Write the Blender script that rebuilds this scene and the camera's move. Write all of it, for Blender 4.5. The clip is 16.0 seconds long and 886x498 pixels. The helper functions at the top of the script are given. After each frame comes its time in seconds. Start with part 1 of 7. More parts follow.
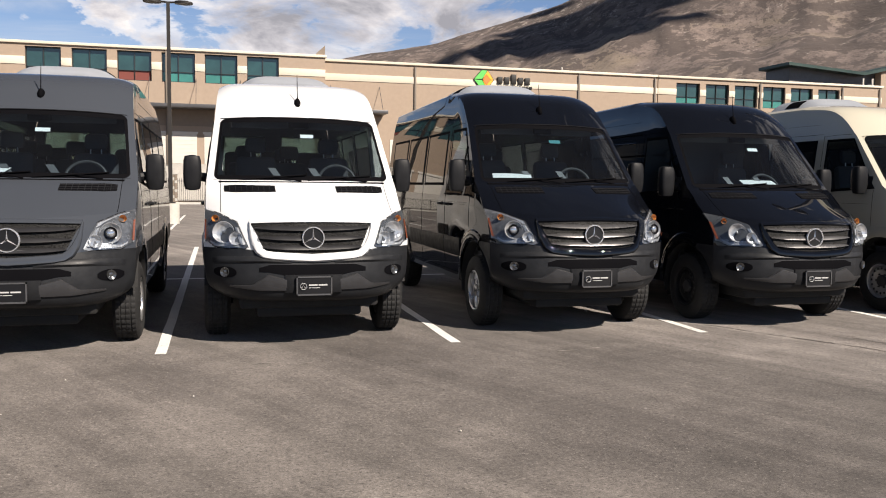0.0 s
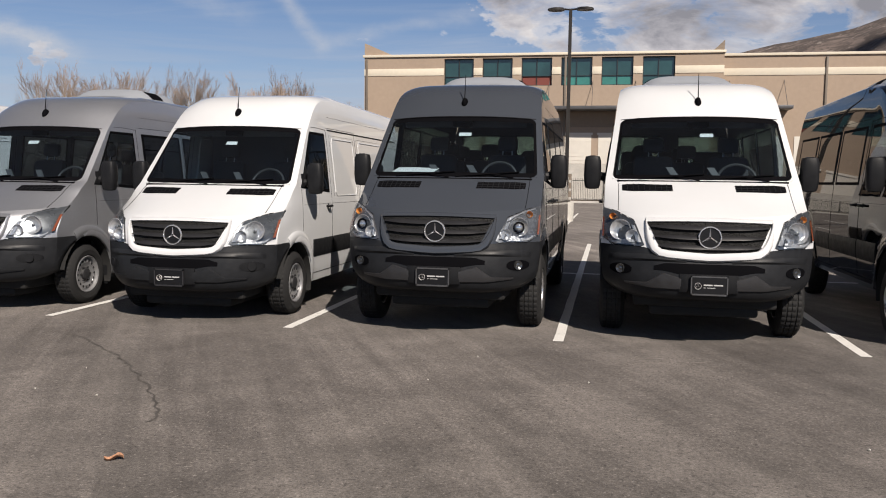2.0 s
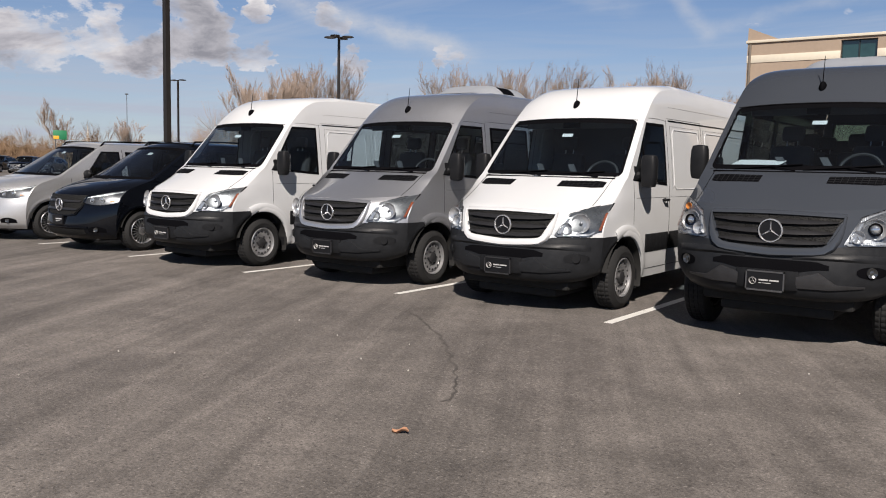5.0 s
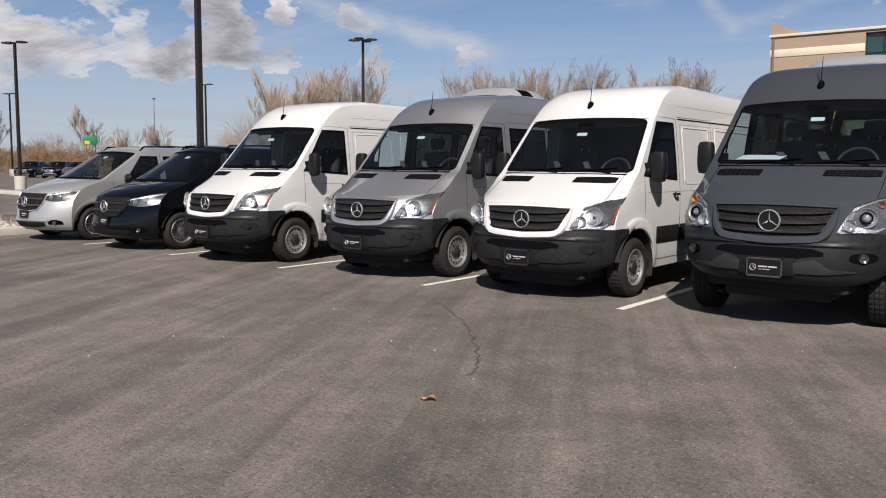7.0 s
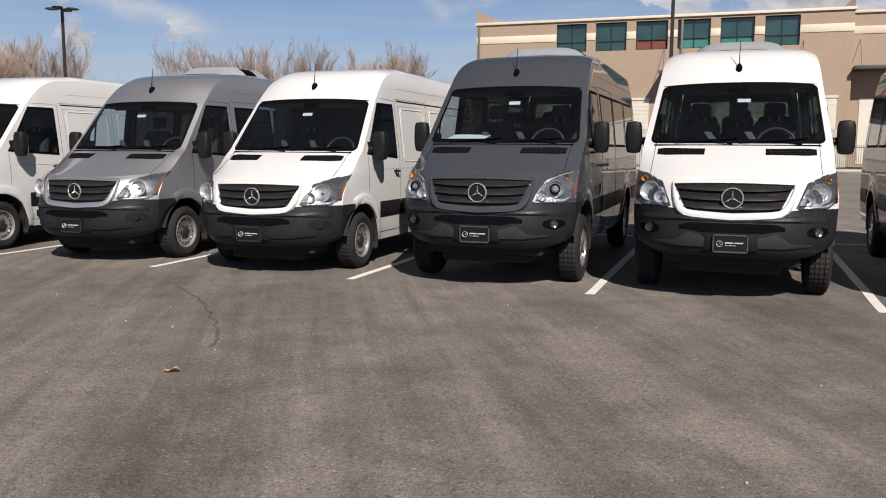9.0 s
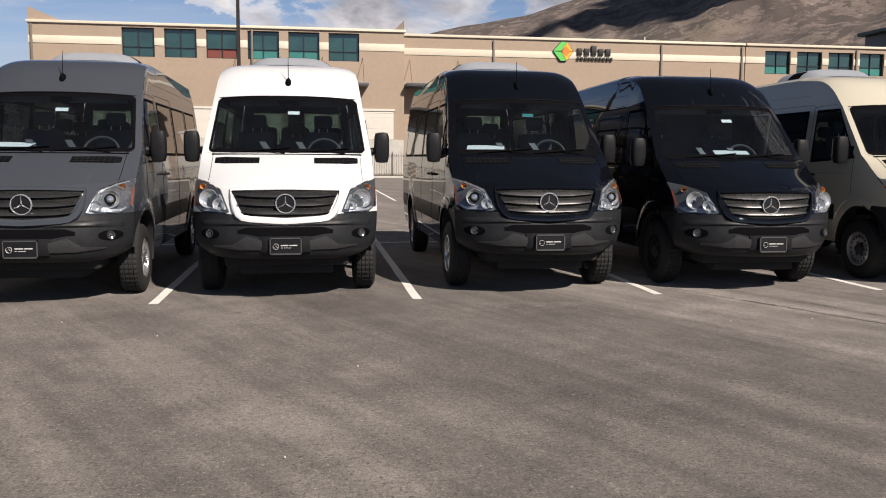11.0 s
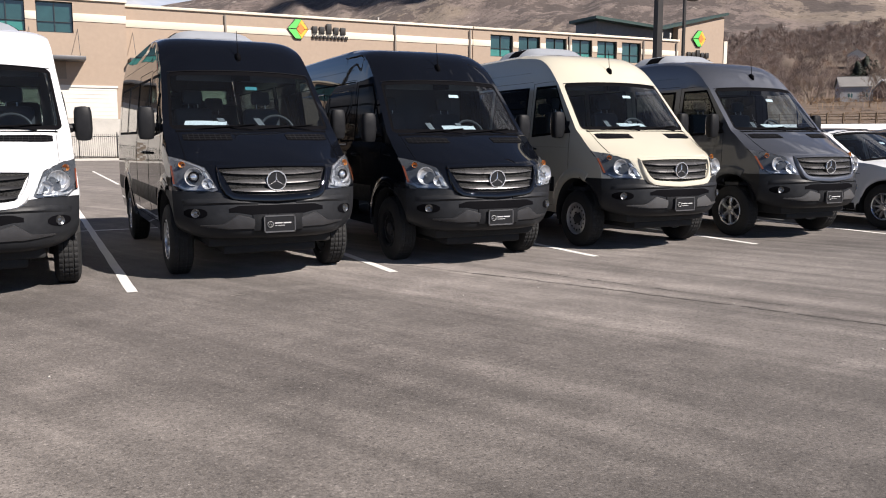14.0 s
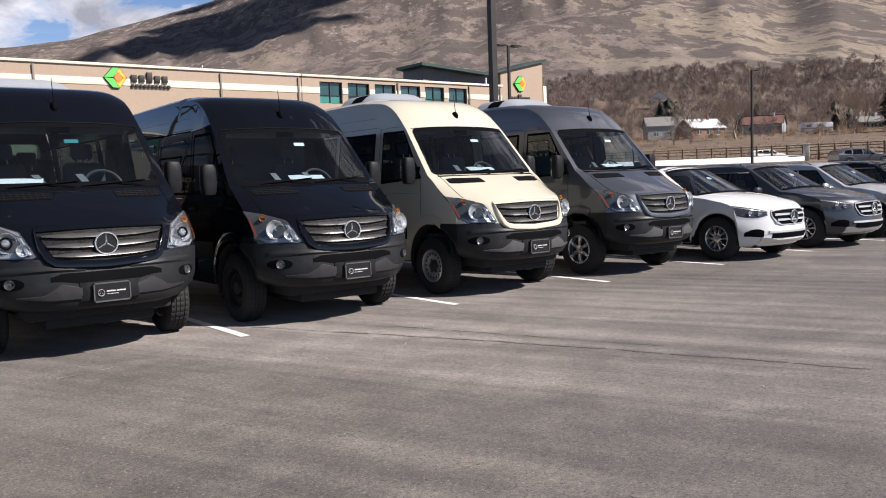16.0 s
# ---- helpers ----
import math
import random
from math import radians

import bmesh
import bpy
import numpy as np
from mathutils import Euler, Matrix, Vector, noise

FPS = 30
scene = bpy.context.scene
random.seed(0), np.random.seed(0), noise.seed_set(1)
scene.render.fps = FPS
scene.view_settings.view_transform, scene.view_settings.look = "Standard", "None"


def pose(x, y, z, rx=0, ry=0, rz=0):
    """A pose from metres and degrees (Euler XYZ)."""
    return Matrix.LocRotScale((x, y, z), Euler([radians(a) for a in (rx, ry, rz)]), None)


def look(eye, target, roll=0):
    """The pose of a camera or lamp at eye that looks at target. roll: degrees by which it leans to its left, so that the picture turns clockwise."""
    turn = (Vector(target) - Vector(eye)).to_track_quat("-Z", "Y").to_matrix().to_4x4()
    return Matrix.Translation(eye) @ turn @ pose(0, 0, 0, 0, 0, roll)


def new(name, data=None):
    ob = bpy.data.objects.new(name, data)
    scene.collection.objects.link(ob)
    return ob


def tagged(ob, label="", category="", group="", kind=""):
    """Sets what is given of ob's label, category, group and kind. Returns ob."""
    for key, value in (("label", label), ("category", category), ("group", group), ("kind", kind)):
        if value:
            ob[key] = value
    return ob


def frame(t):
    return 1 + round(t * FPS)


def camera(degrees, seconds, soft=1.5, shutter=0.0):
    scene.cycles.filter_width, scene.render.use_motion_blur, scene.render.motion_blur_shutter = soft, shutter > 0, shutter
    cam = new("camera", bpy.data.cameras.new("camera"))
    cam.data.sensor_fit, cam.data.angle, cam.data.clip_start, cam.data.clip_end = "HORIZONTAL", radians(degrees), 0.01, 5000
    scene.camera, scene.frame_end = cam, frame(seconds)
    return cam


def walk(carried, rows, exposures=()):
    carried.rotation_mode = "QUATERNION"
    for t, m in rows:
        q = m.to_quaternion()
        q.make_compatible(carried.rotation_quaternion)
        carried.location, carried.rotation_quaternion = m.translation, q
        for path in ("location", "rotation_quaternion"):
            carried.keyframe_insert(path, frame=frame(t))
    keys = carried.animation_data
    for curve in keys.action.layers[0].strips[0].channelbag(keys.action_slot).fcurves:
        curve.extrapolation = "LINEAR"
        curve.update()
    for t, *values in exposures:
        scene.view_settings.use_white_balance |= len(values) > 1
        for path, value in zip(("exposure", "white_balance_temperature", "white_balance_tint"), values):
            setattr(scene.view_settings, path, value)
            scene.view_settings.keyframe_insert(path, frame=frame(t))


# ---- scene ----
cam = camera(55.8, 16.0, soft=1.05)
PATH = [
    (0, (0.515, 0.224, 1.533), (1.032, 2.15, 1.381), 0.6),
    (0.5, (0.529, 0.16, 1.518), (0.818, 2.133, 1.36), 1.2),
    (1, (0.505, 0.089, 1.515), (0.583, 2.082, 1.361), 1.5),
    (1.5, (0.472, 0.034, 1.519), (0.325, 2.022, 1.362), 1.3),
    (2, (0.437, 0.016, 1.527), (0.052, 1.971, 1.363), 0.8),
    (2.5, (0.424, 0.045, 1.533), (-0.139, 1.958, 1.375), 0.2),
    (3, (0.458, 0.18, 1.536), (-0.284, 2.03, 1.379), 0.8),
    (3.5, (0.497, 0.292, 1.538), (-0.39, 2.078, 1.381), 1.0),
    (4, (0.563, 0.351, 1.53), (-0.451, 2.066, 1.352), 0.9),
    (4.5, (0.694, 0.387, 1.533), (-0.442, 2.021, 1.34), 1.9),
    (7, (1.226, -0.16, 1.532), (-0.001, 1.408, 1.332), 0.4),
    (7.5, (1.346, -0.281, 1.548), (0.202, 1.343, 1.318), 0.3),
    (8, (1.377, -0.374, 1.541), (0.383, 1.348, 1.324), 0.1),
    (8.5, (1.404, -0.507, 1.523), (0.585, 1.304, 1.303), -0.0),
    (9, (1.397, -0.584, 1.513), (0.74, 1.289, 1.271), 0.3),
    (9.5, (1.457, -0.646, 1.517), (0.987, 1.284, 1.282), 0.8),
    (10, (1.544, -0.738, 1.52), (1.341, 1.238, 1.284), 0.5),
    (12.5, (1.801, -0.903, 1.517), (2.559, 0.941, 1.35), 0.1),
    (13, (1.851, -0.759, 1.519), (2.677, 1.055, 1.351), -0.3),
    (13.5, (1.868, -0.621, 1.509), (2.743, 1.167, 1.313), -0.3),
    (14, (1.937, -0.485, 1.472), (2.809, 1.296, 1.21), -0.1),
    (14.5, (2.046, -0.355, 1.487), (2.915, 1.427, 1.223), -0.0),
    (15, (2.124, -0.249, 1.502), (3.055, 1.508, 1.285), -0.0),
    (15.5, (2.111, -0.081, 1.512), (3.197, 1.59, 1.339), -0.6),
    (16, (2.005, 0.08, 1.508), (3.214, 1.665, 1.345), -2.0),
]
EXPOSURES = [(0, 0.72, 7000, 13), (1.2, 0.42, 6900, 13), (2.1, 0.24, 6830, 13), (2.7, 0.29, 6780, 13), (3.5, 0.30, 6720, 13), (7, 0.26, 6750, 13), (9.5, 0.32, 6830, 13), (12.5, 0.52, 6950, 14), (13.5, 0.62, 6850, 14), (14.3, 0.86, 6450, 14), (15.0, 0.73, 6500, 14), (16, 0.82, 6450, 14)]
walk(cam, [(t, look(eye, aim, lean)) for t, eye, aim, lean in PATH], EXPOSURES)

# ---- world, sun, exposure ----
SUN_FROM = Vector((0.42, -0.68, 0.72)).normalized()
world = bpy.data.worlds.new("sky")
scene.world = world
world.use_nodes = True


class Nodes:
    """A thin wrapper to lay out a node tree in few words."""

    def __init__(self, tree):
        self.tree = tree
        tree.nodes.clear()

    def add(self, kind):
        return self.tree.nodes.new(kind)

    def link(self, a, b):
        self.tree.links.new(a, b)

    def put(self, socket, value):
        if isinstance(value, bpy.types.NodeSocket):
            self.link(value, socket)
        elif value is not None:
            socket.default_value = value

    def noise(self, vector=None, scale=5.0, detail=4.0, rough=0.55, lac=2.0, distortion=0.0):
        n = self.add("ShaderNodeTexNoise")
        self.put(n.inputs["Vector"], vector)
        for k, v in (("Scale", scale), ("Detail", detail), ("Roughness", rough), ("Lacunarity", lac), ("Distortion", distortion)):
            n.inputs[k].default_value = v
        return n.outputs["Fac"]

    def ramp(self, fac, stops, ease="LINEAR"):
        n = self.add("ShaderNodeValToRGB")
        n.color_ramp.interpolation = ease
        el = n.color_ramp.elements
        while len(el) < len(stops):
            el.new(0.5)
        for e, (p, c) in zip(el, stops):
            e.position = p
            e.color = (*c, 1) if isinstance(c, tuple) else (c, c, c, 1)
        self.put(n.inputs["Fac"], fac)
        return n.outputs["Color"]

    def mix(self, fac, a, b, mode="MIX"):
        n = self.add("ShaderNodeMix")
        n.data_type, n.blend_type = "RGBA", mode
        self.put(n.inputs["Factor"], fac)
        for s, v in ((n.inputs[6], a), (n.inputs[7], b)):
            self.put(s, (*v, 1) if isinstance(v, tuple) and len(v) == 3 else v)
        return n.outputs[2]

    def math(self, op, a, b=None, c=None):
        n = self.add("ShaderNodeMath")
        n.operation = op
        for s, v in zip(n.inputs, (a, b, c)):
            self.put(s, v)
        return n.outputs[0]

    def vec(self, op, a, b=None):
        n = self.add("ShaderNodeVectorMath")
        n.operation = op
        self.put(n.inputs[0], a)
        self.put(n.inputs[1], b)
        return n.outputs["Value"] if op in ("DOT_PRODUCT", "LENGTH", "DISTANCE") else n.outputs[0]

    def mapped(self, vector, scale=(1, 1, 1), loc=(0, 0, 0), rot=(0, 0, 0)):
        n = self.add("ShaderNodeMapping")
        self.put(n.inputs["Vector"], vector)
        n.inputs["Scale"].default_value = scale
        n.inputs["Location"].default_value = loc
        n.inputs["Rotation"].default_value = rot
        return n.outputs[0]

    def coords(self, which="Object"):
        return self.add("ShaderNodeTexCoord").outputs[which]

    def bump(self, height, strength=0.3, distance=0.01):
        n = self.add("ShaderNodeBump")
        self.put(n.inputs["Height"], height)
        n.inputs["Strength"].default_value = strength
        n.inputs["Distance"].default_value = distance
        return n.outputs[0]


def sky_tree():
    n = Nodes(world.node_tree)
    sky = n.add("ShaderNodeTexSky")
    sky.sky_type, sky.sun_disc = "NISHITA", False
    sky.sun_elevation = math.asin(SUN_FROM.z)
    sky.sun_rotation = math.atan2(SUN_FROM.x, SUN_FROM.y)
    sky.altitude, sky.air_density, sky.dust_density, sky.ozone_density = 1300, 1.0, 0.15, 1.6
    d = n.coords("Generated")
    sep = n.add("ShaderNodeSeparateXYZ")
    n.link(d, sep.inputs[0])
    # clouds lie on a flat deck: the direction divided by its height
    up = n.math("MAXIMUM", sep.outputs["Z"], 0.02)
    high = n.math("ADD", up, 0.10)
    comb = n.add("ShaderNodeCombineXYZ")
    n.link(n.math("DIVIDE", sep.outputs["X"], high), comb.inputs[0])
    n.link(n.math("DIVIDE", sep.outputs["Y"], high), comb.inputs[1])
    deck = comb.outputs[0]
    big = n.noise(n.mapped(d, scale=(1, 1, 2.1), loc=(3.1, 1.7, 0.4)), scale=8.5, detail=10, rough=0.62, distortion=0.35)

    # ragged outlines: the direction is stirred before the banks are laid out
    stir = n.add("ShaderNodeTexNoise")
    n.link(n.mapped(d, scale=(1, 1, 1.6)), stir.inputs["Vector"])
    for k, q in (("Scale", 46.0), ("Detail", 5.0), ("Roughness", 0.6)):
        stir.inputs[k].default_value = q
    ragged = n.vec("NORMALIZE", n.vec("ADD", d, n.vec("MULTIPLY", n.vec("SUBTRACT", stir.outputs["Color"], (0.5, 0.5, 0.5)), (0.055, 0.055, 0.040))))

    def toward(az, el, wide, soft):
        a, e = radians(az), radians(el)
        dot = n.vec("DOT_PRODUCT", ragged, (math.sin(a) * math.cos(e), math.cos(a) * math.cos(e), math.sin(e)))
        r = n.add("ShaderNodeMapRange")
        r.interpolation_type = "SMOOTHSTEP"
        n.put(r.inputs["Value"], dot)
        r.inputs["From Min"].default_value = math.cos(radians(wide + soft))
        r.inputs["From Max"].default_value = math.cos(radians(max(wide - soft, 0.1)))
        return r.outputs[0]

    banks = None
    for az, el, wide, soft, amount in CLOUD_BANKS:
        part_ = n.math("MULTIPLY", toward(az, el, wide, soft), amount)
        banks = part_ if banks is None else n.math("ADD", banks, part_)
    rough_ = n.math("ADD", n.math("MULTIPLY", n.math("SUBTRACT", big, 0.5), 1.55), 0.5)
    density = n.math("ADD", rough_, n.math("SUBTRACT", n.math("MINIMUM", banks, 0.47), 0.30))
    cover = n.ramp(density, [(0.0, 0.0), (0.44, 0.0), (0.55, 0.62), (0.70, 1.0)], "EASE")
    # sunlit tops, grey bases
    shade = n.noise(n.mapped(d, scale=(1, 1, 2.4), loc=(3.1, 1.7, 0.55)), scale=8.5, detail=7, rough=0.6, distortion=0.35)
    tone = n.ramp(n.math("ADD", shade, n.math("MULTIPLY", density, -0.35)), [(0.10, (5.0, 5.2, 6.0)), (0.24, (8.8, 8.9, 9.8)), (0.39, (14.0, 14.0, 14.3))])
    wisp = n.noise(n.mapped(deck, scale=(0.35, 1.6, 1), rot=(0, 0, 0.7)), scale=1.3, detail=8, rough=0.62, distortion=0.6)
    veil = n.math("MULTIPLY", n.ramp(wisp, [(0.50, 0.0), (0.80, 0.36)]), n.ramp(sep.outputs["Z"], [(0.01, 0.2), (0.16, 0.9), (0.36, 0.30)]))
    low = n.ramp(sep.outputs["Z"], [(0.0, 1.0), (0.06, 0.86), (0.12, 0.42), (0.20, 0.06)])
    streak = n.noise(n.mapped(d, scale=(2.2, 2.2, 46)), scale=2.0, detail=4)
    haze = n.math("MULTIPLY", low, n.ramp(streak, [(0.40, 0.60), (0.58, 1.0)]))
    deep = n.mix(1.0, sky.outputs[0], n.ramp(sep.outputs["Z"], [(0.0, (1.10, 1.24, 1.42)), (0.22, (1.04, 1.22, 1.47)), (0.42, (0.46, 0.55, 0.70)), (0.80, (0.23, 0.275, 0.35))]), "MULTIPLY")
    base = n.mix(haze, deep, (7.9, 8.9, 10.9))
    base = n.mix(veil, base, (11, 11.6, 12.4))

    def way(az, el):
        a, e = radians(az), radians(el)
        return Vector((math.sin(a) * math.cos(e), math.cos(a) * math.cos(e), math.sin(e)))
    # thin trails of ice cloud, from one direction to another
    wobble = n.math("MULTIPLY", n.math("SUBTRACT", n.noise(d, 14.0, 5, 0.6), 0.5), 0.030)
    for (az0, el0), (az1, el1), wide, amount in TRAILS:
        a, b = way(az0, el0), way(az1, el1)
        off = n.math("ABSOLUTE", n.math("ADD", n.vec("DOT_PRODUCT", d, tuple(a.cross(b).normalized())), wobble))
        across = n.ramp(n.math("DIVIDE", off, radians(wide)), [(0.0, 1.0), (1.0, 0.0)], "EASE")
        mid_ = (a + b).normalized()
        half_ = math.acos(min(1, mid_.dot(a)))
        r = n.add("ShaderNodeMapRange")
        r.interpolation_type = "SMOOTHSTEP"
        n.put(r.inputs["Value"], n.vec("DOT_PRODUCT", d, tuple(mid_)))
        r.inputs["From Min"].default_value = math.cos(half_ * 1.25)
        r.inputs["From Max"].default_value = math.cos(half_ * 0.75)
        patchy = n.ramp(n.noise(n.mapped(d, scale=(1, 1, 2)), 22.0, 6, 0.65), [(0.30, 0.25), (0.62, 1.0)])
        base = n.mix(n.math("MULTIPLY", n.math("MULTIPLY", across, r.outputs[0]), n.math("MULTIPLY", patchy, amount)), base, (11, 11.5, 12.2))
    out = n.mix(cover, base, tone)
    bg = n.add("ShaderNodeBackground")
    n.link(out, bg.inputs["Color"])
    bg.inputs["Strength"].default_value = 0.046
    o = n.add("ShaderNodeOutputWorld")
    n.link(bg.outputs[0], o.inputs["Surface"])


# azimuth and height in degrees, width, softness, amount
CLOUD_BANKS = [
    (14, 11, 8.5, 6, 0.40), (3, 10, 5, 4, 0.34), (-4, 15, 4, 4, 0.22), (-2.2, 9.2, 2.4, 2.0, 0.26), (-6.5, 12.2, 2.6, 1.6, 0.32),
    (-69, 14.5, 5.5, 1.6, 0.40), (-59.5, 13.2, 4.0, 1.5, 0.42), (-53.6, 10.9, 2.0, 1.1, 0.42), (-51.8, 7.7, 1.5, 1.1, 0.44), (-54.6, 7.2, 1.1, .9, 0.44),
    (-57.9, 7.1, 1.5, 1.0, 0.46), (-62.2, 6.6, 2.0, 1.4, 0.46), (-66.5, 7.2, 2.2, 1.6, 0.44), (-49.0, 9.5, .7, .7, 0.38), (-48.9, 6.8, .9, .8, 0.44),
    (-42.8, 6.7, .9, .7, 0.42), (-35.9, 7.5, .8, .7, 0.46), (-55.7, 6.1, .8, .7, 0.40), (-43.9, 9.6, 1.0, .9, 0.34),
    (82, 31, 15, 12, 0.30),
]
TRAILS = [((-50, 11.2), (-35.2, 7.5), 1.2, 0.62), ((-23.5, 13), (-19.2, 8.6), 0.9, 0.38), ((-19.5, 9.0), (-9, 11.0), 0.8, 0.28), ((-32, 12.5), (-24, 10.6), 1.2, 0.22)]
sky_tree()
sun = new("sun", bpy.data.lights.new("sun", "SUN"))
sun.data.energy, sun.data.angle, sun.data.color = 5.0, radians(0.53), (1.0, 0.94, 0.86)
sun.matrix_world = look(SUN_FROM * 50, (0, 0, 0))

# ---- materials ----
def shader(name, color=(0.5, 0.5, 0.5), rough=0.5, metal=0.0, coat=0.0, spec=0.5, grain=None, build=None):
    """A Principled material. grain: (scale, spread, bump) lays two-scale noise over the colour; build(n, bsdf) may add more."""
    m = bpy.data.materials.new(name)
    m.use_nodes = True
    n = Nodes(m.node_tree)
    b = n.add("ShaderNodeBsdfPrincipled")
    o = n.add("ShaderNodeOutputMaterial")
    n.link(b.outputs[0], o.inputs["Surface"])
    b.inputs["Base Color"].default_value = (*color, 1)
    b.inputs["Roughness"].default_value = rough
    b.inputs["Metallic"].default_value = metal
    b.inputs["Coat Weight"].default_value = coat
    b.inputs["Coat Roughness"].default_value = 0.04
    b.inputs["Specular IOR Level"].default_value = spec
    if grain:
        scale, spread, rise = grain
        c = n.coords()
        f = n.noise(c, scale, 5, 0.6)
        g = n.noise(c, scale * 0.09, 4, 0.6)
        mixed = n.math("ADD", n.math("MULTIPLY", f, 0.5), n.math("MULTIPLY", g, 0.5))
        lo = tuple(max(0, v * (1 - spread)) for v in color)
        hi = tuple(min(1, v * (1 + spread)) for v in color)
        n.link(n.ramp(mixed, [(0.32, lo), (0.68, hi)]), b.inputs["Base Color"])
        n.link(n.ramp(g, [(0.3, max(0, rough - 0.08)), (0.7, min(1, rough + 0.08))]), b.inputs["Roughness"])
        if rise:
            n.link(n.bump(f, 0.5, rise), b.inputs["Normal"])
    if build:
        build(n, b)
    return m


def paint(name, color, flake=0.0, rough=0.32, metal=0.35):
    def dusty(n, b):
        c = n.coords()
        dust = n.noise(c, 2.2, 6, 0.65)
        fine = n.noise(c, 900, 2, 0.5)
        low = tuple(v * 0.96 for v in color)
        col = n.mix(n.ramp(dust, [(0.4, 0.0), (0.75, 0.08 if max(color) > 0.2 else 0.004 if max(color) > 0.02 else 0.0)]), n.mix(n.ramp(fine, [(0.4, 0.0), (0.6, 1.0)]) if flake else 0.0, low, tuple(min(1, v * (1 + flake)) for v in color)), (0.42, 0.38, 0.33))
        n.link(col, b.inputs["Base Color"])
        n.link(n.ramp(dust, [(0.3, 0.015), (0.8, 0.05 if max(color) > 0.02 else 0.025)]), b.inputs["Coat Roughness"])
    return shader(name, color, rough, metal if flake else 0.0, 1.0 if max(color) > 0.1 else 0.9, 0.06 if flake else 0.0, build=dusty)


def see_through(name, tint, rough=0.0, dust=0.0, ior=1.50):
    """Clear or tinted glass pane: light passes straight, gloss by Fresnel."""
    m = bpy.data.materials.new(name)
    m.use_nodes = True
    n = Nodes(m.node_tree)
    t = n.add("ShaderNodeBsdfTransparent")
    t.inputs[0].default_value = (*tint, 1)
    g = n.add("ShaderNodeBsdfGlossy")
    g.inputs["Roughness"].default_value = rough
    # both faces of a thin pane gloss alike: Schlick's curve on the facing angle
    lw = n.add("ShaderNodeLayerWeight")
    lw.inputs["Blend"].default_value = 0.5
    base = 1.7 * ((ior - 1) / (ior + 1)) ** 2
    fr = n.math("MULTIPLY_ADD", n.math("POWER", lw.outputs["Facing"], 4.6), 1 - base, base)
    mx = n.add("ShaderNodeMixShader")
    n.link(fr, mx.inputs[0])
    n.link(t.outputs[0], mx.inputs[1])
    n.link(g.outputs[0], mx.inputs[2])
    last = mx.outputs[0]
    if dust:
        film = n.add("ShaderNodeBsdfDiffuse")
        film.inputs[0].default_value = (0.55, 0.56, 0.58, 1)
        dm = n.add("ShaderNodeMixShader")
        n.link(n.ramp(n.noise(n.coords(), 3.0, 6, 0.6), [(0.3, dust * 0.6), (0.7, dust * 1.5)]), dm.inputs[0])
        n.link(last, dm.inputs[1])
        n.link(film.outputs[0], dm.inputs[2])
        last = dm.outputs[0]
    o = n.add("ShaderNodeOutputMaterial")
    n.link(last, o.inputs["Surface"])
    return m


WHITE = paint("white_paint", (0.645, 0.658, 0.672))
GREY = paint("slate_grey_paint", (0.048, 0.0545, 0.066))
BLACK = paint("black_paint", (0.0034, 0.0041, 0.0063))
SILVER = paint("silver_paint", (0.52, 0.53, 0.555), 0.25, 0.40, 0.85)
CREAM = paint("cream_paint", (0.515, 0.485, 0.395))
CHARCOAL = paint("charcoal_paint", (0.044, 0.047, 0.056), 0.3, 0.40, 0.5)
DARKGREY = paint("metallic_dark_grey_paint", (0.070, 0.076, 0.092), 0.3, 0.38, 0.55)
BRIGHT = paint("bright_silver_paint", (0.52, 0.525, 0.535), 0.25, 0.38, 0.65)
PLASTIC = shader("black_plastic", (0.0115, 0.012, 0.0135), 0.5, spec=0.16, grain=(160, 0.25, 0.0006))
BUMPERGREY = shader("bumper_plastic", (0.0158, 0.0168, 0.0190), 0.46, spec=0.22, grain=(150, 0.25, 0.0006))
TRIM = shader("grey_plastic", (0.034, 0.035, 0.037), 0.5, grain=(140, 0.25, 0.0006))
SKIDLIGHT = shader("skid_silver", (0.070, 0.070, 0.072), 0.38, grain=(90, 0.15, 0.0004))
SKID = shader("skid_grey", (0.026, 0.026, 0.028), 0.40, grain=(90, 0.2, 0.0004))
SEAM = shader("seam_black", (0.004, 0.004, 0.005), 0.7, spec=0.02)
RUBBER = shader("tyre_rubber", (0.0092, 0.0092, 0.0096), 0.8, grain=(60, 0.4, 0.0008))
STEEL = shader("painted_steel_wheel", (0.42, 0.42, 0.43), 0.38, 0.7, grain=(40, 0.15, 0.0))
ALLOY = shader("alloy_wheel", (0.55, 0.55, 0.56), 0.28, 0.9, grain=(40, 0.1, 0.0))
HUB = shader("brake_dark", (0.02, 0.02, 0.022), 0.6)
CHROME = shader("chrome", (0.75, 0.76, 0.78), 0.12, 1.0)


def ribbed(n, b):
    """Fine vertical flutes, as in a pressed reflector."""
    c = n.coords()
    w = n.add("ShaderNodeTexWave")
    w.wave_type, w.bands_direction = "BANDS", "X"
    n.link(c, w.inputs["Vector"])
    w.inputs["Scale"].default_value = 26
    w.inputs["Distortion"].default_value = 1.5
    n.link(n.bump(w.outputs["Fac"], 0.5, 0.004), b.inputs["Normal"])
    n.link(n.ramp(n.noise(c, 30, 3, 0.6), [(0.35, 0.10), (0.65, 0.26)]), b.inputs["Roughness"])


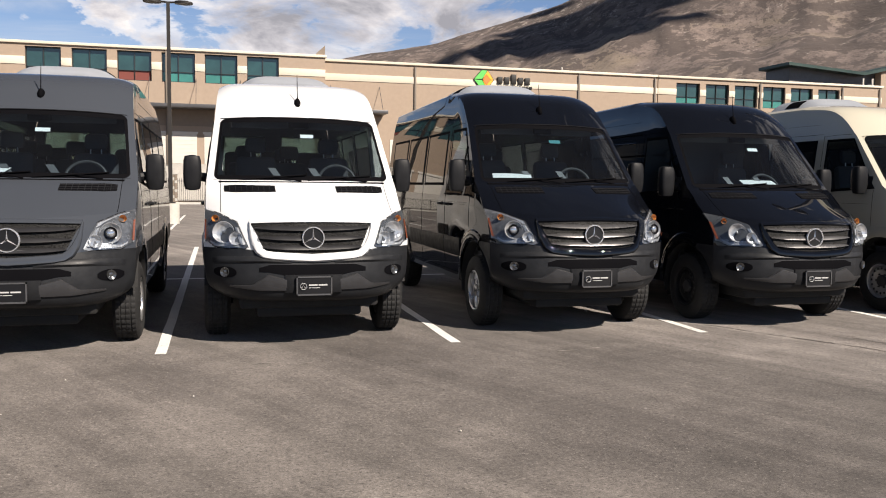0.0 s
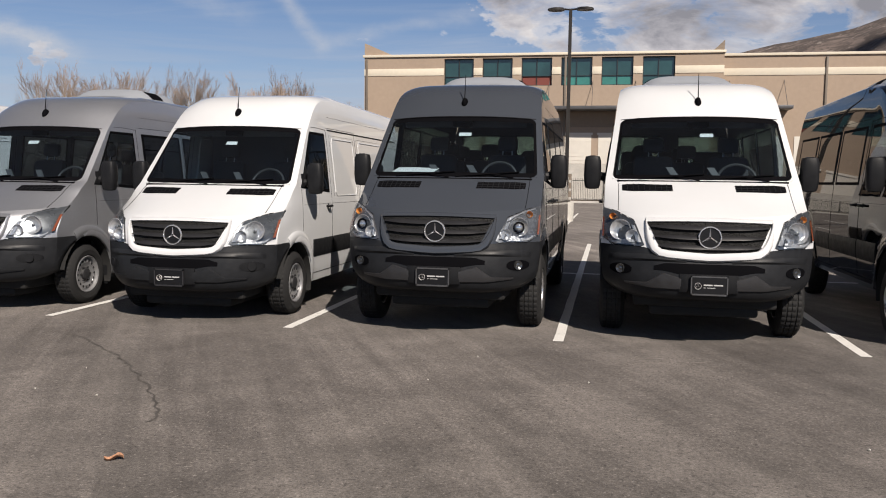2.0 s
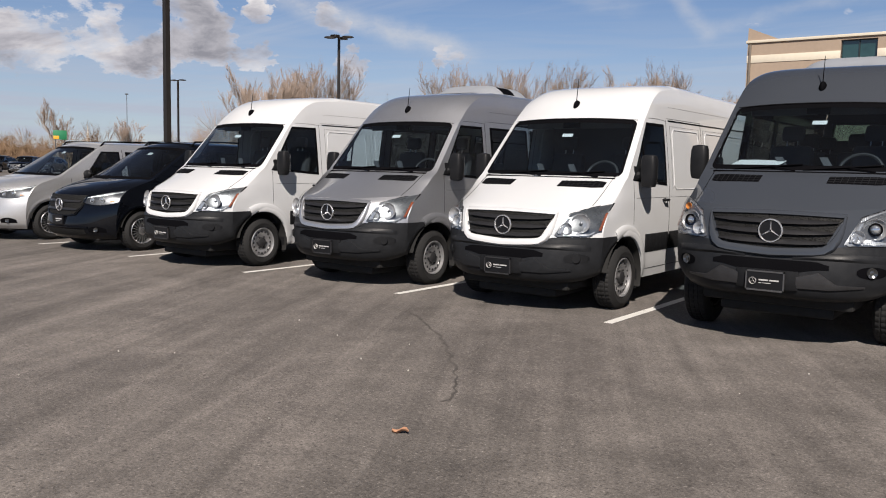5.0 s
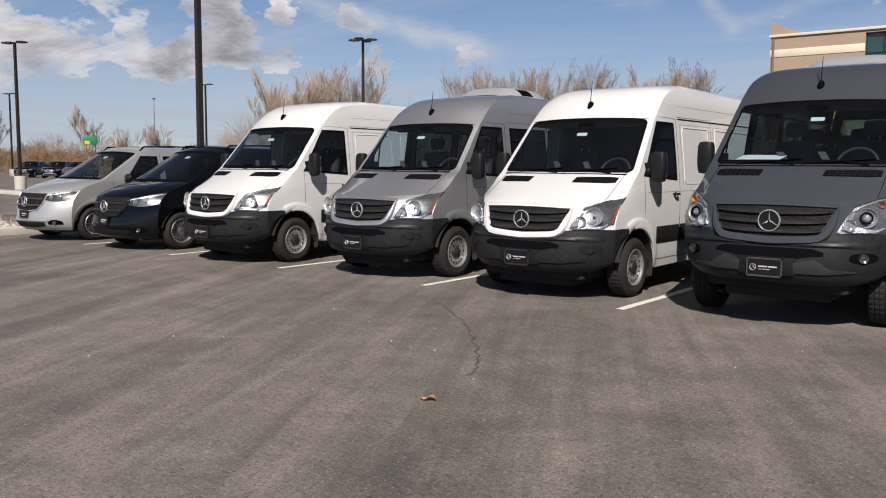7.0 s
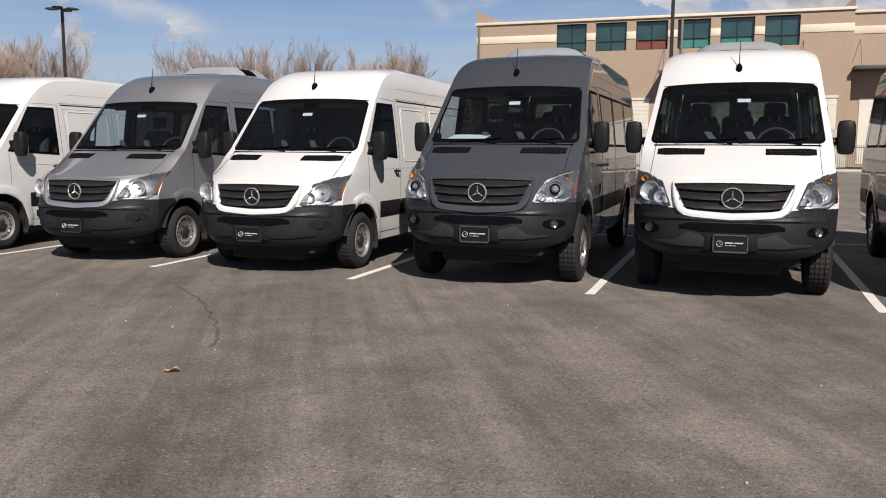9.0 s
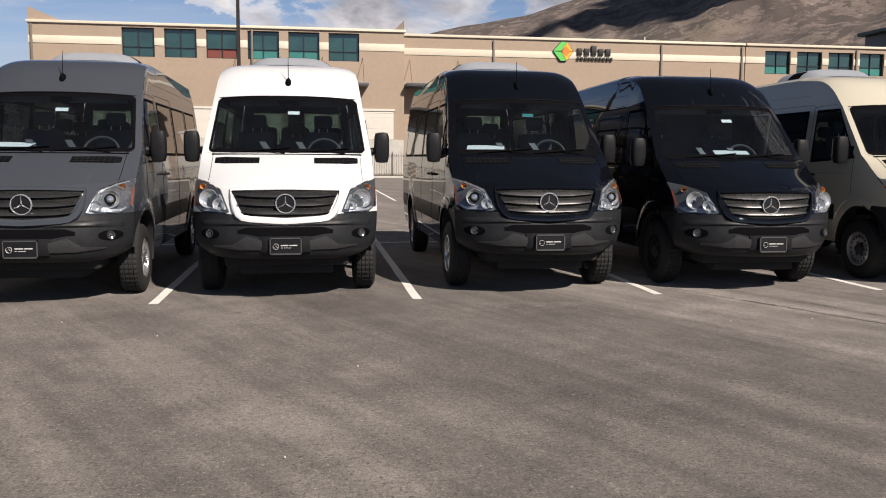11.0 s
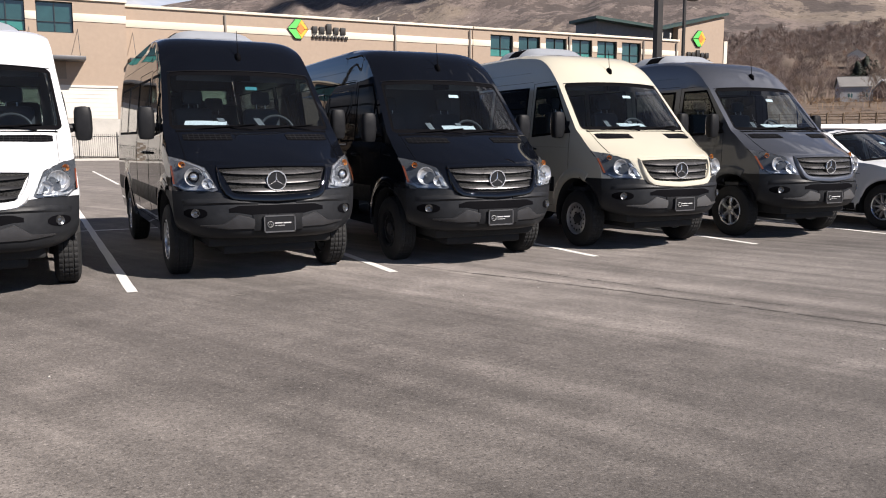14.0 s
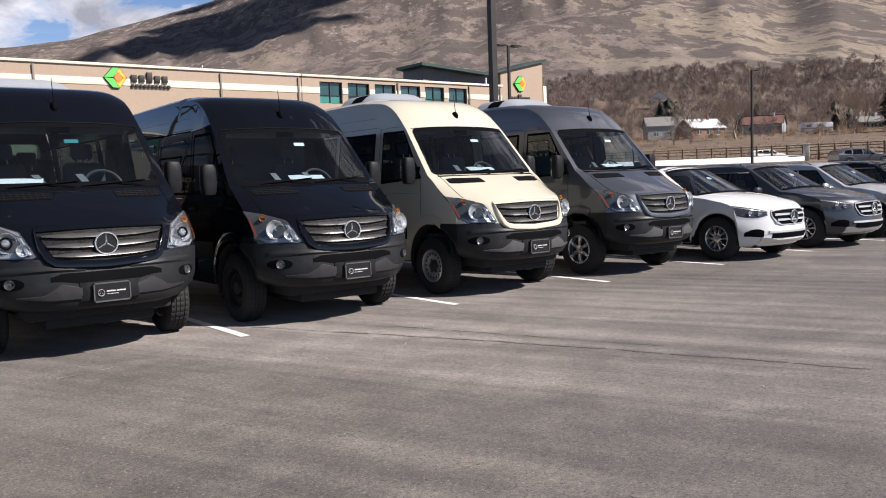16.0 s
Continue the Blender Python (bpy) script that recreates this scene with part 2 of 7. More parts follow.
REFLECTOR = shader("lamp_reflector", (0.62, 0.63, 0.65), 0.2, 0.6, build=ribbed)
LAMPBLACK = shader("black_lamp_interior", (0.07, 0.072, 0.078), 0.25, 0.3, grain=(30, 0.4, 0.0))
LAMPDARK = shader("dark_lamp_interior", (0.20, 0.205, 0.215), 0.26, 0.6, grain=(30, 0.5, 0.0))
LAMPGREY = shader("grey_lamp_interior", (0.17, 0.178, 0.185), 0.26, 0.7, grain=(24, 0.35, 0.0))
EMBLEM = shader("emblem_metal", (0.72, 0.73, 0.75), 0.26, 0.8)
BARMETAL = shader("bright_bar_metal", (0.70, 0.71, 0.73), 0.24, 0.6)
FOGGLASS = shader("fog_glass", (0.13, 0.135, 0.14), 0.22, 0.8, 0.4)
BULB = shader("lamp_lens", (0.55, 0.58, 0.62), 0.06, 0.8, 1.0)
AMBER = shader("amber_lens", (0.62, 0.24, 0.06), 0.12, 0.0, 1.0)
REDLENS = shader("side_marker_amber", (0.24, 0.065, 0.03), 0.2, 0.0, 1.0)
POSTSTEEL = shader("headrest_steel", (0.5, 0.5, 0.5), 0.35, 0.5)
CABIN = shader("cabin_plastic", (0.043, 0.046, 0.054), 0.6, grain=(70, 0.2, 0.0004))
SEATCLOTH = shader("seat_fabric", (0.042, 0.043, 0.047), 0.9, grain=(120, 0.3, 0.001))
LINER = shader("headliner", (0.11, 0.11, 0.108), 0.9, grain=(50, 0.1, 0.0))
PAPER = shader("paper", (0.80, 0.81, 0.80), 0.8, grain=(20, 0.04, 0.0))
TEALSTICKER = shader("teal_sticker", (0.03, 0.20, 0.22), 0.5)
PLATE = shader("plate_black", (0.005, 0.005, 0.006), 0.35, 0.0, 0.15)
PLATEWHITE = shader("plate_print", (0.46, 0.46, 0.46), 0.5)
PLATECHROME = shader("plate_frame_chrome", (0.16, 0.16, 0.165), 0.3, 0.7)
UNDER = shader("underbody", (0.012, 0.012, 0.012), 0.85, grain=(12, 0.4, 0.0))
ACSHELL = shader("cooler_shell", (0.30, 0.32, 0.35), 0.42, grain=(8, 0.06, 0.0))
CLEAR = see_through("windscreen_glass", (0.64, 0.735, 0.785), dust=0.004)
TINT = see_through("privacy_glass", (0.034, 0.038, 0.038), dust=0.004)
REARGLASS = see_through("rear_glass", (0.30, 0.36, 0.325), dust=0.004)
DASHREFLECTION = shader("dash_reflection_grey", (0.070, 0.073, 0.079), 0.6, grain=(60, 0.15, 0.0))
LENS = see_through("lamp_cover", (0.85, 0.875, 0.895), ior=1.45)


def mesh_grille(n, b):
    c = n.coords()
    v = n.add("ShaderNodeTexVoronoi")
    n.link(n.mapped(c, scale=(1, 0.2, 1.5)), v.inputs["Vector"])
    v.inputs["Scale"].default_value = 75
    hole = n.ramp(v.outputs["Distance"], [(0.30, 0.002), (0.46, 0.017)])
    n.link(hole, b.inputs["Base Color"])
    n.link(n.bump(n.ramp(v.outputs["Distance"], [(0.25, 0.0), (0.5, 1.0)]), 0.8, 0.004), b.inputs["Normal"])


MESHED = shader("grille_mesh", (0.03, 0.03, 0.03), 0.6, spec=0.12, build=mesh_grille)
SLATGREY = shader("grille_slat", (0.022, 0.022, 0.024), 0.36, 0.1, grain=(60, 0.1, 0.0))
SLATSILVER = shader("grille_slat_silver", (0.115, 0.113, 0.115), 0.30, 0.6, grain=(60, 0.1, 0.0))


def asphalt(n, b):
    c = n.coords()
    # paving lanes run slantwise through the lot: v runs square to them
    lane = n.mapped(c, rot=(0, 0, -0.418))
    sep = n.add("ShaderNodeSeparateXYZ")
    n.link(lane, sep.inputs[0])
    stone = n.noise(c, 105, 3, 0.7)
    coarse = n.noise(c, 30, 4, 0.7)
    swirl = n.noise(c, 0.8, 7, 0.66, distortion=1.0)
    stain = n.noise(c, 0.24, 5, 0.6, distortion=0.4)
    tyre = n.noise(n.mapped(n.mapped(c, rot=(0, 0, -0.53)), scale=(1.7, 0.07, 1)), 1.0, 6, 0.62, distortion=0.5)
    drag = n.noise(n.mapped(n.mapped(c, rot=(0, 0, -0.47)), scale=(4.4, 0.11, 1)), 1.0, 5, 0.6, distortion=0.7)
    roller = n.noise(n.mapped(lane, scale=(2.1, 0.07, 1)), 1.0, 6, 0.62, distortion=0.7)
    wobble = n.math("MULTIPLY", n.math("SUBTRACT", n.noise(c, 1.3, 5, 0.65), 0.5), 0.7)
    v = n.math("ADD", sep.outputs["X"], wobble)
    # the newer lane lies beyond the joint and is paler
    pale = n.math("MULTIPLY", n.ramp(n.math("MULTIPLY_ADD", v, 0.1, -0.4), [(0.29, 0.0), (0.34, 1.0), (0.62, 0.85), (1.0, 0.55)]), n.ramp(roller, [(0.30, 0.55), (0.62, 1.0)]))
    turn = n.ramp(n.math("MULTIPLY_ADD", sep.outputs["X"], 0.1, 0.0), [(0.25, 0.0), (0.55, 1.0)])
    lanes = n.mix(turn, n.math("ADD", n.math("MULTIPLY", tyre, 0.6), n.math("MULTIPLY", drag, 0.4)), n.math("ADD", n.math("MULTIPLY", roller, 0.8), n.math("MULTIPLY", drag, 0.2)))
    base = n.math("ADD", n.math("MULTIPLY", stone, 0.18), n.math("ADD", n.math("MULTIPLY", swirl, 0.22), n.math("MULTIPLY", stain, 0.20)))
    tone = n.math("ADD", base, n.math("ADD", n.math("MULTIPLY", n.math("SUBTRACT", lanes, 0.5), n.math("MULTIPLY_ADD", turn, -0.12, 0.46)), 0.2))
    col = n.ramp(tone, [(0.42, (0.064, 0.0575, 0.0530)), (0.50, (0.105, 0.0945, 0.0872)), (0.58, (0.160, 0.1440, 0.1325))])
    col = n.mix(1.0, col, n.ramp(pale, [(0.0, 1.0), (1.0, 1.62)]), "MULTIPLY")
    chips = n.ramp(n.noise(c, 44, 2, 0.6), [(0.64, 0.0), (0.69, 0.45)])
    col = n.mix(chips, col, (0.25, 0.232, 0.212))
    pits = n.ramp(n.noise(n.mapped(c, loc=(7.3, 2.1, 0)), 36, 2, 0.6), [(0.60, 0.0), (0.66, 0.7)])
    col = n.mix(pits, col, (0.040, 0.036, 0.034))
    grit = n.ramp(n.noise(c, 62, 2, 0.8), [(0.34, 0.70), (0.5, 1.0), (0.66, 1.32)])
    grit2 = n.ramp(n.noise(c, 22, 3, 0.7), [(0.34, 0.82), (0.66, 1.18)])
    col = n.mix(1.0, n.mix(1.0, col, grit, "MULTIPLY"), grit2, "MULTIPLY")
    mottle = n.ramp(n.noise(c, 3.2, 5, 0.62, distortion=0.5), [(0.36, 0.90), (0.64, 1.10)])
    col = n.mix(1.0, col, mottle, "MULTIPLY")
    n.link(col, b.inputs["Base Color"])
    n.link(n.ramp(swirl, [(0.3, 0.72), (0.7, 0.88)]), b.inputs["Roughness"])
    b.inputs["Diffuse Roughness"].default_value = 0.6
    n.link(n.bump(n.math("ADD", stone, n.math("MULTIPLY", coarse, 0.6)), 0.6, 0.006), b.inputs["Normal"])


ASPHALT = shader("asphalt", (0.1, 0.1, 0.1), 0.8, build=asphalt)


def worn_line(n, b):
    c = n.coords()
    w = n.noise(c, 45, 5, 0.7)
    g = n.noise(c, 3, 4, 0.6)
    n.link(n.ramp(n.math("ADD", n.math("MULTIPLY", w, 0.6), n.math("MULTIPLY", g, 0.4)), [(0.32, (0.22, 0.21, 0.2)), (0.42, (0.66, 0.65, 0.62)), (0.7, (0.78, 0.77, 0.74))]), b.inputs["Base Color"])
    n.link(n.bump(w, 0.4, 0.003), b.inputs["Normal"])


LINEPAINT = shader("line_paint", (0.7, 0.7, 0.68), 0.7, build=worn_line)
SCRAP = shader("faded_marking", (0.24, 0.22, 0.20), 0.8, grain=(50, 0.4, 0.0))
PALEWALL = shader("pale_wall", (0.70, 0.68, 0.66), 0.8, grain=(6, 0.12, 0.002))
CONCRETE = shader("concrete", (0.46, 0.44, 0.40), 0.85, grain=(14, 0.22, 0.003))
TARLINE = shader("tar_seal", (0.076, 0.069, 0.063), 0.7, grain=(40, 0.3, 0.002))
LEAFDRY = shader("dry_leaf", (0.42, 0.22, 0.13), 0.8, grain=(50, 0.35, 0.002))
STUCCO = shader("tan_stucco", (0.345, 0.268, 0.205), 0.9, grain=(3, 0.09, 0.004))
# darker brown stucco; below the canopy its tone is painted shade
STUCCODARK = shader("brown_and_shaded_stucco", (0.23, 0.185, 0.145), 0.9, grain=(3, 0.09, 0.004))
CREAMBAND = shader("cream_band", (0.66, 0.60, 0.49), 0.85, grain=(4, 0.06, 0.003))
DOORWHITE = shader("white_panel", (0.62, 0.59, 0.53), 0.7, grain=(2, 0.06, 0.0))
METALGREY = shader("dark_grey_metal", (0.10, 0.10, 0.105), 0.5, 0.4, grain=(4, 0.2, 0.0))
GREENROOF = shader("green_metal_roof", (0.035, 0.062, 0.055), 0.45, 0.3, grain=(3, 0.2, 0.0))
DOWNPIPE = shader("downpipe", (0.15, 0.125, 0.10), 0.6, grain=(6, 0.2, 0.0))
TEAL = shader("teal_glass", (0.020, 0.058, 0.057), 0.04, 0.0, 1.0, grain=(0.6, 0.5, 0.0))
TEALLIGHT = shader("teal_spandrel", (0.04, 0.185, 0.16), 0.15, 0.0, 0.6, grain=(0.6, 0.3, 0.0))
MULLION = shader("mullion", (0.05, 0.055, 0.055), 0.4, 0.5)
BRICKRED = shader("red_interior_panel", (0.17, 0.042, 0.032), 0.7)
POLEBLACK = shader("bronze_pole", (0.022, 0.019, 0.017), 0.5, 0.2, grain=(10, 0.3, 0.0))
IRON = shader("black_iron", (0.02, 0.02, 0.02), 0.5, 0.3)
SIGNGREEN = shader("sign_green", (0.10, 0.52, 0.10), 0.5)
SIGNYELLOW = shader("sign_yellow", (0.85, 0.42, 0.04), 0.5)
SIGNORANGE = shader("sign_orange", (0.80, 0.20, 0.04), 0.5)
SIGNBLACK = shader("sign_black", (0.012, 0.011, 0.010), 0.6)


def hill(n, b):
    c = n.coords()
    # rotated so that brush and gullies run down the slope
    down = n.mapped(n.mapped(c, rot=(0, 0, radians(38))), scale=(1, 0.34, 1))
    big = n.noise(down, 0.0042, 8, 0.60, distortion=0.5)
    shrub = n.noise(down, 0.016, 6, 0.66, distortion=0.4)
    spot = n.noise(down, 0.034, 4, 0.66)
    fine = n.noise(down, 0.30, 4, 0.7)
    sep = n.add("ShaderNodeSeparateXYZ")
    n.link(c, sep.inputs[0])
    height = n.math("MULTIPLY", sep.outputs["Z"], 0.0016)
    dry = n.ramp(n.math("ADD", n.math("MULTIPLY", fine, 0.35), n.math("MULTIPLY", shrub, 0.65)), [(0.3, (0.135, 0.105, 0.083)), (0.52, (0.205, 0.167, 0.126)), (0.72, (0.265, 0.222, 0.166))])
    mauve = n.ramp(n.math("ADD", n.math("MULTIPLY", spot, 0.6), n.math("MULTIPLY", fine, 0.4)), [(0.36, (0.045, 0.035, 0.034)), (0.50, (0.135, 0.105, 0.096)), (0.68, (0.215, 0.172, 0.148))])
    where = n.ramp(n.math("ADD", n.math("ADD", n.math("MULTIPLY", big, 0.62), n.math("MULTIPLY", shrub, 0.28)), n.math("MULTIPLY", height, 0.22)), [(0.455, 0.0), (0.55, 0.9)])
    col = n.mix(where, dry, mauve)
    clump = n.math("ADD", n.math("MULTIPLY", n.noise(n.mapped(n.mapped(c, rot=(0, 0, radians(38))), scale=(1, 0.20, 1), loc=(40, 9, 0)), 0.036, 5, 0.64), 0.62), n.math("MULTIPLY", n.noise(down, 0.008, 4, 0.55), 0.38))
    dots = n.ramp(clump, [(0.492, 0.0), (0.512, 0.92)])
    col = n.mix(dots, col, (0.068, 0.053, 0.047))
    bush = n.ramp(n.noise(n.mapped(n.mapped(c, rot=(0, 0, radians(38))), scale=(1, 0.24, 1)), 0.12, 3, 0.6), [(0.60, 0.0), (0.635, 0.8)])
    col = n.mix(bush, col, (0.072, 0.056, 0.049))
    rock = n.ramp(n.math("ADD", n.noise(down, 0.04, 6, 0.75), n.math("MULTIPLY", height, 0.12)), [(0.66, 0.0), (0.71, 0.7)])
    col = n.mix(rock, col, (0.38, 0.33, 0.29))
    # weedy brown flat land below the slope
    flat = n.vec("LENGTH", n.vec("MULTIPLY", c, (1, 1, 0)))
    weeds = n.ramp(n.noise(c, 0.25, 6, 0.7), [(0.3, (0.060, 0.043, 0.032)), (0.55, (0.125, 0.089, 0.062)), (0.75, (0.20, 0.148, 0.102))])
    col = n.mix(n.ramp(n.math("MULTIPLY", flat, 0.001), [(0.50, 1.0), (0.64, 0.0)]), col, weeds)
    n.link(col, b.inputs["Base Color"])
    n.link(n.bump(n.math("ADD", shrub, n.math("MULTIPLY", spot, 0.6)), 0.8, 5.0), b.inputs["Normal"])


HILL = shader("dry_hillside", (0.3, 0.24, 0.16), 0.95, build=hill)
BARK = shader("bare_bark", (0.31, 0.25, 0.20), 0.95, grain=(6, 0.35, 0.0))
TWIG = shader("bare_twigs", (0.36, 0.285, 0.235), 0.95, grain=(2, 0.3, 0.0))
EVERGREEN = shader("evergreen_needles", (0.030, 0.037, 0.027), 0.95, grain=(3, 0.4, 0.0))
HOUSEGREY = shader("house_siding_grey", (0.30, 0.31, 0.33), 0.8, grain=(3, 0.1, 0.0))
HOUSEBROWN = shader("house_siding_brown", (0.20, 0.12, 0.085), 0.8, grain=(3, 0.15, 0.0))
ROOFGREY = shader("shingle_grey", (0.17, 0.165, 0.16), 0.9, grain=(4, 0.2, 0.0))
ROOFRED = shader("shingle_brown_red", (0.15, 0.075, 0.062), 0.9, grain=(4, 0.25, 0.0))
ROOFPALE = shader("pale_metal_roof", (0.62, 0.62, 0.63), 0.5, grain=(4, 0.08, 0.0))
WOODFENCE = shader("weathered_wood", (0.17, 0.125, 0.085), 0.9, grain=(5, 0.3, 0.0))
ROADSIGN = shader("road_sign_green", (0.02, 0.20, 0.09), 0.5)

# ---- mesh tools ----
def mesh_of(bm, name, mats, smooth=True, sharp=None):
    bmesh.ops.recalc_face_normals(bm, faces=bm.faces)
    me = bpy.data.meshes.new(name)
    bm.to_mesh(me)
    bm.free()
    for m in mats if isinstance(mats, (list, tuple)) else [mats]:
        me.materials.append(m)
    if smooth:
        me.shade_smooth()
        if sharp:
            me.set_sharp_from_angle(angle=radians(sharp))
    return me


def part(name, data, mats, parent, label="", smooth=True, sharp=40, place=None):
    """One mesh object under a thing or a part; data is a bmesh or a ready mesh."""
    me = mesh_of(data, name, mats, smooth, sharp) if isinstance(data, bmesh.types.BMesh) else data
    ob = new(name, me)
    ob.parent = parent
    if place is not None:
        ob.matrix_basis = place
    if label:
        tagged(ob, label)
    return ob


def thing(name, label, category, place=None, group="", kind=""):
    ob = new(name)
    ob.empty_display_size = 0.2
    if place is not None:
        ob.matrix_basis = place
    return tagged(ob, label, category, group, kind)


def add_box(bm, x0, x1, y0, y1, z0, z1, mat=0, m=None, bevel=0.0):
    vs = [Vector((x, y, z)) for x in (x0, x1) for y in (y0, y1) for z in (z0, z1)]
    made = bmesh.new() if bevel else bm
    v = [made.verts.new(m @ p if (m is not None and not bevel) else p) for p in vs]
    fs = [made.faces.new([v[i] for i in q]) for q in ((0, 1, 3, 2), (4, 6, 7, 5), (0, 4, 5, 1), (2, 3, 7, 6), (0, 2, 6, 4), (1, 5, 7, 3))]
    for f in fs:
        f.material_index = mat
    if bevel:
        bmesh.ops.bevel(made, geom=made.edges[:], offset=bevel, segments=2, profile=0.5, affect="EDGES")
        join_into(bm, made, m, mat)
    return bm


def join_into(bm, other, m=None, mat=0):
    index = {}
    for v in other.verts:
        index[v] = bm.verts.new(m @ v.co if m is not None else v.co)
    for f in other.faces:
        try:
            nf = bm.faces.new([index[v] for v in f.verts])
            nf.material_index = mat
            nf.smooth = f.smooth
        except ValueError:
            pass
    other.free()


def box(x0, x1, y0, y1, z0, z1, bevel=0.0):
    return add_box(bmesh.new(), x0, x1, y0, y1, z0, z1, bevel=bevel)


def add_tube(bm, points, radii, sides=8, cap=True, mat=0):
    """A tube along points, with a radius at each."""
    points = [Vector(p) for p in points]
    rings = []
    for i, p in enumerate(points):
        d = (points[min(i + 1, len(points) - 1)] - points[max(i - 1, 0)]).normalized()
        a = d.orthogonal().normalized() if abs(d.z) > 0.95 or i == 0 else (rings_axis - d * rings_axis.dot(d)).normalized()
        rings_axis = a
        b = d.cross(a)
        r = radii[i] if isinstance(radii, (list, tuple)) else radii
        rings.append([bm.verts.new(p + (a * math.cos(k * math.tau / sides) + b * math.sin(k * math.tau / sides)) * r) for k in range(sides)])
    for r0, r1 in zip(rings, rings[1:]):
        for k in range(sides):
            f = bm.faces.new((r0[k], r0[(k + 1) % sides], r1[(k + 1) % sides], r1[k]))
            f.material_index = mat
    if cap:
        for r in (rings[0], rings[-1]):
            f = bm.faces.new(r)
            f.material_index = mat
    return bm


def tube(points, radii, sides=8):
    return add_tube(bmesh.new(), points, radii, sides)


def add_grid(bm, pts, skip=None, mat=0, pick=None):
    """Faces over a grid of points; skip(i, j) leaves one out, pick(i, j) gives its material."""
    v = [[bm.verts.new(p) for p in row] for row in pts]
    for i in range(len(v) - 1):
        for j in range(len(v[0]) - 1):
            if skip and skip(i, j):
                continue
            q = []
            for w in (v[i][j], v[i + 1][j], v[i + 1][j + 1], v[i][j + 1]):
                if all((w.co - o.co).length > 1e-6 for o in q):
                    q.append(w)
            if len(q) > 2:
                f = bm.faces.new(q)
                f.material_index = pick(i, j) if pick else mat
    return bm


def add_sheet(bm, pts, back, mat=0, pick=None):
    """A thin curved panel: a grid of points and rims that run by the vector back."""
    back = Vector(back)
    add_grid(bm, pts, mat=mat, pick=pick)
    n, m = len(pts), len(pts[0])
    rim = [pts[i][0] for i in range(n)] + [pts[n - 1][j] for j in range(1, m)] + [pts[i][m - 1] for i in range(n - 2, -1, -1)] + [pts[0][j] for j in range(m - 2, -1, -1)]
    add_grid(bm, [[Vector(p), Vector(p) + back] for p in rim], mat=mat)
    bmesh.ops.remove_doubles(bm, verts=bm.verts, dist=1e-5)
    return bm


def sheet(pts, back, pick=None):
    return add_sheet(bmesh.new(), pts, back, pick=pick)


def lathe(profile, steps, axis="x", m=None, bm=None, mat=0):
    """A profile of (along, radius) turned round an axis."""
    bm = bm or bmesh.new()
    rows = []
    for k in range(steps):
        a = k * math.tau / steps
        row = []
        for s, r in profile:
            p = Vector((s, r * math.cos(a), r * math.sin(a))) if axis == "x" else Vector((r * math.cos(a), r * math.sin(a), s)) if axis == "z" else Vector((r * math.cos(a), s, r * math.sin(a)))
            row.append(bm.verts.new(m @ p if m is not None else p))
        rows.append(row)
    for k in range(steps):
        a, b = rows[k], rows[(k + 1) % steps]
        for i in range(len(profile) - 1):
            if profile[i][1] < 1e-6 and profile[i + 1][1] < 1e-6:
                continue
            f = bm.faces.new((a[i], a[i + 1], b[i + 1], b[i]))
            f.material_index = mat
    bmesh.ops.remove_doubles(bm, verts=bm.verts, dist=1e-6)
    return bm


def catmull(rows, per):
    """Smooth rows through control rows, per[i] steps in each stretch."""
    rows = np.array(rows, float)
    ext = np.vstack([2 * rows[0] - rows[1], rows, 2 * rows[-1] - rows[-2]])
    out = []
    for i in range(len(rows) - 1):
        p0, p1, p2, p3 = ext[i:i + 4]
        n = per[i] if isinstance(per, (list, tuple)) else per
        for k in range(n):
            t = k / n
            out.append(0.5 * (2 * p1 + (p2 - p0) * t + (2 * p0 - 5 * p1 + 4 * p2 - p3) * t * t + (3 * p1 - p0 - 3 * p2 + p3) * t ** 3))
    out.append(rows[-1])
    return np.array(out)


def ease(v):
    v = min(1.0, max(0.0, v))
    return v * v * (3 - 2 * v)


def spread(a, b, n):
    return [a + (b - a) * i / (n - 1) for i in range(n)]

# ---- vehicles ----
# A body is two skins that meet on an edge curve: one from the bumper over bonnet, windscreen and roof, and the sides.
# Each station row: y and z on the centre line, x, y, z on the edge, and the powers by which y and z run between them.
HALF = [0, .08, .16, .25, .34, .43, .52, .60, .68, .76, .83, .885, .93, .965, .985, 1]
US = [-u for u in HALF[:0:-1]] + HALF


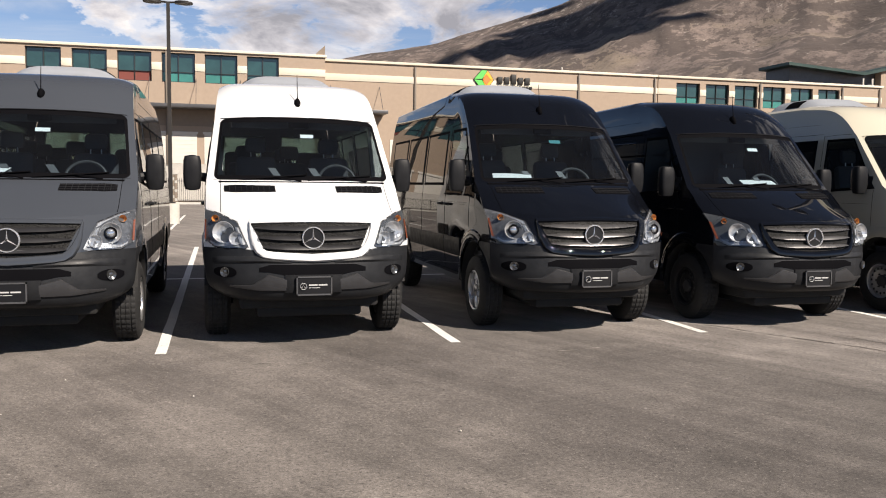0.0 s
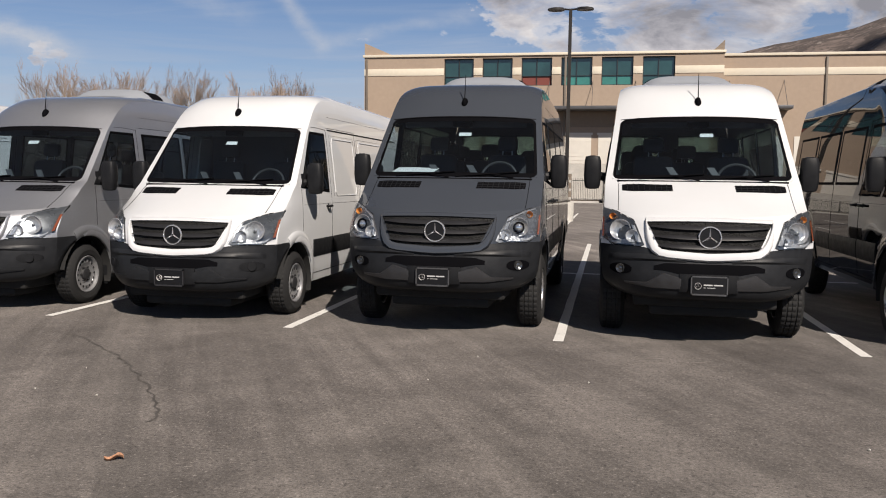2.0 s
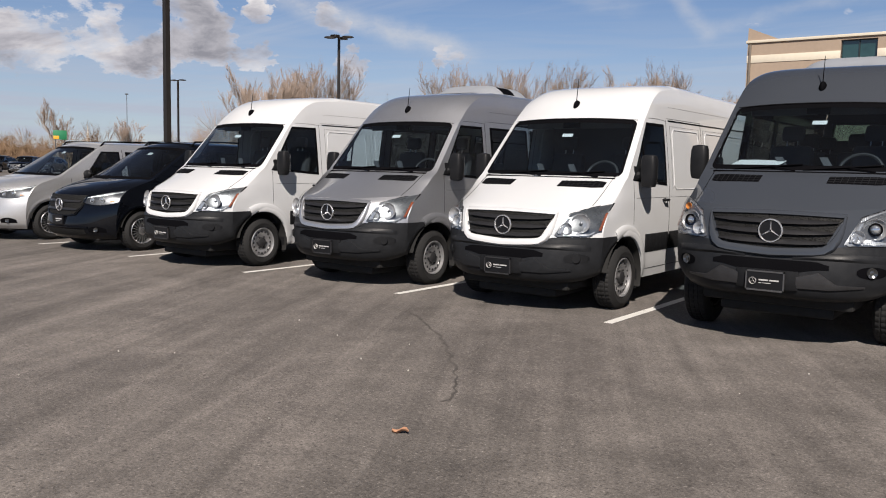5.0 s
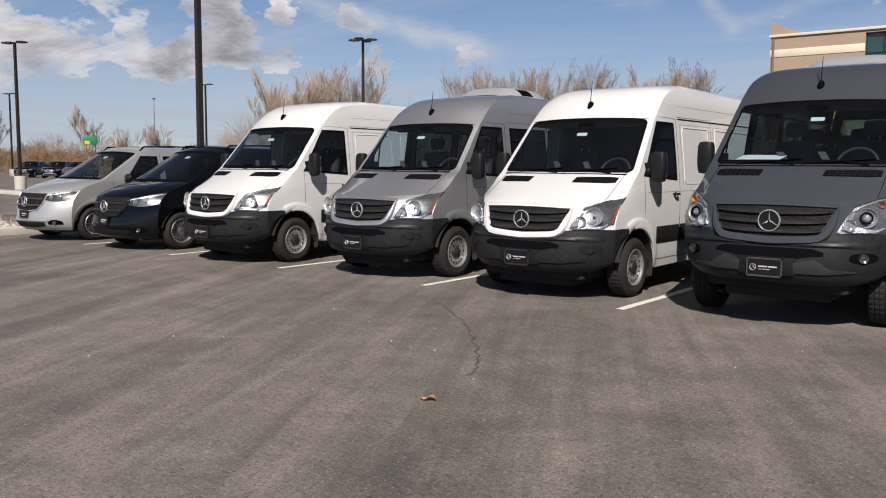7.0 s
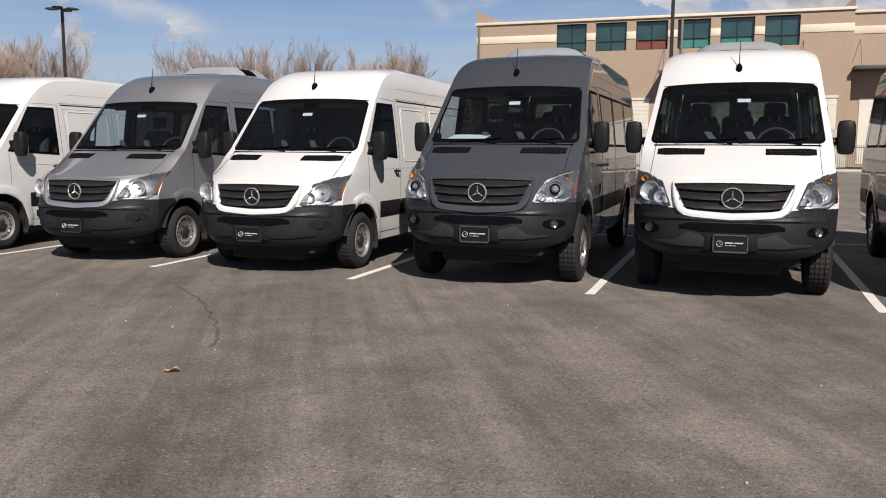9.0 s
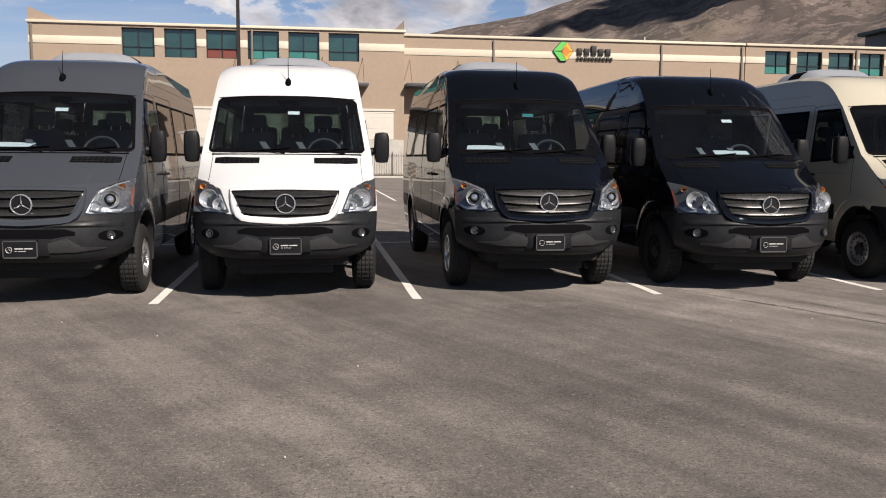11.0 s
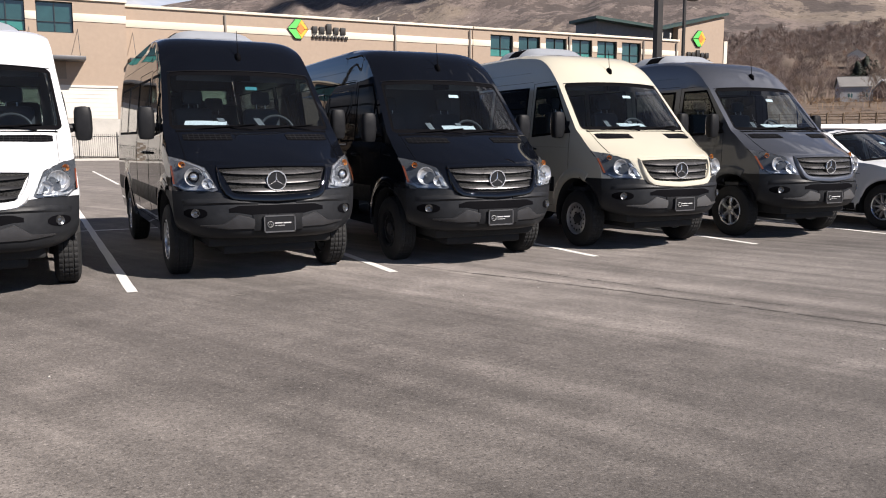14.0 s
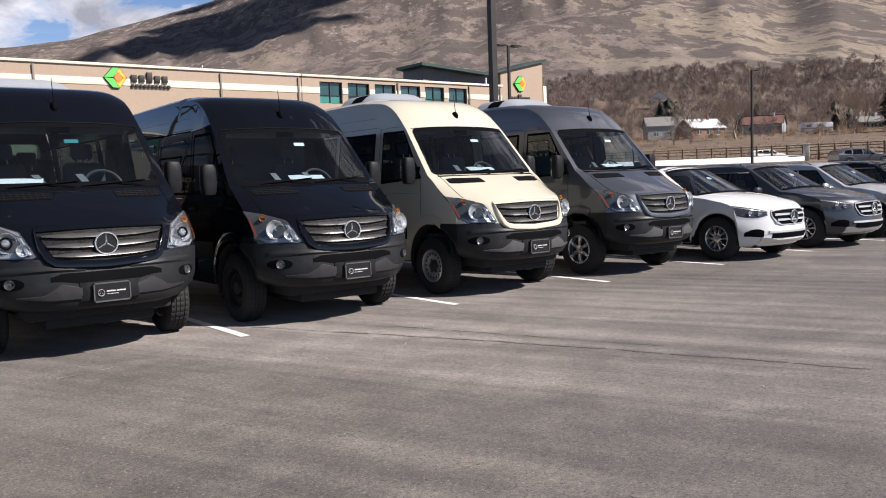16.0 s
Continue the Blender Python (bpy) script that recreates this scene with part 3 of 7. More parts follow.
class Shape:
    @staticmethod
    def bend(a, p, w):
        """How far a height has run from centre to edge: a power, or a quick rise that levels out."""
        return (1 - w) * a ** p + w * (1 - (1 - np.minimum(a / .68, 1)) ** 1.35)

    def __init__(self, front, bonnet, screen, roof, side, arches, sill, tail, glass_u=0.93, split=0):
        front, bonnet, screen, roof = [[(*r, 0) if len(r) == 7 else r for r in rows] for rows in (front, bonnet, screen, roof)]
        self.front_rows = catmull(front, 4)
        self.bonnet_rows = catmull(bonnet, 4)
        self.screen_rows = catmull(screen, 10) if len(screen) > 2 else np.array([np.array(screen[0]) + (np.array(screen[1]) - np.array(screen[0])) * k / 14 for k in range(15)])
        self.roof_rows = catmull(roof, [4] * (len(roof) - 2) + [44])
        self.i_bonnet = len(self.front_rows) - 1
        self.i_screen = self.i_bonnet + len(self.bonnet_rows) - 1
        self.i_roof = self.i_screen + len(self.screen_rows) - 1
        self.rows = np.vstack([self.front_rows, self.bonnet_rows[1:], self.screen_rows[1:], self.roof_rows[1:]])
        self.side_z, self.side_x = zip(*side)
        self.arches, self.sill, self.tail, self.glass_u, self.split = arches, sill, tail, glass_u, split
        edge = self.rows[self.i_bonnet:]
        self.ey, self.ex, self.ez = edge[:, 3], edge[:, 2], edge[:, 4]

    def at(self, row, u):
        yc, zc, xe, ye, ze, py, pz, w = row
        a = abs(u)
        return Vector((u * xe, yc + (ye - yc) * a ** py, zc + (ze - zc) * float(self.bend(a, pz, w))))

    def flank(self, z):
        return float(np.interp(z, self.side_z, self.side_x))

    def side(self, y, z):
        """The half width at a place on the flank behind the bonnet."""
        xe, ze = float(np.interp(y, self.ey, self.ex)), float(np.interp(y, self.ey, self.ez))
        return self.flank(z) + (xe - self.flank(ze)) * ease((z - ze + 0.3) / 0.3)

    def front(self, x, z, lo=0, hi=None):
        """How far back the nose or the windscreen lies at x and height z."""
        rows = self.rows[lo:hi or self.i_roof + 1]
        a = np.minimum(np.abs(x) / rows[:, 2], 1.15)
        zs = rows[:, 1] + (rows[:, 4] - rows[:, 1]) * self.bend(a, rows[:, 6], rows[:, 7])
        ys = rows[:, 0] + (rows[:, 3] - rows[:, 0]) * a ** rows[:, 5]
        order = np.argsort(zs)
        return float(np.interp(z, zs[order], ys[order]))

    def top(self, x, y):
        """The height of bonnet or roof at x, y."""
        rows = self.rows[self.i_bonnet:]
        a = np.minimum(np.abs(x) / rows[:, 2], 1.0)
        zs = rows[:, 1] + (rows[:, 4] - rows[:, 1]) * self.bend(a, rows[:, 6], rows[:, 7])
        ys = rows[:, 0] + (rows[:, 3] - rows[:, 0]) * a ** rows[:, 5]
        return float(np.interp(y, ys, zs))

    def arch(self, y):
        z = self.sill
        for yw, zw, r in self.arches:
            if abs(y - yw) < r:
                z = max(z, zw + math.sqrt(r * r - (y - yw) ** 2))
        return z

    def column(self, j):
        """Points of the flank below edge station j, on the right side, from sill to edge."""
        f = self.front_rows
        ib = self.i_bonnet
        row = self.rows[ib + j]
        ye6, ye10 = self.rows[ib][3], self.rows[self.i_screen][3]
        t = min(1.0, max(0.0, (row[3] - ye6) / (ye10 - ye6)))
        low, high = f[0][4], f[-1][4]
        zb = self.arch(row[3] - (1 - t) * (ye6 - f[0][3]))
        top_gap = (row[2] - self.flank(row[4])) - (1 - t) * (f[-1][2] - self.flank(high))
        out = []
        split = max(f[self.split][4], zb + .01) if self.split else zb
        for k in range(len(f)):
            if self.split and k <= self.split:
                z = zb + (split - zb) * (f[k][4] - low) / (f[self.split][4] - low)
            else:
                base = f[self.split][4] if self.split else low
                z = split + (row[4] - split) * (f[k][4] - base) / (high - base)
            y = row[3] - (1 - t) * (ye6 - f[k][3])
            if j == 0:
                z = f[k][4]
            x = self.flank(z) + (1 - t) * (f[k][2] - self.flank(f[k][4])) + top_gap * ease((z - row[4] + 0.3) / 0.3)
            for yw, zw, r in self.arches:
                d = math.hypot(y - yw, z - zw)
                if z > self.sill + 0.02 or d < r + 0.05:
                    x += 0.026 * math.exp(-((d - r - .03) / 0.07) ** 2) * (t if yw < 2 else 1)
            out.append(Vector((x, y, z)))
        return out


def cut_windows(bm, polys):
    """Openings through both flanks, each a convex polygon of (y, z)."""
    for poly in polys:
        c = Vector((0, sum(p[0] for p in poly) / len(poly), sum(p[1] for p in poly) / len(poly)))
        y0, y1 = min(p[0] for p in poly) - 0.12, max(p[0] for p in poly) + 0.12
        z0, z1 = min(p[1] for p in poly) - 0.12, max(p[1] for p in poly) + 0.12
        planes = []
        for (ya, za), (yb, zb) in zip(poly, poly[1:] + poly[:1]):
            nrm = Vector((0, zb - za, ya - yb)).normalized()
            p = Vector((0, ya, za))
            planes.append((p, nrm if (c - p).dot(nrm) > 0 else -nrm))
        for p, nrm in planes:
            faces = [f for f in bm.faces if abs(f.calc_center_median().x) > 0.45 and y0 < f.calc_center_median().y < y1 and z0 < f.calc_center_median().z < z1]
            geom = faces + list({e for f in faces for e in f.edges}) + list({v for f in faces for v in f.verts})
            bmesh.ops.bisect_plane(bm, geom=geom, dist=1e-5, plane_co=p, plane_no=nrm)
        gone = []
        for f in bm.faces:
            m = f.calc_center_median()
            if abs(m.x) > 0.45 and all((Vector((0, m.y, m.z)) - p).dot(nrm) > 0 for p, nrm in planes):
                gone.append(f)
        bmesh.ops.delete(bm, geom=gone, context="FACES")


def quad_grid(poly, n=9):
    """A bilinear grid over four (a, b) corners, with narrow cells at the rim."""
    s = [0, 0.05] + spread(0.12, 0.88, n) + [0.95, 1]
    (a0, b0), (a1, b1), (a2, b2), (a3, b3) = poly
    rows = []
    for u in s:
        rows.append([((a0 * (1 - u) + a1 * u) * (1 - v) + (a3 * (1 - u) + a2 * u) * v, (b0 * (1 - u) + b1 * u) * (1 - v) + (b3 * (1 - u) + b2 * u) * v) for v in s])
    return rows


def rim_pick(n):
    return lambda i, j: 1 if i in (0, n - 2) or j in (0, n - 2) else 0


WHEELS = {}


def wheel_meshes(kind, r, width=0.235, rim=0.215):
    """Tyre, rim and hub, turned round x; the outer face looks along +x."""
    key = (kind, r)
    if key in WHEELS:
        return WHEELS[key]
    h = width / 2
    prof = [(-h + .02, rim), (-h, rim + .02), (-h - .008, (r + rim) / 2), (-h + .01, r - .03), (-h + .03, r - .006), (-.055, r), (-.05, r - .009), (-.042, r - .009), (-.037, r), (-.004, r), (-.002, r - .009),
            (.002, r - .009), (.004, r), (.037, r), (.042, r - .009), (.05, r - .009), (.055, r), (h - .03, r - .006), (h - .01, r - .03), (h + .008, (r + rim) / 2), (h, rim + .02), (h - .02, rim)]
    steps = 126
    bm = bmesh.new()
    rows = []
    for k in range(steps):
        a = k * math.tau / steps
        row = []
        for i, (s, q) in enumerate(prof):
            if k % 3 == 2 and i in (4, 5, 8, 9, 12, 13, 16, 17):
                q -= 0.007
            row.append(bm.verts.new((s, q * math.cos(a), q * math.sin(a))))
        rows.append(row)
    for k in range(steps):
        for i in range(len(prof) - 1):
            bm.faces.new((rows[k][i], rows[k][i + 1], rows[(k + 1) % steps][i + 1], rows[(k + 1) % steps][i]))
    tyre = mesh_of(bm, "tyre", RUBBER, True, 30)
    bm = lathe([(h - .02, rim), (h - .008, rim + .004), (h - .002, rim - .004), (h - .012, rim - .016), (h - .05, rim - .024), (-h + .02, rim - .02), (-h + .02, rim)], 40)
    hub = bmesh.new()
    lathe([(h - .085, rim - .022), (h - .09, 0.05), (h - .09, 0.0)], 32, bm=hub)
    if kind in ("steel", "black"):
        lathe([(h - .055, rim - .022), (h - .035, rim * .80), (h - .028, rim * .66), (h - .045, rim * .50), (h - .05, rim * .30)], 40, bm=bm)
        for k in range(16):
            a = k * math.tau / 16
            lathe([(h - .0285, .0165), (h - .0285, 0.0)], 8, bm=hub, m=pose(0, math.cos(a) * rim * .735, math.sin(a) * rim * .735))
        lathe([(h - .046, .075), (h - .02, .068), (h - .012, .05), (h - .012, 0)], 20, bm=hub)
        for k in range(6):
            a = k * math.tau / 6
            lathe([(h - .046, .012), (h - .026, .011), (h - .026, 0)], 6, bm=hub, m=pose(0, math.cos(a) * .088, math.sin(a) * .088))
        mat = STEEL if kind == "steel" else PLASTIC
    else:
        count, wide, fork = {"six": (6, .055, 0), "multi": (20, .012, 0), "five": (5, .05, .022)}[kind]
        for k in range(count):
            for side in ((-fork, fork) if fork else (0,)):
                m = Matrix.Rotation(k * math.tau / count, 4, "X")
                w0, w1 = (wide * .8, wide * .55) if fork else (wide * .75, wide)
                g = [[m @ Vector((h - .030 + .016 * math.sin(math.pi * t), side * (1 + 1.6 * t) + (w0 * (1 - t) + w1 * t) * q * .5, .045 + (rim - .065) * t)) for q in (-1, -.6, .6, 1)] for t in spread(0, 1, 6)]
                for row in g:
                    row[0].x -= .014
                    row[3].x -= .014
                add_sheet(bm, g, (-.03, 0, 0))
        lathe([(h - .05, .07), (h - .022, .066), (h - .014, .05), (h - .012, 0)], 24, bm=bm)
        mat = ALLOY
    WHEELS[key] = (tyre, mesh_of(bm, "rim", mat, True, 35), mesh_of(hub, "hub", HUB, True, 35))
    return WHEELS[key]


def add_wheels(van, spots, kind, r, x, steer=0.0):
    tyre, rim, hub = wheel_meshes(kind, r)
    for y, turn in spots:
        for side in (1, -1):
            w = part("wheel", tyre, None, van, place=pose(side * x, y, r, 0, 0, (0 if side > 0 else 180) + turn * steer))
            part("rim", rim, None, w)
            part("hub", hub, None, w)


def emblem(bm, x, z, r, y, tilt=0.0):
    """A ring with a three-armed mark, facing -y."""
    m = pose(x, y, z, tilt)
    lathe([(-.012, r), (-.018, r * .96), (-.018, r * .90), (-.010, r * .86), (0, r * .88), (0, r)], 32, axis="y", bm=bm, m=m)
    for k in range(3):
        a = math.pi / 2 + k * math.tau / 3
        d, s = Vector((math.cos(a), 0, math.sin(a))), Vector((-math.sin(a), 0, math.cos(a)))
        tip, l, q, c = d * r * .9, s * r * .13, -s * r * .13, Vector((0, -.016, 0))
        pts = [m @ p for p in (tip + Vector((0, -.006, 0)), l, q, c + d * .01)]
        v = [bm.verts.new(p) for p in pts]
        bm.faces.new((v[0], v[1], v[3]))
        bm.faces.new((v[0], v[3], v[2]))
    return bm


def shell(van, shape, material, windows, rear_windows=True, bumper_top=None, hood_u=0.83):
    """Body, bonnet, bumper and wheel wells; returns nothing."""
    s = shape
    body, hood, bump = bmesh.new(), bmesh.new(), bmesh.new()
    pts = [[s.at(r, u) for u in US] for r in s.rows]
    gu = [j for j, u in enumerate(US[:-1]) if abs(u + US[j + 1]) / 2 < s.glass_u]
    hu = {j for j, u in enumerate(US[:-1]) if abs(u + US[j + 1]) / 2 < hood_u}
    gset = set(gu)
    ib = s.i_bonnet

    def is_bump(c, i):
        return bumper_top is not None and i < bumper_top and c.y < s.arches[0][0] - .12

    def centre(i, j):
        return (pts[i][j] + pts[i + 1][j + 1]) / 2
    add_grid(body, pts, skip=lambda i, j: (s.i_screen <= i < s.i_roof and j in gset) or (ib <= i < s.i_screen and j in hu) or (i < ib and is_bump(centre(i, j), i)))
    add_grid(hood, pts[ib:s.i_screen + 1], skip=lambda i, j: j not in hu)
    if bumper_top is not None:
        add_grid(bump, pts[:ib + 1], skip=lambda i, j: not is_bump(centre(i, j), i))
    cols = [s.column(j) for j in range(len(s.rows) - ib)]
    for sx in (1, -1):
        g = [[Vector((sx * p.x, p.y, p.z)) for p in c] for c in cols]
        mid = lambda i, j: (g[i][j] + g[i + 1][j + 1]) / 2
        add_grid(body, g, skip=lambda i, j: is_bump(mid(i, j), j))
        if bumper_top is not None:
            add_grid(bump, g[:40], skip=lambda i, j: not is_bump(mid(i, j), j))
    # tail: a grid across with openings for the two door windows
    last = [s.at(s.rows[-1], u) for u in US]
    up = s.sill - .30
    zs = [s.sill, .8, 1.1, 1.62 + up, 1.88 + up, 2.14 + up, float(s.rows[-1][4])]
    if s.tail < 1.5 * s.rows[-1][1] - 1.0 or s.rows[-1][1] < 2.2:
        zs = [s.sill, .6, .9, 1.05, float(s.rows[-1][4])]
    wide = [max(s.side(s.tail, z), .3) for z in zs]
    wide[-1] = s.rows[-1][2]
    g = [[Vector((u * w, s.tail, z)) for u in US] for z, w in zip(zs, wide)] + [last]
    hole = {(i, j) for i in (3, 4) for j, u in enumerate(US[:-1]) if .17 < abs(u + US[j + 1]) / 2 < .80} if rear_windows and len(zs) > 5 else set()
    add_grid(body, g, skip=lambda i, j: (i, j) in hole)
    if hole:
        for sx in (1, -1):
            part("rear_window", box(*sorted((sx * .13, sx * .77)), s.tail - .012, s.tail - .006, 1.60 + up, 2.16 + up), REARGLASS, van, "tinted rear door window", smooth=False)
    bmesh.ops.remove_doubles(body, verts=body.verts, dist=2e-4)
    bmesh.ops.remove_doubles(bump, verts=bump.verts, dist=2e-4)
    cut_windows(body, windows)
    part("body", body, material, van, sharp=32)
    part("bonnet", hood, material, van)
    if bumper_top is not None:
        part("bumper", bump, BUMPERGREY, van, "dark grey moulded plastic bumper", sharp=32)
    else:
        bump.free()
    # windscreen
    glass = [[s.at(r, u * s.glass_u) - Vector((0, -.004, 0)) for u in [-1, -.965] + spread(-.93, .93, 15) + [.965, 1]] for r in s.rows[s.i_screen:s.i_roof + 1]]
    n = len(glass) - 1
    bm = add_grid(bmesh.new(), glass, pick=lambda i, j: 1 if i in (0, n - 1) or j in (0, 17) else 0)
    part("windscreen", bm, [CLEAR, SEAM], van, "clear windscreen with a black printed rim", sharp=None)
    # painted fillets round off the screen's corners, and a thin strip lies along its upper edge
    lo_, hi_ = s.i_screen, s.i_roof
    def pane(u, v):
        q = lo_ + (hi_ - lo_) * v
        i = min(int(q), hi_ - 1)
        row = s.rows[i] + (s.rows[i + 1] - s.rows[i]) * (q - i)
        return s.at(row, u * s.glass_u) - Vector((0, .003, -.002))
    tall_ = max(.2, (Vector(pane(0, 1)) - Vector(pane(0, 0))).length)
    ru, rv = .075 / s.rows[lo_][2], .085 / tall_
    for su in (1, -1):
        for top in (0, 1):
            fillet = bmesh.new()
            c = [pane(su * 1.004, 1.0 if top else 0.0)]
            arc = []
            for a in spread(0, math.pi / 2, 7):
                u, v = 1.004 - ru + ru * math.sin(a), rv - rv * math.cos(a)
                arc.append(pane(su * u, 1 - v if top else v))
            vs = [fillet.verts.new(q) for q in c + arc]
            for a, b in zip(vs[1:], vs[2:]):
                fillet.faces.new((vs[0], a, b))
            part("screen_corner", fillet, material, van)
    part("screen_trim", tube([s.at(s.rows[hi_], u * s.glass_u) + Vector((0, -.002, .004)) for u in spread(-1, 1, 21)], .005, 6), PLATE, van)
    # wheel wells
    for yw, zw, r in s.arches:
        for sx in (1, -1):
            bm = bmesh.new()
            arc = [Vector((0, yw - (r - .004) * math.cos(a), zw + (r - .004) * math.sin(a))) for a in spread(.22, math.pi + .30, 17)]
            xo, xi = s.flank(zw + r * .5) + 0.004, .50
            add_grid(bm, [[Vector((sx * x, p.y, p.z)) for x in (xi, xo)] for p in arc])
            v = [bm.verts.new((sx * xi, p.y, p.z)) for p in arc]
            bm.faces.new(v)
            part("wheel_well", bm, UNDER, van, sharp=None)
    part("underbody", box(-.66, .66, .30, s.tail - .25, s.sill - .06, s.sill + .16, .03), UNDER, van)
    if bumper_top is not None:
        # added box that keeps skylight out and deepens the shadow under the nose
        part("under_nose_light_block", box(-.50, .50, .34, 1.75, s.sill - .15, s.sill - .05, .03), UNDER, van)


def side_windows(van, shape, polys, mats):
    """Panes in the openings, with a dark rubber rim, on both flanks."""
    for poly, mat in zip(polys, mats):
        cy, cz = sum(p[0] for p in poly) / 4, sum(p[1] for p in poly) / 4
        big = [(cy + (y - cy) * 1.0 + (.014 if y > cy else -.014), cz + (z - cz) + (.014 if z > cz else -.014)) for y, z in poly]
        g = quad_grid(big)
        n = len(g)
        for sx in (1, -1):
            pts = [[Vector((sx * (shape.side(y, z) + .003), y, z)) for y, z in row] for row in g]
            part("side_window", add_sheet(bmesh.new(), pts, (-sx * .006, 0, 0), pick=rim_pick(n)), [mat, SEAM], van)


def seam(bm, pts, wide=0.005):
    add_tube(bm, pts, wide, 4, cap=False)


HIGH_VAN_SIDE = [(.25, .93), (.45, .965), (.65, .982), (.9, .988), (1.2, .983), (1.45, .962), (1.7, .936), (2.0, .900), (2.2, .872), (2.35, .846), (2.5, .81), (2.56, .79), (2.75, .74)]


def high_van_shape(lift, length, wheelbase, r):
    def up(rows):
        return [(r[0], r[1] + lift, r[2], r[3], r[4] + lift, *r[5:]) for r in rows]
    front = up([(.15, .325, .90, .52, .42, 3.0, 7, 0), (.05, .362, .94, .48, .465, 3.2, 6, 0), (.0, .455, .965, .45, .545, 3.4, 4, .2), (.005, .585, .975, .44, .675, 3.4, 2, .8), (.035, .70, .980, .44, .825, 3.2, 2, 1),
                (.055, .80, .980, .45, .905, 3.0, 2, 1), (.075, .92, .978, .50, .99, 3.0, 2, .6), (.105, 1.03, .970, .57, 1.09, 3.0, 2.2, .2), (.16, 1.105, .962, .66, 1.165, 2.9, 2.2, 0)])
    bonnet = up([(.16, 1.105, .962, .66, 1.165, 2.9, 2.2), (.25, 1.155, .962, .74, 1.215, 2.7, 2.4), (.45, 1.255, .961, .84, 1.29, 2.5, 2.6), (.70, 1.37, .960, .95, 1.385, 2.4, 2.6), (.90, 1.455, .958, 1.05, 1.455, 2.3, 2.4)])
    screen = up([(.90, 1.455, .958, 1.05, 1.455, 2.3, 2.4), (1.455, 2.125, .875, 1.615, 2.097, 2.3, 2.4)])
    roof = up([(1.455, 2.125, .875, 1.615, 2.097, 2.3, 2.4), (1.69, 2.360, .852, 1.86, 2.322, 2.4, 4.2), (1.90, 2.485, .834, 2.06, 2.438, 2.4, 7.0), (2.15, 2.553, .820, 2.28, 2.500, 2.4, 9.0), (2.6, 2.597, .810, 2.68, 2.535, 2.2, 10), (3.1, 2.612, .806, 3.12, 2.548, 2, 10), (length, 2.588, .794, length, 2.518, 2, 10)])
    side = [(z + lift, x) for z, x in HIGH_VAN_SIDE]
    y1 = 1.005
    return Shape(front, bonnet, screen, roof, side, [(y1, .345 + lift, .465), (y1 + wheelbase, .345 + lift, .465)], .30 + lift, length, split=16)


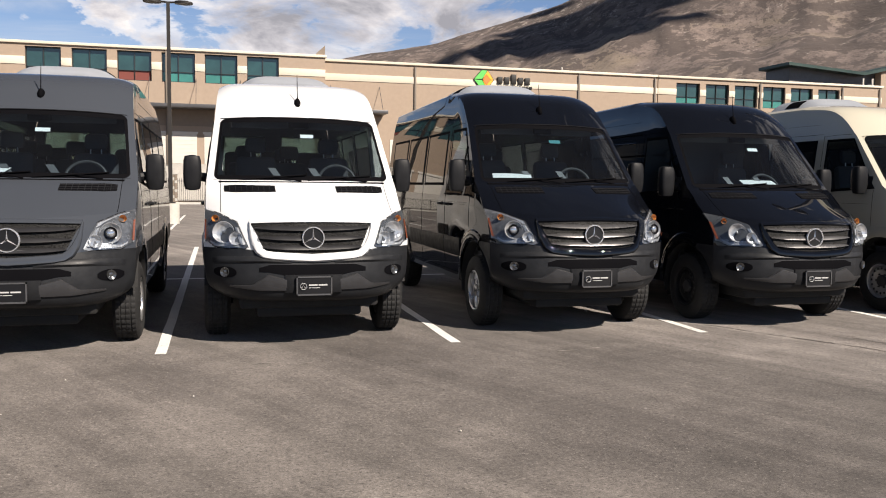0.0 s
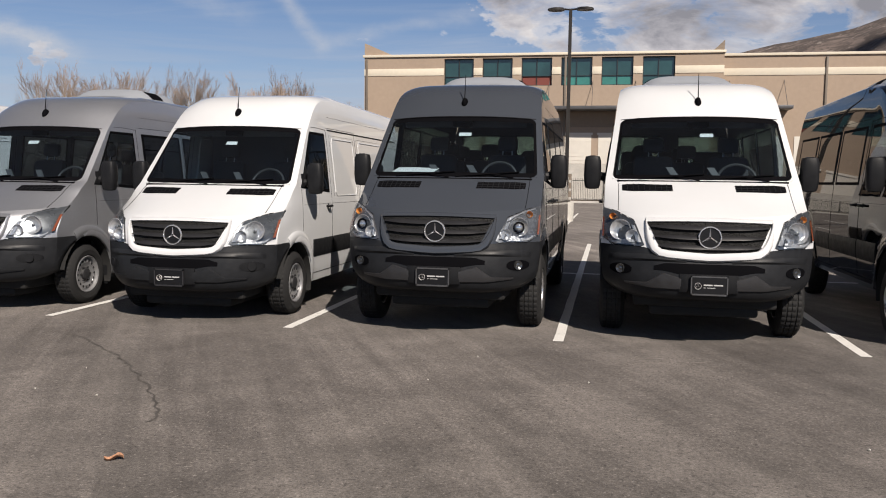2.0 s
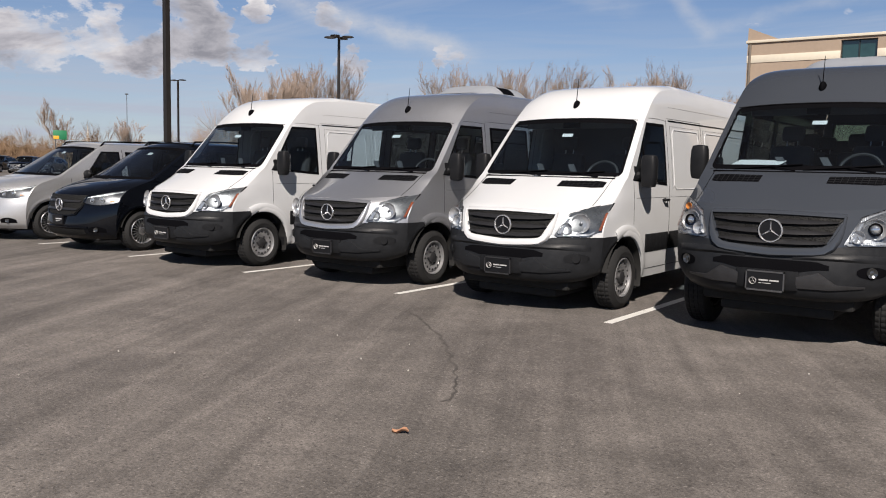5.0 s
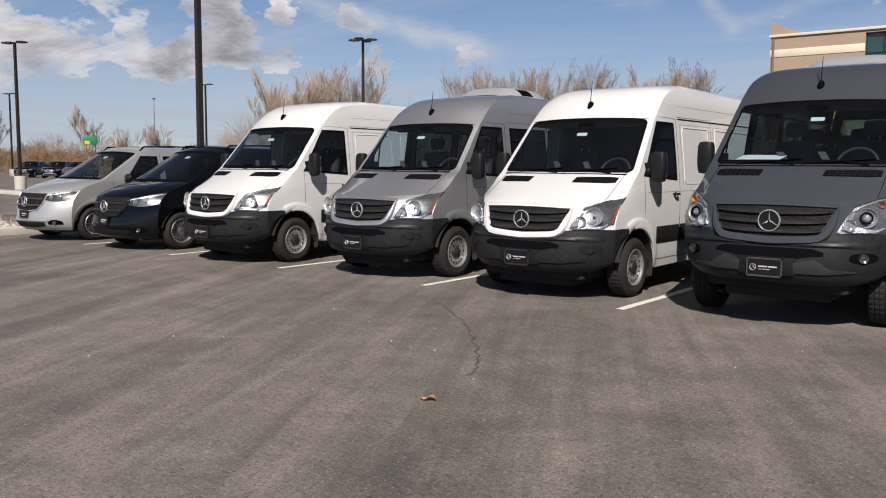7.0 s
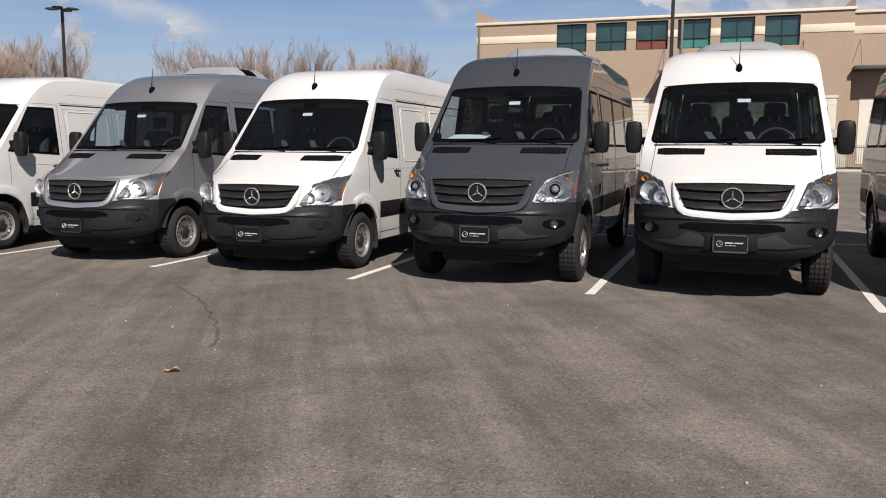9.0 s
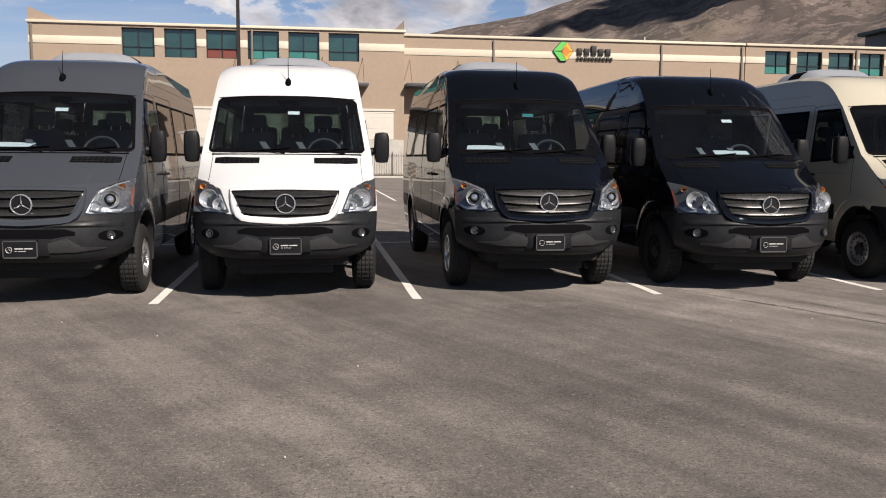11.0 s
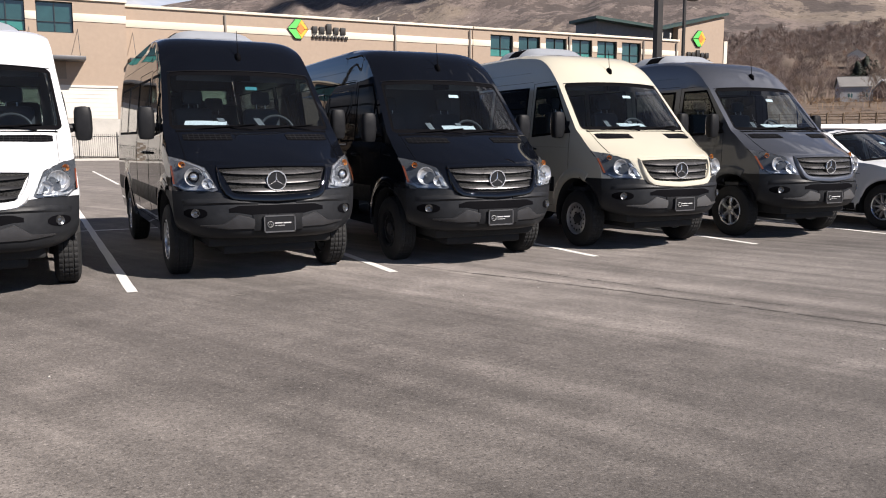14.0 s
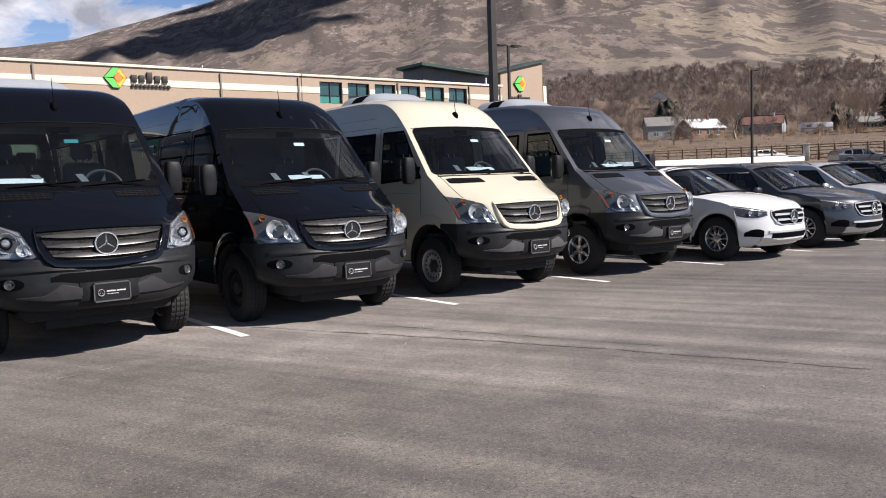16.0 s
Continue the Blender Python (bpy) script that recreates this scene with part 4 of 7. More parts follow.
def high_van(place, material, label, lift=0.0, passenger=True, cooler=True, wheels="steel", slat=None, xenon=False, paper="", fog=True, group="parked vans"):
    """A high-roofed van. lift raises the body on taller springs."""
    van = thing("van", label, "van", place, group)
    length, base = 5.91, 3.665
    r = .385 if lift > .05 else .352
    s = high_van_shape(lift, length, base, r)
    L = lift
    belt, head = 1.43 + L, 2.07 + L
    door = [(1.19, 1.43 + L), (2.14, 1.37 + L), (2.14, head), (1.67, head)]
    panes, mats = [door], [CLEAR]
    if passenger:
        panes += [[(2.36, belt), (3.34, belt), (3.34, head), (2.36, head)], [(3.46, belt), (4.50, belt), (4.50, head), (3.46, head)], [(4.62, belt), (5.62, belt), (5.62, head), (4.62, head)]]
        mats += [TINT] * 3
    shell(van, s, material, panes, passenger, 16)
    side_windows(van, s, panes, mats)

    def face(x, z, off=0.0):
        return Vector((x, s.front(x, z, 0, s.i_bonnet + 6) - off, z))

    def plate_on(name, xs, zlo, zhi, off, depth, mat, parent, nz=6, lab="", sharp=40):
        g = [[face(x, z, off) for z in spread(zlo(x), zhi(x), nz)] for x in xs]
        return part(name, sheet(g, (0, depth, 0)), mat, parent, lab, sharp=sharp)

    # grille: surround, mesh, three slats, emblem
    def g_lo(x):
        return .772 + L + .03 * min(abs(x) / .44, 1) + .25 * ease((abs(x) - .41) / .17)
    def g_hi(x):
        return 1.075 + L - .010 * (abs(x) / .5) ** 2
    gx = [-.555, -.54, -.52, -.50, -.475, -.45] + spread(-.42, .42, 13) + [.45, .475, .50, .52, .54, .555]
    rim = plate_on("grille", gx, lambda x: min(g_lo(x), g_hi(x) - .02), g_hi, .004, .03, MESHED, van, 10, "dark mesh grille with horizontal slats")
    # painted surround that runs down from the lamps and under the grille
    path = [(-.562, 1.07), (-.556, 1.02), (-.535, .95), (-.505, .885), (-.47, .832), (-.43, .802), (-.36, .790), (-.24, .782), (-.12, .774), (0, .768)]
    path += [(-x, z) for x, z in path[-2::-1]]
    g = []
    for k, (x, z) in enumerate(path):
        (xa, za), (xb, zb) = path[max(k - 1, 0)], path[min(k + 1, len(path) - 1)]
        nx, nz = -(zb - za), xb - xa
        q = math.hypot(nx, nz)
        nx, nz = (nx / q, nz / q) if nz < 0 or (nz == 0) else (nx / q, nz / q)
        if nx * x < 0 or nz > 0:
            nx, nz = -nx, -nz
        w = .018 + .052 * ease((1.06 - z) / .24)
        g.append([face(x + nx * w * t, z + L + nz * w * t, o) for t, o in ((-.12, .022), (0, .034), (.35, .040), (.75, .034), (1.0, .008))])
    part("grille_surround", sheet(g, (0, .025, 0)), material, van, "painted surround of the grille")
    slat_mat = slat or SLATGREY
    for z, reach in ((1.015, .525), (.925, .495), (.840, .455)):
        g = []
        for x in spread(-reach, reach, 15):
            taper = max(.25, 1 - (abs(x) / reach) ** 6)
            zz = z + L - .012 * (1 - (x / reach) ** 2)
            g.append([face(x, zz + .026 * taper, .006), face(x, zz + .014 * taper, .026), face(x, zz - .012 * taper, .034), face(x, zz - .024 * taper, .010)])
        part("slat", sheet(g, (0, .02, 0)), slat_mat, rim, "grey moulded slat" if slat_mat is SLATGREY else "brushed silver slat")
    bm = lathe([(-.004, .098), (-.012, .09), (-.012, 0)], 32, axis="y", m=pose(0, face(0, .925 + L).y - .030, .925 + L))
    part("emblem_disc", bm, PLATE, rim)
    part("emblem", emblem(bmesh.new(), 0, .925 + L, .105, face(0, .925 + L).y - .037), EMBLEM, rim, "round chrome emblem with three arms")

    lip = [[face(x, g_hi(x) + d, o) for d, o in ((.028, .004), (.014, .022), (-.004, .028), (-.012, .012))] for x in spread(-.57, .57, 17)]
    part("bonnet_lip", sheet(lip, (0, .03, 0)), material, van)
    # headlights: an outline that leans outward to the top, deep bowls behind a clear cover
    for sx in (1, -1):
        h_lo = lambda x: .700 + L + .128 * float(s.bend(x / .98, 2, 1)) + .02 * ease((.62 - x) / .04) + .05 * ease((x - .86) / .10)
        h_hi = lambda x: 1.055 + L + .118 * (x - .56) / .41
        xs = [.580, .588, .60, .62] + spread(.645, .90, 15) + [.92, .94, .955, .970]
        def lamp(off, shrink=0.0, x0=.0, x1=1.0):
            grid = []
            for x in xs:
                if not x0 <= x <= x1:
                    continue
                zz = spread(min(h_lo(x), h_hi(x) - .02) + shrink, h_hi(x) - shrink, 11)
                lean_ = [x + .095 * k / 10 * max(0.0, 1 - (x - .580) / .26) for k in range(11)]
                grid.append([Vector((sx * a, s.front(a, z, 0, s.i_bonnet + 8) - off, z)) for a, z in zip(lean_, zz)])
            return grid
        lampo = part("headlight", sheet(lamp(.002), (0, .03, 0)), LAMPDARK if xenon else LAMPGREY, van, "clear headlight with bright bowls and an amber corner")
        part("lamp_bezel", sheet(lamp(.000, -.007), (0, .02, 0)), SEAM, lampo)
        part("lamp_cover", sheet(lamp(.044, .003), (0, .006, 0)), LENS, lampo)
        # bowls: the beam behind its lens or open and fluted, side light, indicator
        bowls = [(.785, .968, .090, "beam"), (.672, .902, .055, "side")] if xenon else [(.800, .968, .098, "open"), (.690, .915, .060, "side")]
        for cx, cz, rr, kind in bowls + ([(.872, 1.090, .032, "turn")] if lift > .05 else []):
            cz += L
            y = s.front(cx, cz, 0, s.i_bonnet + 8) - .020
            m = pose(sx * cx, y, cz, -6, 0, sx * 14)
            part("lamp_bowl", lathe([(-.016, rr * 1.04), (-.022, rr), (-.016, rr * .95), (.004, rr * .80), (.014, rr * .55), (.018, rr * .3), (.018, 0)], 28, axis="y", m=m), AMBER if kind == "turn" else REFLECTOR, lampo)
            if kind == "beam":
                ring = lathe([(-.020, rr * .62), (-.030, rr * .60), (-.030, rr * .50), (-.014, rr * .46)], 28, axis="y", m=m)
                part("lamp_ring", ring, SEAM, lampo)
                part("lamp_lens", lathe([(-.012, rr * .48), (-.022, rr * .40), (-.029, rr * .22), (-.031, 0)], 22, axis="y", m=m), BULB, lampo, "round glass lens")
            elif kind == "open":
                part("lamp_bulb", lathe([(.018, rr * .16), (-.012, rr * .14), (-.018, 0)], 12, axis="y", m=m), LAMPDARK, lampo)
        # bright stepped panel between the bowls and the inner edge
        inner = [[p + Vector((0, -.004 - .012 * (k % 2), 0)) for p in row[1:9]] for k, row in enumerate(lamp(.008, .012, .59, .66))]
        part("lamp_facets", sheet(inner, (0, .006, 0)), REFLECTOR, lampo, smooth=False)
        lower = [[row[0].lerp(row[-1], k) for k in (.03, .09, .15, .20)] for row in lamp(.016, .004, .66, .93)]
        part("lamp_shelf", sheet(lower, (0, .006, 0)), REFLECTOR, lampo, "bright lower strip inside the lamp")
        brow = [[row[0].lerp(row[-1], k) for k in (.84, .89, .94, .98)] for row in lamp(.012, .004, .60, .93)]
        part("lamp_shroud", sheet(brow, (0, .004, 0)), REFLECTOR if xenon else LAMPGREY, lampo, "upper band inside the lamp")
        # coloured strip along the outer edge
        edge = [[row[0].lerp(row[-1], k) + Vector((sx * .002, -.002, 0)) for k in spread(.05, .70, 9)] for row in lamp(.046, .006, .952)]
        part("side_marker", sheet(edge, (0, .012, 0)), REDLENS, lampo, "amber side marker along the lamp's outer edge")

    # bumper details
    # the intake has no depth: its black colour stands for the shade inside
    plate_on("intake", spread(-.49, .49, 23), lambda x: .580 + L + .035 * ease((abs(x) - .20) / .24), lambda x: .680 + L + .004 * abs(x) - .030 * ease((abs(x) - .38) / .12), .004, .02, SEAM, van, 4, "flat black panel for the shaded air intake across the bumper")
    for sx in (1, -1):
        # moulded brow that runs from the intake's upper edge out over the fog lamp
        g = []
        for k in spread(0, 1, 15):
            x = .20 + .70 * k
            zc = .712 + L - .012 * k + .012 * math.sin(k * math.pi)
            out = .016 * math.sin(math.pi * min(1, .12 + .88 * k)) + .004
            g.append([Vector((sx * x, s.front(x, zc + d) - o, zc + d)) for d, o in ((.040, .001), (.018, out), (-.004, out * 1.1), (-.024, .001))])
        part("bumper_brow", sheet(g, (0, .02, 0)), BUMPERGREY, van)
        zl = lambda x: .440 + L + .030 * min(1.0, max(0.0, (abs(x) - .48) / .27))
        zh = lambda x: .548 + L + .045 * min(1.0, max(0.0, (abs(x) - .25) / .16)) - .098 * min(1.0, max(0.0, (abs(x) - .41) / .14)) - .010 * max(0.0, (abs(x) - .55) / .20)
        xs = [sx * x for x in spread(.245, .75, 25)]
        g = []
        for k, x in enumerate(xs):
            lo_, hi_ = zl(x), max(zh(x), zl(x) + .010)
            swell = .014
            g.append([face(x, lo_ + (hi_ - lo_) * q, o) for q, o in ((0, .003), (.05, swell), (.5, swell + .004), (.95, swell + .002), (1, .003))])
        part("skid_panel", sheet(g, (0, .03, 0)), (SKIDLIGHT if slat and material is not BLACK else SKID) if lift > .05 else BUMPERGREY, van, "lighter grey lower bumper panel" if lift > .05 else "")
        # fog lamp on a flat patch, blackened to stand for the pocket's shade
        cx, cz = .79, .605 + L
        g = [[Vector((sx * x, s.front(x, z) - .004, z)) for z in spread(cz - .052 * math.sqrt(max(.02, 1 - ((x - cx) / .105) ** 2)), cz + .050 * math.sqrt(max(.02, 1 - ((x - cx) / .105) ** 2)), 4)] for x in spread(cx - .10, cx + .10, 13)]
        pocket = part("fog_lamp_pocket", sheet(g, (0, .02, 0)), SEAM if fog else PLASTIC, van)
        y = s.front(cx, cz)
        if fog:
            part("fog_lamp", lathe([(-.006, .046), (-.016, .043), (-.010, .034), (-.004, .02), (-.010, 0)], 20, axis="y", m=pose(sx * cx, y - .004, cz, 0, 0, sx * 30)), FOGGLASS, pocket, "small round fog lamp")
        else:
            part("fog_cover", lathe([(-.004, .05), (-.012, .045), (-.012, 0)], 16, axis="y", m=pose(sx * cx, y - .004, cz, 0, 0, sx * 30)), PLASTIC, pocket)
    g = [[face(x, z, .026 - .014 * (abs(x) > .22)) for z in spread(.422 + L, .588 + L, 5)] for x in spread(-.26, .26, 11)]
    part("plate_mount", sheet(g, (0, .03, 0)), PLASTIC, van)
    py = s.front(0, .49 + L) - .052
    pl = part("number_plate", box(-.155, .155, py, py + .012, .41 + L, .57 + L, .004), PLATE, van, "black dealer plate in a chrome frame", smooth=False)
    bm = bmesh.new()
    for a in ((-.163, .163, py - .006, py + .014, .402 + L, .416 + L), (-.163, .163, py - .006, py + .014, .566 + L, .578 + L), (-.163, -.152, py - .006, py + .014, .402 + L, .578 + L), (.152, .163, py - .006, py + .014, .402 + L, .578 + L)):
        add_box(bm, *a)
    part("plate_frame", bm, PLATECHROME if lift > .05 else SKID, pl, smooth=False)
    bm = bmesh.new()
    for a in ((-.050, .028, .492, .504), (.038, .118, .492, .504), (-.050, -.028, .470, .475), (-.020, .052, .470, .475)):
        add_box(bm, a[0], a[1], py - .004, py + .002, a[2] + L, a[3] + L)
    part("plate_print", bm, PLATEWHITE, pl, "white bars of print", smooth=False)
    part("plate_badge", emblem(bmesh.new(), -.100, .488 + L, .031, py), PLATEWHITE, pl)

    # bonnet vents and seam, wipers
    for sx in (1, -1):
        g = []
        for x in spread(.30, .79, 10):
            row = []
            for d in spread(0, .13, 4):
                y = .63 + d + .22 * (x / .96) ** 2.3 + .02 * ease((x - .70) / .08) * (1 if d < .05 else -1)
                row.append(Vector((sx * x, y, s.top(x, y) + .005)))
            g.append(row)
        vent = part("bonnet_vent", sheet(g, (0, 0, -.02)), SEAM, van, "black slotted air vent")
        bm = bmesh.new()
        for k in (0.2, .5, .8):
            row = [g[i][0].lerp(g[i][3], k) + Vector((0, 0, .003)) for i in range(len(g))]
            add_tube(bm, row, .004, 4)
        for i in range(1, 9, 1):
            add_tube(bm, [g[i][0] + Vector((0, 0, .002)), g[i][3] + Vector((0, 0, .002))], .0035, 4)
        part("vent_slats", bm, PLASTIC, vent)
        bm = bmesh.new()
        line = [s.at(s.rows[i], sx * .8575) + Vector((0, 0, .001)) for i in range(s.i_bonnet, s.i_screen + 1)]
        seam(bm, line, .003)
        part("bonnet_seam", bm, SEAM, van)
    for x0, x1 in ((-.62, .02), (.04, .70)):
        bm = bmesh.new()
        a = [Vector((x, s.front(x, z) - .018, z)) for x, z in ((x0 + (x1 - x0) * k, 1.462 + L + .05 * k) for k in spread(0, 1, 8))]
        add_tube(bm, a, .008, 5)
        add_tube(bm, [Vector((x1 - .05, s.front(x1, 1.45 + L) - .03, 1.45 + L)), a[4] + Vector((0, -.012, .0))], .009, 5)
        part("wiper", bm, SEAM, van)
    cowl = [[Vector((x, s.front(x, 1.455 + L) - .05 + .09 * k, 1.452 + L + .012 * k - .01)) for k in (0, .5, 1)] for x in spread(-.84, .84, 15)]
    part("cowl", sheet(cowl, (0, 0, -.02)), SEAM, van)

    # flanks: seams, moulding, handles, marks
    bm = bmesh.new()
    for sx in (1, -1):
        def run(pts, wide=.0028):
            seam(bm, [Vector((sx * (s.side(y, z) + .0005), y, z)) for y, z in pts], wide)
        run([(1.19, z) for z in spread(.86 + L, 1.40 + L, 7)])
        run([(2.225, z) for z in spread(.42 + L, 2.14 + L, 15)])
        run([(y, 2.14 + L - .012 * ((y - 1.9) / .3) ** 2) for y in spread(1.72, 2.225, 6)])
        run([(3.42, z) for z in spread(.42 + L, 2.16 + L, 15)])
        run([(y, 2.16 + L) for y in spread(2.26, 3.42, 7)])
        run([(y, 1.22 + L) for y in spread(1.25, 5.8, 30)], .0016)
        run([(y, .40 + L) for y in spread(1.5, 4.1, 12)])
        run([(y, 2.30 + L) for y in spread(2.35, 5.75, 16)], .0016)
        if not passenger:
            for y0, y1 in ((2.34, 3.34), (3.50, 5.70)):
                run([(y, 2.07 + L) for y in spread(y0, y1, 9)], .0016)
                run([(y0, z) for z in spread(1.30 + L, 2.07 + L, 9)], .0016)
                run([(y1, z) for z in spread(1.30 + L, 2.07 + L, 9)], .0016)
    part("panel_seams", bm, SEAM, van)
    for sx in (1, -1):
        if not passenger:
            # groove of the sliding door's rail, and pressed ribs on the panels
            line = [Vector((sx * (s.side(y, 2.135 + L) - .003), y, 2.135 + L)) for y in spread(2.30, 5.70, 18)]
            part("door_rail", tube(line, .011, 5), SEAM, van)
            for y0, y1 in ((2.40, 3.30), (3.56, 5.62)):
                loop = [(y0, 1.36), (y0, 1.98), (y0 + .05, 2.03), (y1 - .05, 2.03), (y1, 1.98), (y1, 1.36), (y1 - .05, 1.31), (y0 + .05, 1.31), (y0, 1.36)]
                part("panel_rib", tube([Vector((sx * (s.side(y, z + L) - .004), y, z + L)) for y, z in loop], .012, 6), material, van)
        for y0, y1 in ((1.53, 2.21), (2.24, 3.41), (3.43, 4.12), (5.2, 5.8)):
            g = [[Vector((sx * (s.side(y, z) + .014 - .012 * abs((z - .70 - L) / .11) ** 4), y, z)) for z in spread(.595 + L, .805 + L, 7)] for y in spread(y0, y1, 8)]
            part("side_moulding", sheet(g, (-sx * .02, 0, 0)), PLASTIC, van)
        for y in (2.08, 2.36) if passenger else (2.08,):
            z = 1.19 + L
            x = s.side(y, z)
            bm = bmesh.new()
            add_tube(bm, [Vector((sx * (x - .005), y - .07, z)), Vector((sx * (x + .035), y - .05, z)), Vector((sx * (x + .04), y + .03, z)), Vector((sx * (x - .005), y + .07, z))], [.013, .016, .016, .013], 7)
            lathe([(0, .026), (.004, .026), (.004, 0)], 12, m=pose(sx * x, y, z) @ Matrix.Diagonal((sx, 1, 1, 1)), bm=bm)
            part("door_handle", bm, PLASTIC, van)
        # black sail at the front of the door glass
        g = [[Vector((sx * (s.side(y, z) + .008), y, z)) for z in spread(1.425 + L, 1.44 + L + (y - 1.19) * 1.22, 4)] for y in spread(1.175, 1.40, 6)]
        part("mirror_sail", sheet(g, (-sx * .01, 0, 0)), PLASTIC, van)
        # mirror on its arm
        g = lambda t: Vector((sx * (.93 + .11 * t), 1.30 + .02 * t, 1.47 + L + .02 * t))
        arm = add_tube(bmesh.new(), [g(0), g(.5), g(1.1)], [.055, .045, .04], 8)
        add_box(arm, *sorted((sx * .90, sx * .955)), 1.22, 1.46, 1.40 + L, 1.58 + L, bevel=.02)
        mir = part("mirror", arm, PLASTIC, van, "large black plastic door mirror")
        bm = bmesh.new()
        rows = []
        for z, w, d in ((1.375, .03, .03), (1.385, .085, .055), (1.42, .098, .066), (1.50, .108, .074), (1.60, .108, .074), (1.68, .104, .07), (1.725, .088, .055), (1.735, .03, .03)):
            rows.append([Vector((sx * (1.100 + .84 * w * math.copysign(abs(math.cos(a)) ** .5, math.cos(a))), 1.30 + d * math.copysign(abs(math.sin(a)) ** .7, math.sin(a)) - .015, z + L - .03)) for a in spread(0, math.tau, 21)])
        add_grid(bm, rows)
        bm.faces.new([bm.verts.new(p) for p in rows[0][:-1]])
        bm.faces.new([bm.verts.new(p) for p in rows[-1][:-1]])
        bmesh.ops.remove_doubles(bm, verts=bm.verts, dist=1e-5)
        part("mirror_housing", bm, PLASTIC, mir, sharp=50)
        part("mirror_glass", box(*sorted((sx * 1.03, sx * 1.17)), 1.346, 1.360, 1.39 + L, 1.66 + L, .004), CHROME, mir)
        part("mud_flap", box(*sorted((sx * .70, sx * .93)), 1.46, 1.475, .18 + L * .6, .52 + L), PLASTIC, van)

    # aerial
    p = Vector((0, s.front(0, 2.31 + L, 0, s.i_roof + 20), 2.31 + L))
    bm = lathe([(0, .045), (.012, .043), (.035, .03), (.05, .012), (.052, 0)], 14, axis="z", m=Matrix.Translation(p + Vector((0, -.01, -.01))) @ pose(0, 0, 0, 42) @ Matrix.Diagonal((.8, 1.5, 1, 1)))
    add_tube(bm, [p + Vector((0, -.02, .03)), p + Vector((0, .02, .30))], [.006, .003], 6)
    part("aerial", bm, SEAM, van, "black stub aerial")

    if cooler:
        bm = bmesh.new()
        y0, y1 = 2.75, 4.15
        rows = []
        for y in [y0, y0 + .04, y0 + .16, y0 + .35] + spread(y0 + .55, y1 - .35, 6) + [y1 - .15, y1 - .03, y1]:
            k = ease((y - y0) / .42) * ease((y1 - y) / .35)
            rows.append([Vector((.60 * u * (.80 + .20 * k), y, s.top(.60 * u, y) - .01 + (.025 + .145 * k) * (1 - abs(u) ** 4.6))) for u in spread(-1, 1, 17)])
        add_grid(bm, rows)
        ac = part("roof_cooler", bm, ACSHELL, van, "pale grey roof air conditioner")
        for sx in (1, -1):
            g = [[Vector((sx * x, y, s.top(x, y) - .005 + .170 * (1 - (x / .60) ** 4.6))) for x in spread(.44, .575, 5)] for y in spread(3.19, 3.50, 5)]
            part("cooler_grille", sheet(g, (0, 0, -.01)), SEAM, ac)

    # cabin: floor, dash, wheel, seats, liner, bulkhead or rows
    part("cabin_floor", box(-.86, .86, .95, length - .1, .62 + L, .68 + L), CABIN, van, smooth=False)
    bm = bmesh.new()
    prof = [(.98, 1.43), (1.12, 1.455), (1.30, 1.45), (1.42, 1.40), (1.47, 1.25), (1.42, 1.0), (1.30, .70)]
    add_sheet(bm, [[Vector((x, y + .10 * (abs(x) / .86) ** 2, z + L + (.02 if abs(x + .40) < .28 and z > 1.4 else 0))) for y, z in prof] for x in spread(-.86, .86, 17)], (0, -.2, -.1))
    part("dashboard", bm, CABIN, van, "dark moulded dashboard")
    wheel_at = pose(.42, 1.50, 1.45 + L, 62)
    bm = bmesh.new()
    ring = [wheel_at @ Vector((.20 * math.cos(a), .20 * math.sin(a), 0)) for a in spread(0, math.tau, 29)]
    add_tube(bm, ring, .016, 7, cap=False)
    for a in (radians(-90), radians(10), radians(170)):
        add_tube(bm, [wheel_at @ Vector((0, 0, -.03)), wheel_at @ Vector((.19 * math.cos(a), .19 * math.sin(a), 0))], [.035, .014], 6)
    part("steering_wheel", bm, TRIM, van)
    rows_at = [(1.95, -.42), (1.95, .42)]
    if passenger:
        rows_at += [(3.05, -.50), (3.05, .05), (3.95, -.50), (3.95, .05), (4.85, -.52), (4.85, 0.0), (4.85, .52)]
    for y, x in rows_at:
        bm = bmesh.new()
        low = .0 if y < 2.5 else .04 if y < 4.5 else -.16
        lean_at = pose(x, y + .22, 1.08 + L - low, -10)
        add_box(bm, x - .24, x + .24, y - .30, y + .22, 1.00 + L - low, 1.14 + L - low, bevel=.05)
        add_box(bm, -.23, .23, -.07, .07, 0, .66, bevel=.065, m=lean_at)
        if y < 4.5:
            add_box(bm, -.12, .12, -.045, .045, .70, .88, bevel=.043, m=lean_at)
        add_box(bm, x - .18, x + .18, y - .2, y + .16, .66 + L, 1.02 + L - low)
        seat = part("seat", bm, SEATCLOTH, van)
        bm = bmesh.new()
        for d in (-.055, .055) if y < 4.5 else ():
            add_tube(bm, [lean_at @ Vector((d, -.01, .62)), lean_at @ Vector((d, -.01, .74))], .007, 5)
        if y < 4.5:
            part("headrest_posts", bm, POSTSTEEL, seat)
        else:
            bm.free()
    liner = [[Vector((x, y, s.top(x, y) - .06 if y > 2.3 else s.top(x, max(y, 1.75)) - .05)) for x in spread(-.74, .74, 9)] for y in spread(1.80, length - .08, 12)]
    part("headliner", sheet(liner, (0, 0, .02)), LINER, van)
    part("sun_visors", add_box(box(-.70, -.04, 1.66, 1.68, 2.02 + L, 2.17 + L, .006), .04, .70, 1.66, 1.68, 2.02 + L, 2.17 + L, bevel=.006), LINER if not passenger else CABIN, van)
